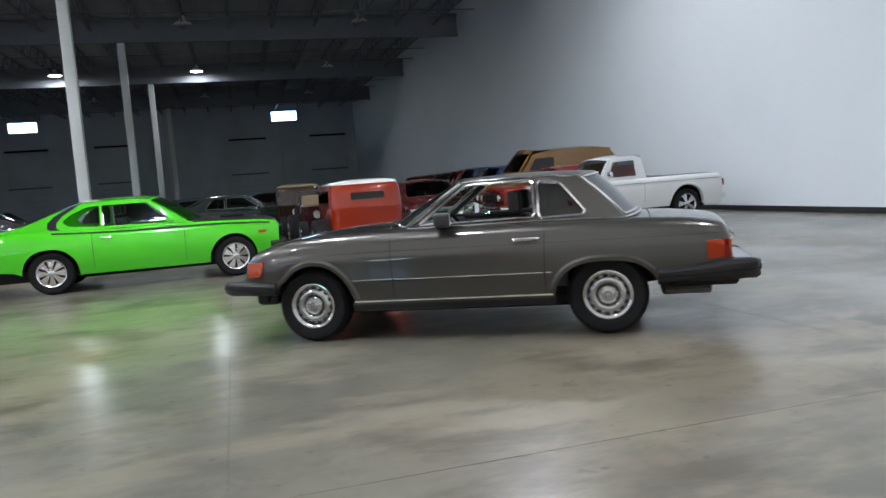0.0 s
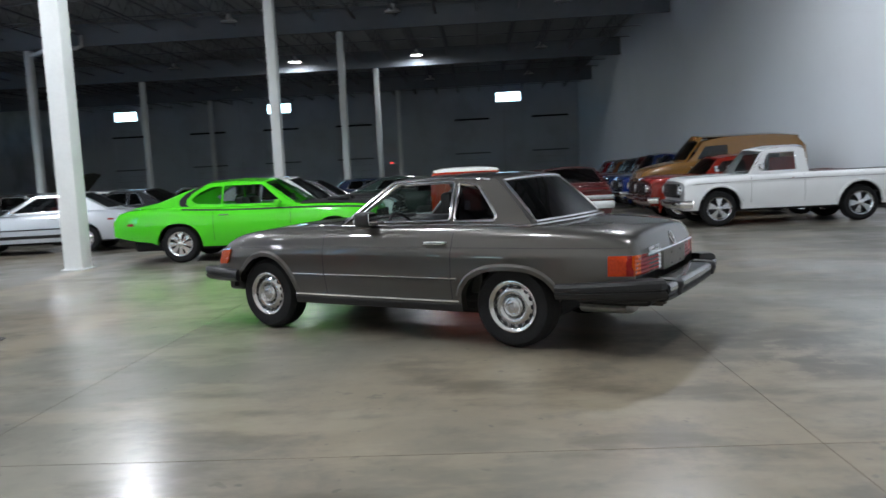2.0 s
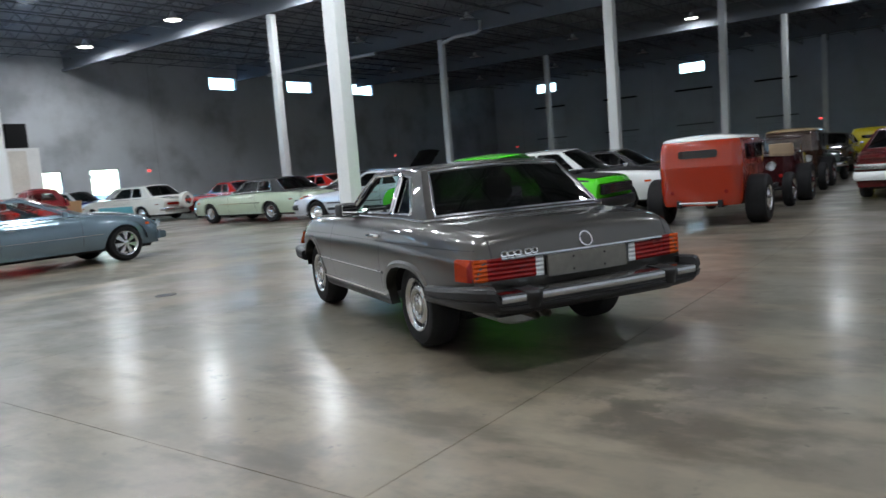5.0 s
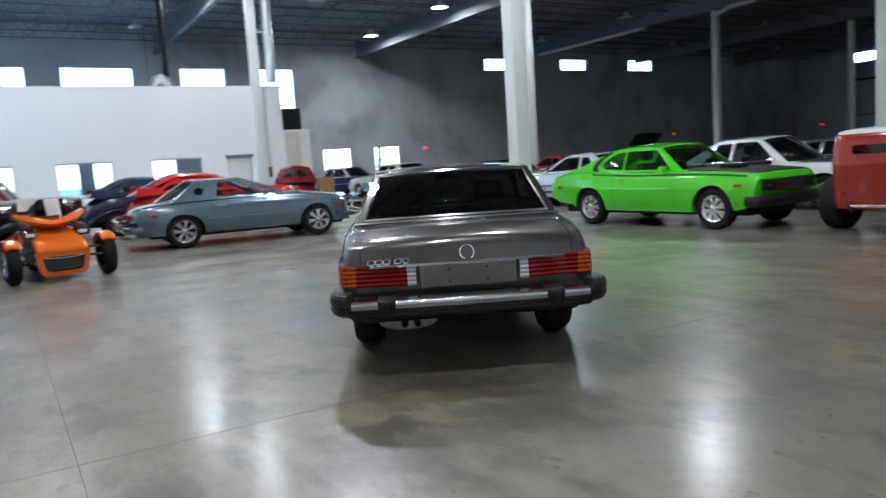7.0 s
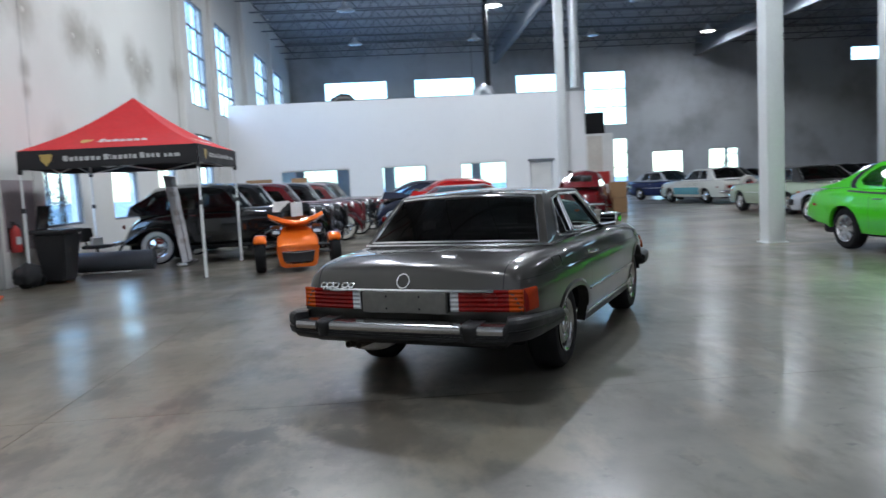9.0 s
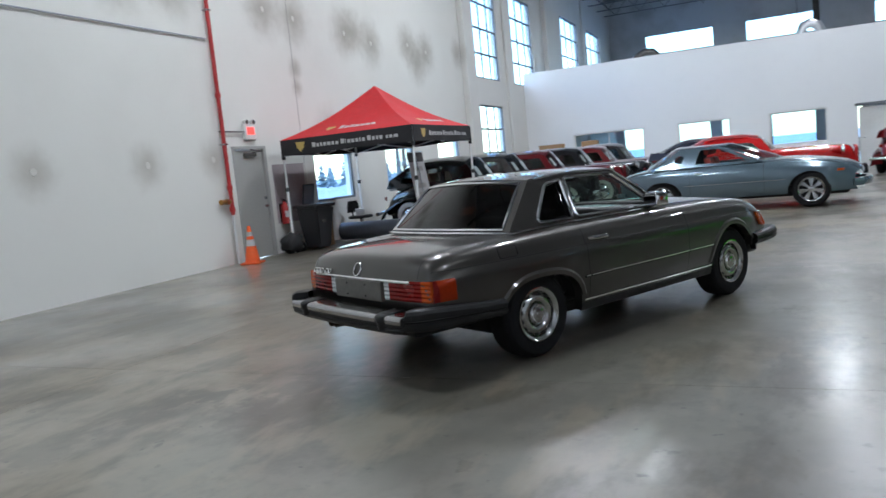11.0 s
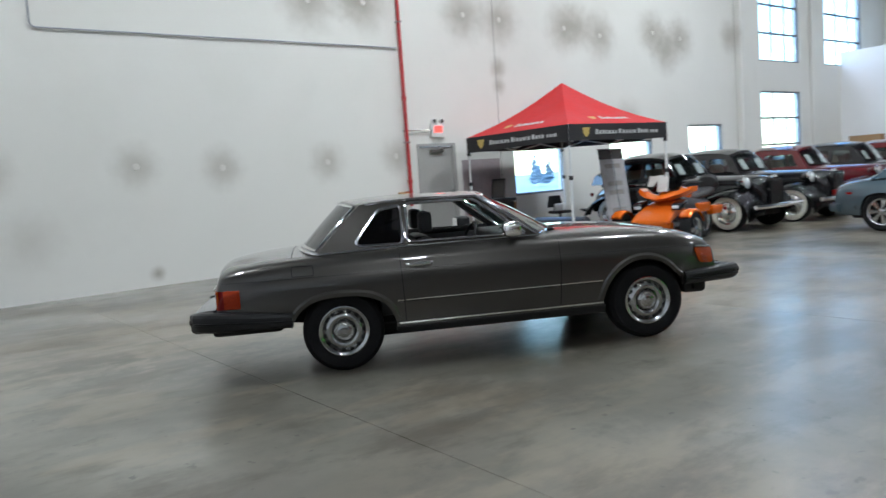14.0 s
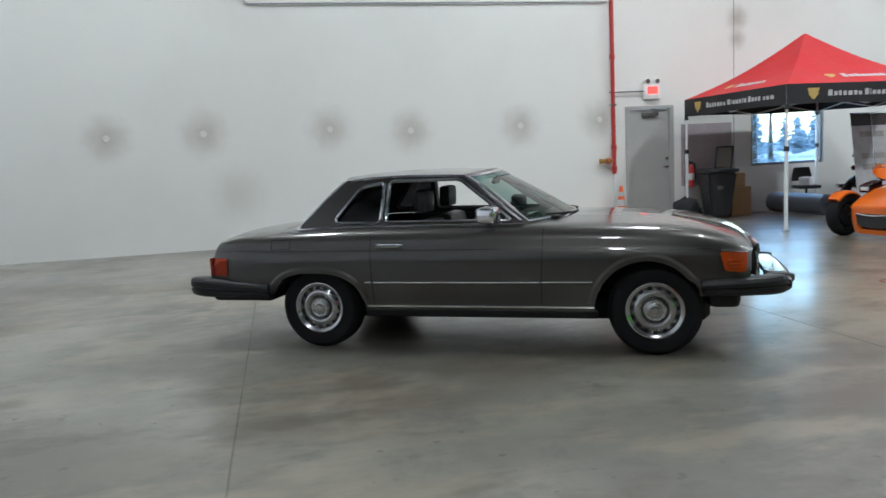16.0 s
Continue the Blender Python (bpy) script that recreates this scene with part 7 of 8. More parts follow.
coupe("hardtop_coupe", "dark brown hardtop in the far rows", pose(1.6, 26.0, 0, 0, 0, 90), (.06, .03, .02), SEDAN, wheels="cap")
for k, (x, y, a, c, sp, lb) in enumerate(((-10.5, 22.0, 180, (.05, .05, .055), COMPACT, "dark grey coupe in the distant row"), (-14.6, 22.6, 180, (.5, .5, .5), SEDAN, "white hardtop in the distant row"), (-5.8, 23.0, 5, (.02, .03, .06), SEDAN, "navy hardtop in the distant row"),
                                           (-1.8, 24.5, 90, (.05, .04, .03), COMPACT, "dark bronze coupe in the distant row"), (-19.6, 23.0, 180, (.04, .04, .045), SEDAN, "charcoal hardtop in the distant row"), (-24.5, 24.0, 180, (.3, .02, .02), COMPACT, "red coupe in the distant row"),
                                           (-12.0, 28.0, 180, (.03, .03, .03), SEDAN, "black hardtop in the distant row"), (-4.5, 29.0, 0, (.05, .05, .05), COMPACT, "dark coupe in the distant row"), (-30.0, 22.5, 180, (.45, .47, .5), SEDAN, "silver hardtop in the distant row"), (-35.5, 19.5, 200, (.03, .05, .12), SEDAN, "blue hardtop near the far windows"))):
    coupe("hardtop_coupe" if sp is SEDAN else "muscle_coupe", lb, pose(x, y, 0, 0, 0, a), c, sp, wheels="cap")

# ---------------------------------------------------------------- things along the south wall
def block(name, m, size, mat_, label, category, bevel=.006, group=""):
    """A free-standing box-like thing with its base at m."""
    bm = bmesh.new()
    box(bm, -size[0] / 2, size[0] / 2, -size[1] / 2, size[1] / 2, 0, size[2], bevel, 2)
    ob = part(name, bm, mat_)
    ob.matrix_world = m
    return tagged(ob, label, category, group)


def canopy():
    x0, x1, y0, y1 = -9.85, -6.97, -6.6, -3.7
    cx, cy, ze, zf, zp = (x0 + x1) / 2, (y0 + y1) / 2, 2.24, 1.93, 3.21
    c = empty("canopy_tent", pose(cx, cy, 0), "red pop-up canopy tent with black printed valance on white legs", "canopy")
    hx, hy = (x1 - x0) / 2, (y1 - y0) / 2
    corners = [(hx, hy), (-hx, hy), (-hx, -hy), (hx, -hy)]
    for k in range(4):
        a, b = Vector((*corners[k], 0)), Vector((*corners[(k + 1) % 4], 0))
        mid = (a + b) / 2
        nrm = mid.normalized()

        def lay(u, v, out=0.0, a=a, b=b):
            """u along the edge 0..1, v from the eave 0 to the peak 1; the cloth sags a little."""
            p = a.lerp(b, u)
            z = ze + (zp - ze) * (v - .10 * math.sin(math.pi * v)) - .018 * math.sin(math.pi * u) * math.sin(math.pi * v)
            q = Vector((p.x * (1 - v), p.y * (1 - v), z))
            return q + Vector((nrm.x * out * .4, nrm.y * out * .4, out))
        bm = bmesh.new()
        grid(bm, lambda u, v: lay(u, v), np.linspace(0, 1, 13), list(np.linspace(0, .98, 13)) + [.999])
        pan = part("roof_panel", bm, MAT["canopy_red"], c)
        # printed wordmark as plain bars, with a shield
        n = 7
        for j in range(n):
            u0 = .40 + j * .050
            h = (.095, .062, .075, .062, .062, .062, .062)[j]
            bm = bmesh.new()
            grid(bm, lambda u, v: lay(u, v, .006), [u0, u0 + .02, u0 + .040], [.16, .16 + h / 2, .16 + h])
            part("printed_bar", bm, MAT["print_white"], pan)
        bm = bmesh.new()
        grid(bm, lambda u, v: lay(u, v, .006), list(np.linspace(.26, .355, 15)), list(np.linspace(.15, .245, 11)), lambda u, v: abs(u - .3075) < .042 - max(0, .2 - v) * .75)
        part("printed_shield", bm, MAT["print_gold"], pan)

        def hang(u, z, out=0.0, a=a, b=b):
            p = a.lerp(b, u)
            w_ = .012 * math.sin(u * 19) * (ze - z) / .31
            return Vector((p.x + nrm.x * (w_ + out + .004), p.y + nrm.y * (w_ + out + .004), z + (0 if z > 2 else .012 * math.sin(u * 7 + k))))
        bm = bmesh.new()
        grid(bm, lambda u, z: hang(u, z), np.linspace(0, 1, 25), np.linspace(zf, ze, 5))
        val = part("valance", bm, MAT["canopy_black"], c)
        for u0, u1, hh in [(.25, .28, .11), (.285, .31, .08), (.315, .335, .09), (.34, .365, .08), (.37, .40, .08), (.405, .43, .08), (.435, .46, .07), (.475, .505, .11), (.51, .52, .1), (.525, .55, .08), (.555, .58, .08), (.585, .61, .08), (.615, .63, .09), (.635, .66, .08), (.675, .705, .11), (.71, .735, .08), (.74, .76, .08), (.765, .79, .08), (.81, .83, .07), (.835, .86, .07), (.865, .90, .07)]:
            bm = bmesh.new()
            grid(bm, lambda u, z: hang(u, z, .004), [u0 + .002, (u0 + u1) / 2, u1 - .002], [2.045, 2.045 + hh * .82])
            part("printed_bar", bm, MAT["print_white"], val)
        bm = bmesh.new()
        grid(bm, lambda u, z: hang(u, z, .004), list(np.linspace(.125, .195, 15)), list(np.linspace(1.99, 2.17, 13)), lambda u, z: abs(u - .16) < (.03 if z < 2.13 else .035) - max(0, 2.07 - z) * .32)
        part("printed_shield", bm, MAT["print_gold"], val)
        # leg, foot, truss on this side
        lx, ly = a.x * .985, a.y * .985
        bm = bmesh.new()
        box(bm, lx - .022, lx + .022, ly - .022, ly + .022, .012, 1.25, .004)
        box(bm, lx - .016, lx + .016, ly - .016, ly + .016, 1.25, 2.22, .003)
        leg = part("leg", bm, MAT["steel_white"], c)
        bm = bmesh.new()
        box(bm, lx - .05, lx + .05, ly - .05, ly + .05, 0.001, .012, .003)
        part("foot_plate", bm, MAT["alloy"], leg)
        for zc in (1.27, 1.9):
            bm = bmesh.new()
            box(bm, lx - .03, lx + .03, ly - .03, ly + .03, zc - .04, zc + .04, .006)
            part("slider", bm, MAT["plastic_black"], leg)
        ia, ib = a * .975, b * .975
        for z0, z1 in ((1.92, 2.18), (2.18, 1.92)):
            for s0, s1 in ((0, .5), (.5, 1)):
                bm = bmesh.new()
                p, q = ia.lerp(ib, s0), ia.lerp(ib, s1)
                tube(bm, [(p.x, p.y, z0 if s0 == 0 else z1), (q.x, q.y, z1 if s0 == 0 else z0)], .012, 4)
                part("truss_bar", bm, MAT["steel_white"], c)
        bm = bmesh.new()
        tube(bm, [(lx * (1 - v), ly * (1 - v), ze - .05 + (zp - ze) * (v - .115 * math.sin(math.pi * v))) for v in (0, .2, .4, .6, .8, .97)], .012, 4)
        part("rafter", bm, MAT["steel_white"], c)


canopy()


def trike():
    t = empty("three_wheeled_motorcycle", pose(-9.08, -2.5, 0, 0, 0, 9), "orange three-wheeled touring motorcycle with black grille and paper sheets", "motorcycle", "")
    org = paint("paint_trike", (.78, .15, .012), .22, .25)
    blk = MAT["plastic_black"]
    for sg in (1, -1):
        wheel(t, 1.70, sg * .72, .30, .19, .17, "five")
    wheel(t, 0, .11, .31, .19, .22, "five")

    def loft(name, secs, mat_, n=14, p=2.6, label=""):
        """Superellipse sections (x, half width, z low, z high) along the machine."""
        bm = bmesh.new()
        rings = []
        for x, w, z0, z1 in secs:
            r = []
            for k in range(n):
                a = 2 * math.pi * k / n
                c, s = math.cos(a), math.sin(a)
                r.append(bm.verts.new((x, w * math.copysign(abs(c) ** (2 / p), c), (z0 + z1) / 2 + (z1 - z0) / 2 * math.copysign(abs(s) ** (2 / p), s))))
            rings.append(r)
        for p_, q in zip(rings, rings[1:]):
            for k in range(n):
                bm.faces.new((p_[k], p_[(k + 1) % n], q[(k + 1) % n], q[k]))
        bm.faces.new(rings[0]), bm.faces.new(rings[-1])
        return part(name, bm, mat_, t, label, 50)
    loft("nose", [(1.0, .24, .54, .80), (1.30, .30, .50, .765), (1.58, .335, .45, .68), (1.80, .355, .41, .565), (1.91, .35, .40, .485), (1.945, .33, .41, .455)], org, 28, 4.5)
    front = lambda y: 1.965 - .55 * y * y
    mouth = [(-.285, .355), (.285, .355), (.245, .165), (.19, .14), (-.19, .14), (-.245, .165)]
    bm = bmesh.new()
    holed(bm, rounded([(-.365, .43), (.365, .43), (.345, .25), (.31, .11), (.24, .075), (-.24, .075), (-.31, .11), (-.345, .25)], .02), [rounded(mouth, .02)], lambda a, b, d: Vector((front(a) - .16 * max(0, .25 - b) - d, a, b)), .12)
    part("bumper", bm, org, t, "orange surround of the radiator mouth")
    bm = bmesh.new()
    box(bm, 1.66, 1.86, -.30, .30, .12, .38, .03, 2)
    gr = part("grille", bm, MAT["gloss_black"], t, "black radiator grille")
    for k in range(4):
        bm = bmesh.new()
        tube(bm, [(front(y) - .075, y, .19 + k * .04) for y in np.linspace(-.25, .25, 7)], .006, 5)
        part("grille_bar", bm, MAT["plastic_black"], gr)
    bm = bmesh.new()
    tube(bm, [(front(y) - .012, y, .352 - .02 * (1 - (y / .27) ** 2)) for y in np.linspace(-.27, .27, 9)], .010, 6)
    part("bright_lip", bm, MAT["chrome"], gr, "bright lip over the grille")
    for sg in (1, -1):
        bm = bmesh.new()
        box(bm, 1.40, 1.66, .27, .45, .66, .78, .035, 2)
        for v in bm.verts:
            v.co.z -= (v.co.x - 1.45) * .25
            v.co.y *= sg
        part("lamp_pod", bm, MAT["gloss_black"], t, "black lamp pod under the cowl")
    loft("underbody", [(.2, .22, .16, .5), (1.0, .30, .14, .5), (1.9, .33, .16, .42)], blk)
    loft("body", [(-.1, .16, .5, .7), (.4, .26, .36, .76), (.9, .30, .34, .84), (1.25, .27, .45, .9)], blk)
    loft("tank", [(.55, .15, .72, .88), (.85, .24, .72, 1.0), (1.15, .22, .74, 1.0), (1.35, .12, .78, .9)], org)
    for sg in (1, -1):
        # swept upper cowl wing, mudguard with stay, mirror, side panel
        bm = bmesh.new()
        pts = [(1.60, .0, .815), (1.54, .20, .845), (1.42, .36, .895), (1.28, .48, .95)]
        rows = []
        for i, (x, y, z) in enumerate(pts):
            th = (.045, .058, .06, .045)[i]
            rows.append([bm.verts.new((x + dx, sg * y, z + dz)) for dx, dz in ((0, -th), (.08, -.2 * th), (.02, th), (-.22, th * .9), (-.2, -th))])
        for p, q in zip(rows, rows[1:]):
            for k in range(5):
                bm.faces.new((p[k], p[(k + 1) % 5], q[(k + 1) % 5], q[k]))
        bm.faces.new(rows[0]), bm.faces.new(rows[-1])
        part("cowl", bm, org, t, "orange swept cowl", 50)
        bm = bmesh.new()
        lathe(bm, [(sg * .53, .325), (sg * .56, .345), (sg * .64, .352), (sg * .71, .342), (sg * .735, .318), (sg * .735, .30), (sg * .53, .30), (sg * .53, .325)], 16, "y", (1.70, 0, .30), .75, 2.75)
        part("mudguard", bm, org, t)
        for z in (.3, .42):
            bm = bmesh.new()
            tube(bm, [(1.7, sg * .66, z), (1.62, sg * .3, z + .02)], .022, 6)
            part("suspension_arm", bm, blk, t)
        bm = bmesh.new()
        box(bm, 1.60, 1.675, .29 if sg > 0 else -.41, .41 if sg > 0 else -.29, .645, .70, .015, 2)
        part("headlamp", bm, MAT["head_lens"], t)
        bm = bmesh.new()
        tube(bm, [(1.05, sg * .1, .98), (1.0, sg * .3, 1.06), (.86, sg * .46, 1.04)], .02, 6)
        part("handlebar", bm, blk, t)
        bm = bmesh.new()
        box(bm, .25, .75, sg * .25 if sg > 0 else -.33, .33 if sg > 0 else -.25, .50, .68, .04, 2)
        part("side_panel", bm, org, t)
        bm = bmesh.new()
        box(bm, -.28, .18, sg * .20 if sg > 0 else -.35, .35 if sg > 0 else -.20, .42, .60, .06, 2)
        part("pannier", bm, org, t, "orange side case")
    loft("seat", [(-.35, .16, .78, .92), (.1, .20, .72, .88), (.45, .17, .68, .82), (.7, .13, .72, .84)], MAT["leather"])
    loft("passenger_backrest", [(-.5, .17, .82, 1.12), (-.42, .2, .84, 1.15), (-.36, .17, .86, 1.1)], MAT["leather"])
    bm = bmesh.new()
    grid(bm, lambda u, v: (1.42 - .22 * v - .12 * u * u, .26 * u, .93 + .24 * v), np.linspace(-1, 1, 9), np.linspace(0, 1, 5))
    part("windscreen", bm, MAT["smoke_glass"], t)
    bm = bmesh.new()
    box(bm, 1.15, 1.3, -.16, .16, .96, 1.03, .02, 2)
    part("instrument_panel", bm, blk, t)
    for x, y, z, w_, h, tl, rz, nm in ((1.47, .03, .93, .20, .26, -18, 4, "a"), (1.22, -.24, 1.02, .30, .20, -25, -8, "b")):
        bm = bmesh.new()
        grid(bm, lambda u, v: (.015 * math.sin(u * 3), u * w_ / 2, v * h), np.linspace(-1, 1, 5), np.linspace(0, 1, 4))
        bmesh.ops.solidify(bm, geom=bm.faces[:], thickness=.004)
        ob = part("paper_sheet", bm, MAT["paper"])
        ob.matrix_world = t.matrix_world @ pose(x, y, z, 0, tl, rz)
        tagged(ob, "white printed sheet propped on the orange motorcycle", "paper", "paper sheets")


trike()


def banner():
    b = empty("banner_stand", pose(-9.6, -4.74, 0, 0, 0, 1), "leaning roll-up banner stand with dark top and pale panel", "banner")
    bm = bmesh.new()
    box(bm, -.44, .44, -.1, .1, 0.002, .09, .02, 2)
    part("base", bm, MAT["alloy"], b)
    bm = bmesh.new()
    box(bm, -.40, .40, -.004, .004, .09, 1.60)
    part("sheet", bm, MAT["banner"], b, smooth=0)
    bm = bmesh.new()
    box(bm, -.40, .40, -.005, .005, 1.60, 1.80)
    part("header", bm, MAT["banner_dark"], b, "dark brown printed heading", smooth=0)
    bm = bmesh.new()
    box(bm, -.41, .41, -.014, .014, 1.80, 1.83, .006)
    part("top_rail", bm, MAT["alloy"], b)
    bm = bmesh.new()
    tube(bm, [(0, .02, .09), (0, .02, 1.80)], .011, 6)
    part("support_pole", bm, MAT["alloy"], b)
    rnd = random.Random(5)
    for ob in b.children:
        if not ob.name.startswith("base"):
            ob.matrix_local = pose(0, .012, 0, 8)
    for k in range(6):
        bm = bmesh.new()
        w_ = .16 + .1 * rnd.random()
        z = .45 + k * .19
        for s in (-1, 1):
            box(bm, -w_, w_, s * .0055 - .001, s * .0055 + .001, z, z + .1)
        part("printed_picture", bm, MAT[("banner_tint", "print_white", "banner_tint")[k % 3]], b, smooth=0).matrix_local = pose(0, .012, 0, 8)


mat("banner", (.50, .49, .50), .55, vary=.25, scale=6)
mat("banner_tint", (.36, .33, .31), .55, vary=.3, scale=9)
mat("banner_dark", (.03, .02, .018), .5, vary=.4, scale=9)
banner()


def wheelie_bin():
    b = empty("wheeled_bin", pose(-7.45, -6.3, 0, 0, 0, 80), "black plastic wheeled bin with closed lid", "rubbish bin")
    bm = bmesh.new()
    lo = [bm.verts.new((x * .9, y * .9, .05)) for x, y in ((-.22, -.2), (.22, -.2), (.22, .2), (-.22, .2))]
    hi = [bm.verts.new((x, y, .86)) for x, y in ((-.29, -.27), (.29, -.27), (.29, .27), (-.29, .27))]
    bm.faces.new(lo), bm.faces.new(hi)
    for k in range(4):
        bm.faces.new((lo[k], lo[(k + 1) % 4], hi[(k + 1) % 4], hi[k]))
    bmesh.ops.bevel(bm, geom=bm.edges[:], offset=.03, segments=2, affect="EDGES")
    part("body", bm, MAT["plastic_black"], b)
    bm = bmesh.new()
    box(bm, -.32, .31, -.30, .30, .86, .93, .025, 2)
    part("lid", bm, MAT["plastic_black"], b)
    bm = bmesh.new()
    tube(bm, [(-.33, -.24, .9), (-.38, -.24, .92), (-.38, .24, .92), (-.33, .24, .9)], .016, 6)
    part("handle", bm, MAT["plastic_black"], b)
    for sg in (1, -1):
        bm = bmesh.new()
        lathe(bm, [(-.025, .04), (-.025, .1), (.025, .1), (.025, .04)], 16, "y", (-.2, sg * .25, .1))
        part("wheel", bm, MAT["tyre"], b)
    bm = bmesh.new()
    box(bm, .255, .262, -.1, .02, .55, .72)
    part("sticker", bm, MAT["cap_grey"], b, smooth=0)


wheelie_bin()


def bag():
    rnd = random.Random(9)
    bm = bmesh.new()
    bmesh.ops.create_icosphere(bm, subdivisions=3, radius=1)
    for v in bm.verts:
        k = 1 + .13 * math.sin(v.co.x * 5 + 1) * math.cos(v.co.y * 6) + .08 * math.sin(v.co.z * 9 + v.co.x * 7) + .03 * rnd.random()
        v.co = Vector((v.co.x * .24 * k, v.co.y * .2 * k, max(0, .2 + v.co.z * .21 * k)))
    ob = part("rubbish_bag", bm, MAT["canopy_black"], smooth=60)
    ob.matrix_world = pose(-7.0, -6.62, 0)
    tagged(ob, "slumped black rubbish bag beside the bin", "bag")


bag()


def carton(m, size, label, flaps=True):
    c = empty("cardboard_box", m, label, "box", "cardboard boxes")
    a, b_, h = size
    bm = bmesh.new()
    box(bm, -a / 2, a / 2, -b_ / 2, b_ / 2, 0.002, h, .004)
    part("carton", bm, MAT["card"], c, smooth=0)
    bm = bmesh.new()
    box(bm, -a / 2, a / 2, -.025, .025, h, h + .002)
    part("tape", bm, MAT["tan_leather"], c, smooth=0)


carton(pose(-8.02, -6.6, 0, 0, 0, 8), (.45, .4, .55), "brown cardboard box beside the bin")
carton(pose(-8.0, -6.62, .555, 0, 0, -6), (.34, .3, .26), "small brown cardboard box on a larger one")


def board(m, w_, h, label, fr, face):
    b = empty("picture_frame", m, label, "picture frame")
    for x0, x1, z0, z1 in ((-w_ / 2, w_ / 2, 0, .03), (-w_ / 2, w_ / 2, h - .03, h), (-w_ / 2, -w_ / 2 + .03, .03, h - .03), (w_ / 2 - .03, w_ / 2, .03, h - .03)):
        bm = bmesh.new()
        box(bm, x0, x1, -.012, .012, z0, z1, .003)
        part("frame_bar", bm, fr, b)
    bm = bmesh.new()
    box(bm, -w_ / 2 + .03, w_ / 2 - .03, -.006, .004, .03, h - .03)
    part("print", bm, face, b, smooth=0)


board(pose(-7.86, -6.78, .6, 10, 0, 175), .36, .75, "black-framed print leaning against the wall", MAT["black"], MAT["cap_grey"])


def office_chair():
    c = empty("swivel_chair", pose(-9.5, -6.45, 0, 0, 0, 75), "small black swivel chair with padded seat", "chair")
    bm = bmesh.new()
    box(bm, -.2, .2, -.21, .21, .44, .51, .03, 2)
    part("seat", bm, MAT["leather"], c)
    bm = bmesh.new()
    grid(bm, lambda u, v: (-.22 - .04 * (1 - u * u), u * .2 * (1 - .25 * v * v), .58 + .27 * v), np.linspace(-1, 1, 9), np.linspace(0, 1, 6))
    bmesh.ops.solidify(bm, geom=bm.faces[:], thickness=.045)
    part("backrest", bm, MAT["leather"], c)
    bm = bmesh.new()
    tube(bm, [(-.12, 0, .45), (-.24, 0, .47), (-.25, 0, .62)], .018, 6)
    part("back_bar", bm, MAT["black"], c)
    bm = bmesh.new()
    tube(bm, [(0, 0, .08), (0, 0, .45)], .025, 8)
    part("post", bm, MAT["black"], c)
    for k in range(5):
        a = 2 * math.pi * k / 5
        bm = bmesh.new()
        tube(bm, [(0, 0, .1), (.25 * math.cos(a), .25 * math.sin(a), .065)], .018, 6)
        leg = part("leg", bm, MAT["black"], c)
        bm = bmesh.new()
        lathe(bm, [(-.02, 0), (-.02, .028), (.02, .028), (.02, 0)], 10, "y", (.25 * math.cos(a), .25 * math.sin(a), .029))
        part("castor", bm, MAT["plastic_black"], leg)


office_chair()
block("storage_box", pose(-9.5, -6.45, .512, 0, 0, 30), (.22, .2, .15), MAT["plastic_white"], "small white box on the swivel chair", "box")

# rolled floor covering
bm = bmesh.new()
spiral = [((.05 + .165 * k / 60), k / 60 * 2 * math.pi * 5) for k in range(61)]
L = 1.4
for i in range(60):
    (r0, a0), (r1, a1) = spiral[i], spiral[i + 1]
    bm.faces.new([bm.verts.new((x, r * math.cos(a), r * math.sin(a) * .97)) for x, r, a in ((0, r0, a0), (L, r0, a0), (L, r1, a1), (0, r1, a1))])
bmesh.ops.remove_doubles(bm, verts=bm.verts, dist=.0005)
bmesh.ops.solidify(bm, geom=bm.faces[:], thickness=-.012)
mat("mat_grey", (.085, .095, .11), .36, bump=.2, scale=14)
ob = part("rolled_mat", bm, MAT["mat_grey"])
ob.matrix_world = pose(-8.88, -6.58, .222, 0, 0, 93)
tagged(ob, "grey rolled-up floor covering lying on the concrete", "floor mat")


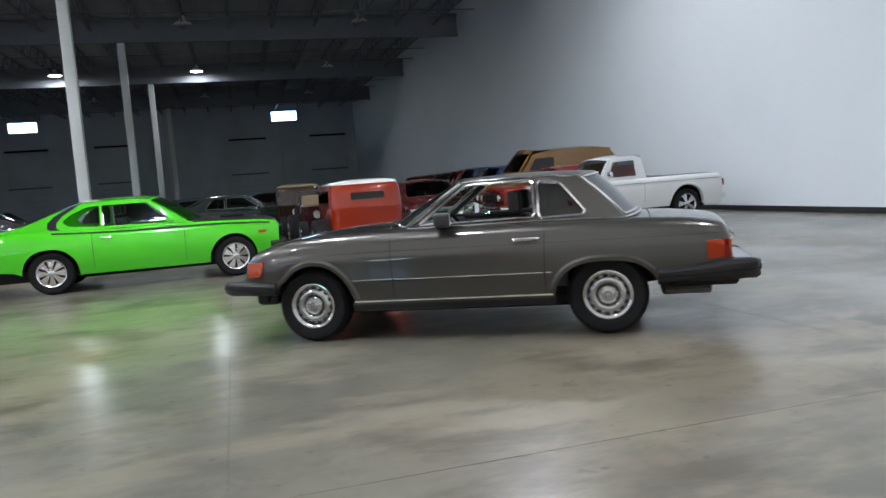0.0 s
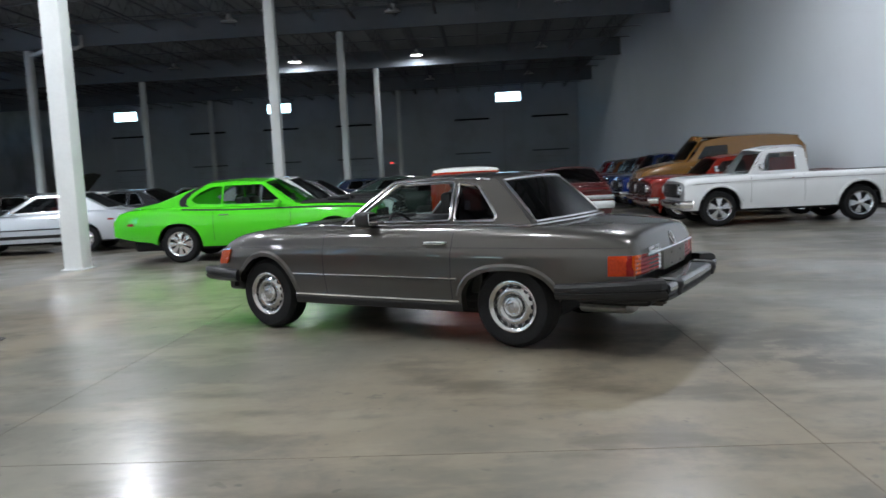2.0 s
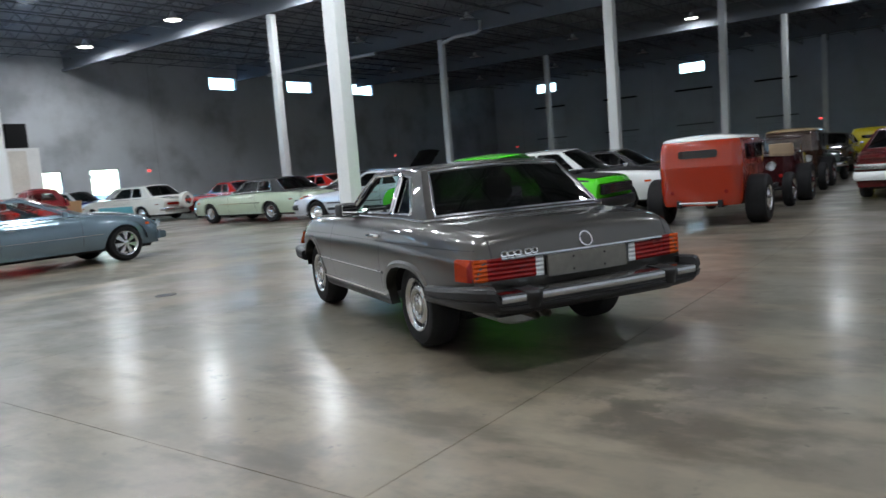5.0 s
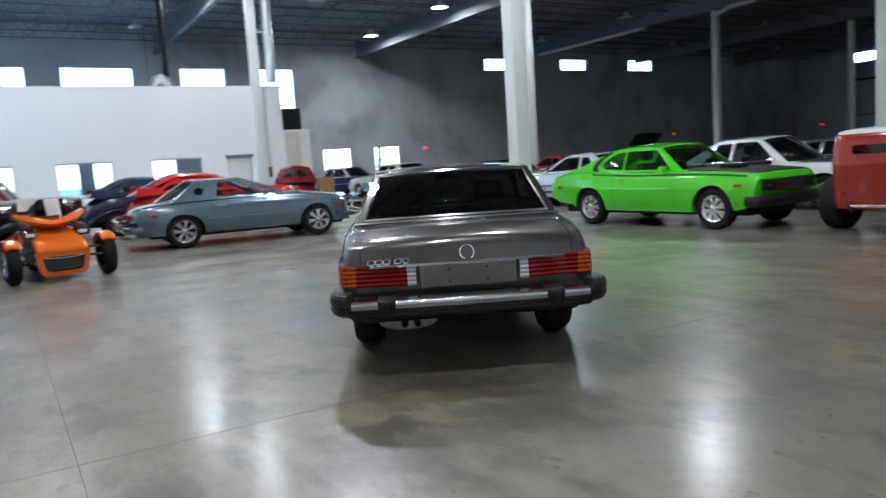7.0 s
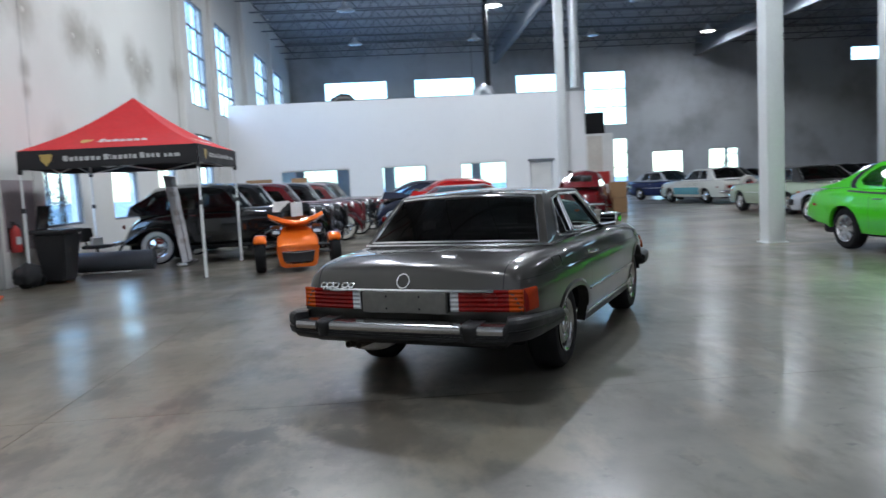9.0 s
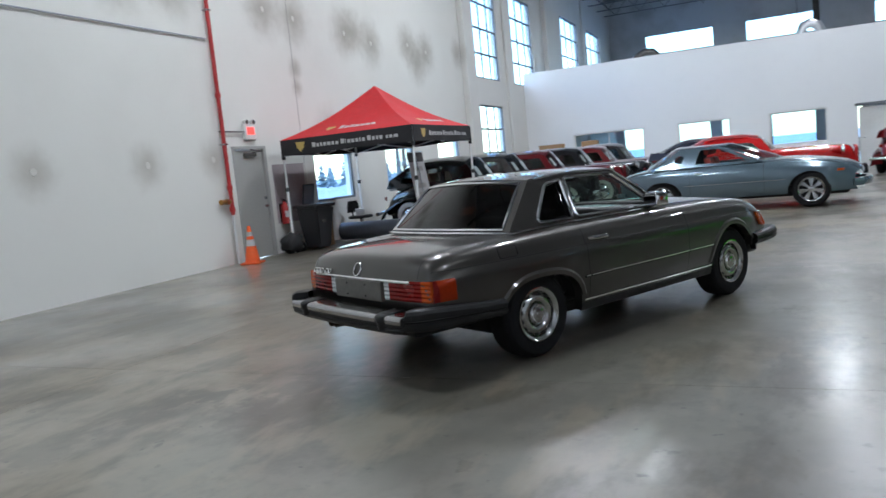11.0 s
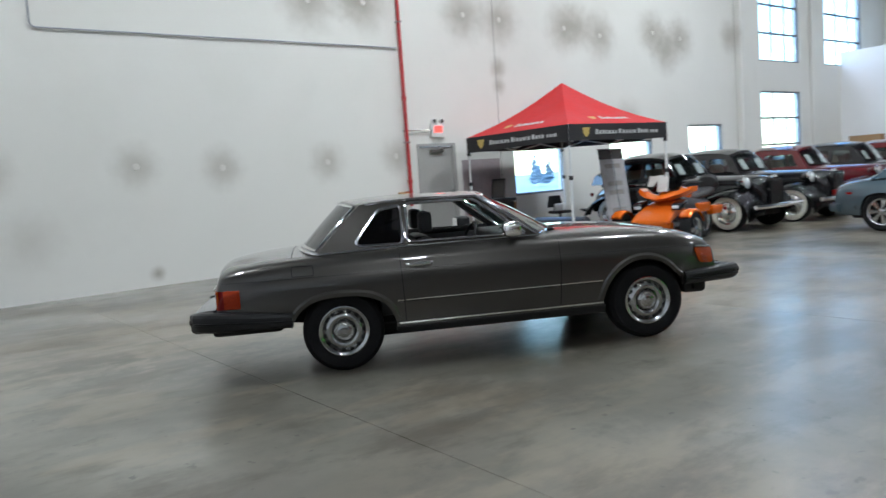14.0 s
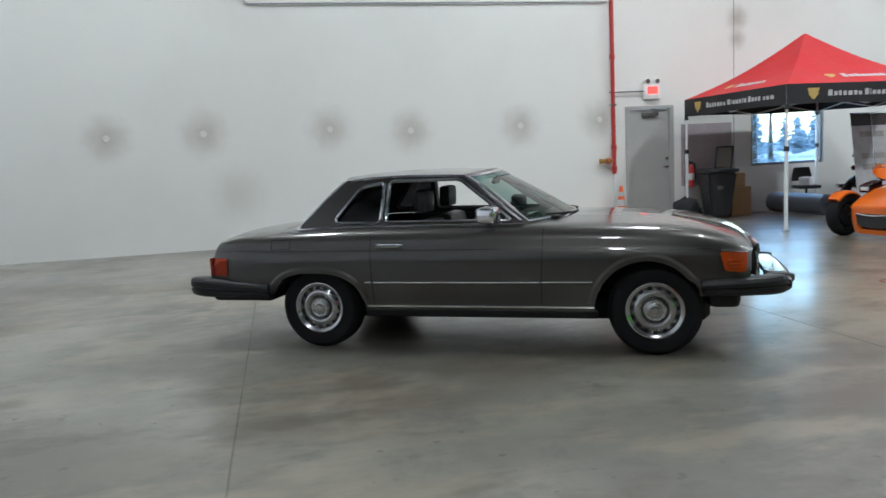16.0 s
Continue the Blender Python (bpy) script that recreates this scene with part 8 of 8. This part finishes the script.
# south door, exit sign, pipes, extinguisher
def steel_door():
    d = tagged(new("door_1"), "closed grey steel fire door with closer", "door", kind="structure")
    a0, a1, h = -6.89, -5.98, 2.12
    Y = SOUTH
    for x0, x1, z0, z1, nm in ((a0 - .05, a0 + .03, 0, h, "jamb"), (a1 - .03, a1 + .05, 0, h, "jamb"), (a0 - .05, a1 + .05, h, h + .06, "head")):
        bm = bmesh.new()
        box(bm, x0, x1, Y - .14, Y + .022, z0 + .002, z1, .006)
        part(nm, bm, MAT["door_grey"], d, smooth=0)
    bm = bmesh.new()
    box(bm, a0 + .035, a1 - .035, Y - .075, Y - .03, .012, h - .008, .004)
    leaf = part("leaf", bm, MAT["door_grey"], d, smooth=0)
    bm = bmesh.new()
    box(bm, -6.62, -6.28, Y - .03, Y + .03, 1.98, 2.05, .012, 2)
    cl = part("door_closer", bm, MAT["cap_grey"], leaf)
    bm = bmesh.new()
    tube(bm, [(-6.5, Y + .02, 2.055), (-6.75, Y + .09, 2.075), (-6.45, Y + .024, 2.11)], .012, 5)
    part("closer_arm", bm, MAT["cap_grey"], leaf)
    bm = bmesh.new()
    lathe(bm, [(-.03, .03), (.005, .03), (.008, .012), (.05, .012)], 14, "y", (-6.80, Y, 1.0))
    tube(bm, [(-6.80, Y + .045, 1.0), (-6.68, Y + .045, 1.0)], .011, 6)
    part("door_handle", bm, MAT["alloy"], leaf)
    bm = bmesh.new()
    lathe(bm, [(-.03, .028), (.004, .028), (.006, 0)], 14, "y", (-6.80, Y, 1.16))
    part("lock", bm, MAT["alloy"], leaf)
    for z in (.25, 1.05, 1.85):
        bm = bmesh.new()
        tube(bm, [(-6.012, Y - .022, z - .05), (-6.012, Y - .022, z + .05)], .009, 6)
        part("hinge", bm, MAT["alloy"], leaf)


steel_door()


def exit_sign(m, label):
    s = empty("exit_sign", m, label, "exit sign", "exit signs")
    link_mesh("housing", shared("sign_housing", lambda bm: box(bm, -.17, .17, 0, .075, 0, .30, .02, 2), MAT["plastic_white"]), None, s)
    link_mesh("lit_panel", shared("lit_panel", lambda bm: box(bm, -.105, .105, .075, .079, .10, .235, .001), MAT["exit_red"], 0), None, s, "glowing red letter panel")
    for sg in (1, -1):
        hd = link_mesh("lamp_head", shared(f"lamp_head{sg}", lambda bm: lathe(bm, [(.0, .035), (.03, .052), (.075, .055), (.08, .045), (.07, 0)], 14, "y", (sg * .1, .01, .335)), MAT["plastic_white"]), None, s)
        link_mesh("lens", shared(f"sign_lens{sg}", lambda bm: lathe(bm, [(.081, .046), (.086, .03), (.087, 0)], 14, "y", (sg * .1, .01, .335)), MAT["cap_grey"]), None, hd)
    return s


exit_sign(pose(-6.47, SOUTH + .004, 2.30), "white emergency exit sign with red panel and twin lamps")
for m in (pose(WEST + .004, 24.8, 2.45, 0, 0, -90), pose(WEST + .004, 51.2, 2.55, 0, 0, -90), pose(-9.6, NORTH - .004, 2.75, 0, 0, 180), pose(-41.1, NORTH - .004, 2.7, 0, 0, 180)):
    exit_sign(m, "small red-lit exit sign on the far wall")


def riser():
    r = empty("sprinkler_riser", pose(-5.65, SOUTH + .085, 0), "red-painted sprinkler pipe with brass hose valve on the wall", "pipe")
    bm = bmesh.new()
    tube(bm, [(0, 0, .92), (0, 0, ROOF)], .038, 12)
    part("pipe", bm, MAT["red_paint"], r)
    bm = bmesh.new()
    tube(bm, [(0, 0, 0.002), (0, 0, .92)], .025, 10)
    part("drain_stub", bm, MAT["steel_white"], r, "pale lower pipe")
    for z in (1.02, 1.42, 3.1, 5.6, 8.2):
        bm = bmesh.new()
        lathe(bm, [(-.045, .038), (-.04, .052), (.04, .052), (.045, .038)], 14, "z", (0, 0, z))
        part("coupling", bm, MAT["red_paint"], r)
    bm = bmesh.new()
    tube(bm, [(.03, 0, 1.17), (.26, .0, 1.17)], .036, 12)
    lathe(bm, [(-.03, .055), (.03, .055)], 14, "x", (.13, 0, 1.17))
    v = part("hose_valve", bm, MAT["brass"], r, "brass hose valve")
    bm = bmesh.new()
    tube(bm, [(.15 + .05 * math.cos(a), .10, 1.17 + .05 * math.sin(a)) for a in np.linspace(0, 2 * math.pi, 14, endpoint=False)], .01, 5, True)
    part("hand_wheel", bm, MAT["red_paint"], v)
    bm = bmesh.new()
    lathe(bm, [(0, .05), (.03, .05), (.035, 0)], 14, "x", (.26, 0, 1.17))
    part("valve_cap", bm, MAT["brass"], v)
    for z in (2.2, 4.6, 7.0):
        bm = bmesh.new()
        box(bm, -.05, .05, -.08, .045, z, z + .03, .004)
        part("pipe_clamp", bm, MAT["alloy"], r)


riser()
for pts, lab in (([(-5.60, SOUTH + .05, 2.45), (-6.3, SOUTH + .05, 2.45)], "thin grey conduit feeding the exit sign"), ([(-5.58, SOUTH + .03, 4.11), (.90, SOUTH + .03, 4.11), (.95, SOUTH + .03, 4.14), (.97, SOUTH + .03, 4.2), (.97, SOUTH + .03, ROOF)], "grey conduit running along the white wall")):
    bm = bmesh.new()
    tube(bm, pts, .014, 7)
    tagged(part("conduit", bm, MAT["cap_grey"] if "exit" in lab else MAT["deck_grey"]), lab, "conduit", "wall conduits")


def extinguisher():
    e = empty("fire_extinguisher", pose(-7.22, SOUTH + .11, .58), "red fire extinguisher hung on the wall", "fire extinguisher")
    bm = bmesh.new()
    lathe(bm, [(0, .0), (.0, .07), (.015, .082), (.36, .082), (.41, .06), (.44, .028), (.46, .024)], 18, "z")
    cyl = part("cylinder", bm, MAT["red_paint"], e)
    bm = bmesh.new()
    lathe(bm, [(.14, .0835), (.27, .0835)], 14, "z", (0, 0, 0), .5, 2.6)
    part("label", bm, MAT["print_white"], cyl)
    bm = bmesh.new()
    box(bm, -.02, .02, -.02, .02, .45, .50, .006)
    tube(bm, [(0, 0, .5), (.11, 0, .52)], .009, 5)
    tube(bm, [(0, 0, .48), (.12, 0, .475)], .007, 5)
    part("valve", bm, MAT["black"], e)
    bm = bmesh.new()
    tube(bm, [(-.02, .0, .48), (-.1, .02, .44), (-.105, .02, .2), (-.1, .02, .08)], .011, 6)
    part("hose", bm, MAT["black"], e)
    bm = bmesh.new()
    box(bm, -.04, .04, -.107, -.083, .05, .42)
    part("bracket", bm, MAT["black"], e)


extinguisher()
bm = bmesh.new()
box(bm, -8.2, -7.1, SOUTH + .001, SOUTH + .004, .6, 1.8)
tagged(part("wall_patch", bm, MAT["patch"], smooth=0), "dull mauve unpainted patch on the white wall", "wall patch", kind="structure")


def traffic_cone(m):
    c = empty("traffic_cone", m, "orange traffic cone with white bands on a square base", "traffic cone")
    bm = bmesh.new()
    box(bm, -.18, .18, -.18, .18, 0.002, .035, .012, 2)
    part("base", bm, MAT["cone_orange"], c)
    rr = lambda z: .135 - (.135 - .028) * (z - .035) / .665
    for z0, z1, mt, nm in ((.035, .33, "cone_orange", "cone"), (.33, .45, "print_white", "band"), (.45, .51, "cone_orange", "cone"), (.51, .59, "print_white", "band"), (.59, .70, "cone_orange", "cone")):
        bm = bmesh.new()
        lathe(bm, [(z0, rr(z0)), (z1, rr(z1))] + ([(z1, .012)] if z1 > .69 else []), 20, "z")
        part(nm, bm, MAT[mt], c, "white reflective band" if nm == "band" else "")


traffic_cone(pose(-5.62, -6.55, 0, 0, 0, 20))

# ---------------------------------------------------------------- things round the office block
for x, y, n, w_ in ((-23.7, -5.75, 3, .95), (-23.6, -4.2, 3, .62)):
    for k in range(n):
        carton(pose(x, y, k * .625, 0, 0, (5, -4, 7)[k]), (.55, w_, .62), "brown cardboard box in a stack by the office wall")
u = empty("utility_cabinet", pose(-24.9, 7.88, 0), "tall beige utility cupboard at the end of the office", "cabinet")
mat("beige", (.62, .58, .52), .6)
bm = bmesh.new()
box(bm, -.55, .3, -.56, .57, 0.002, 3.1, .01)
part("body", bm, MAT["plastic_white"], u)
bm = bmesh.new()
box(bm, .3, .325, -.5, .1, .1, 3.0, .006)
part("door", bm, MAT["beige"], u, "beige upright panel")
ob = block("loudspeaker", pose(-24.9, 7.76, 3.105), (.6, .7, .85), MAT["black"], "large black loudspeaker on top of the cupboard", "loudspeaker", .02)
for k in range(2):
    carton(pose(-21.2, 7.55, k * .565, 0, 0, (8, -5)[k]), (.5, .55, .56), "brown cardboard box stacked beside the red coupe")
block("wall_box", pose(-24.5, 7.98, 1.05), (.16, .48, .5), MAT["red_paint"], "red metal box fixed to the beige cupboard", "wall box", .012)
bm = bmesh.new()
box(bm, -24.596, -24.52, 6.45, 6.7, 1.25, 1.65, .01)
tagged(part("electrical_box", bm, MAT["cap_grey"]), "small dark electrical box beside the office door", "electrical box")


def duct(pts, r, name, label, mt, ribs=True):
    pts = [Vector(p) for p in pts]
    bm = bmesh.new()
    tube(bm, pts, r, 16)
    d = part(name, bm, mt)
    tagged(d, label, "duct", "ducts")
    if ribs:
        for p, q in zip(pts, pts[1:]):
            n = max(1, int((q - p).length / .28))
            for k in range(n):
                c = p.lerp(q, (k + .5) / n)
                bm = bmesh.new()
                w_ = (q - p).normalized() * .012
                tube(bm, [c - w_, c + w_], r + .008, 16)
                part("seam_rib", bm, mt, d)


duct([(-23.8, 6.75, 4.9), (-23.8, 6.75, ROOF)], .19, "spiral_duct", "galvanised spiral duct rising beside the column", MAT["galvanised"])
duct([(-30, 4.25, 4.86), (-30, 4.25, 5.45), (-30, 4.12, 5.72), (-30, 3.88, 5.84), (-30, 3.62, 5.75), (-30, 3.52, 5.5), (-30, 3.5, 4.86)], .2, "flexible_duct", "silver flexible duct bent over the office roof", MAT["galvanised"])
duct([(-30, 4.1, 5.75), (-30, 4.1, ROOF)], .13, "flue_pipe", "dark vertical flue pipe above the office", MAT["black"], False)
duct([(-30, -2.2, 4.86), (-30, -2.25, 5.35), (-30, -2.5, 5.62), (-30, -2.85, 5.66), (-30, -3.2, 5.5), (-30, -3.35, 4.86)], .17, "roof_vent", "dark arched vent pipe on the office roof", MAT["cap_grey"], False)
for y in (3.4,):
    bm = bmesh.new()
    tube(bm, [(-30.3, y, 4.852), (-30.3, y, ROOF + .07)], .012, 5)
    tagged(part("hanger_rod", bm, MAT["black"]), "thin steel rod hanging from the roof", "rod", "hanger rods")
bm = bmesh.new()
box(bm, WEST + 6, -24.602, SOUTH + .41, 7.30, 4.7, 4.85)
tagged(part("office_roof", bm, O_WALL, smooth=0), "flat roof over the office block", "roof", kind="structure")

# cartons on the old cars' roofs, drain in the floor
bm = bmesh.new()
lathe(bm, [(.0015, .0), (.003, .06), (.004, .11), (.003, .125), (.0005, .13)], 24, "z", (-5.12, .35, 0))
tagged(part("floor_drain", bm, MAT["cap_grey"]), "round metal cleanout cover set in the floor", "floor drain", kind="structure")

# unseen ceiling fitting and lamp, added to brighten the office behind its windows
of = empty("office_fill_fitting", pose(-27.2, -1.6, 2.748), "unseen white ceiling fitting added to brighten the office interior", "ceiling light")
bm = bmesh.new()
box(bm, -.3, .3, -.62, .62, -.07, 0, .01)
part("frame", bm, MAT["plastic_white"], of)
bm = bmesh.new()
box(bm, -.27, .27, -.59, .59, -.082, -.071, .004)
part("diffuser", bm, MAT["print_white"], of)
ol_ = new("office_lamp", bpy.data.lights.new("office_lamp", "AREA"))
ol_.data.shape, ol_.data.size, ol_.data.size_y, ol_.data.energy, ol_.data.color = "RECTANGLE", .5, 1.1, 90, (0.97, 0.98, 1.0)
ol_.matrix_world = pose(-27.2, -1.6, 2.748 - .09)
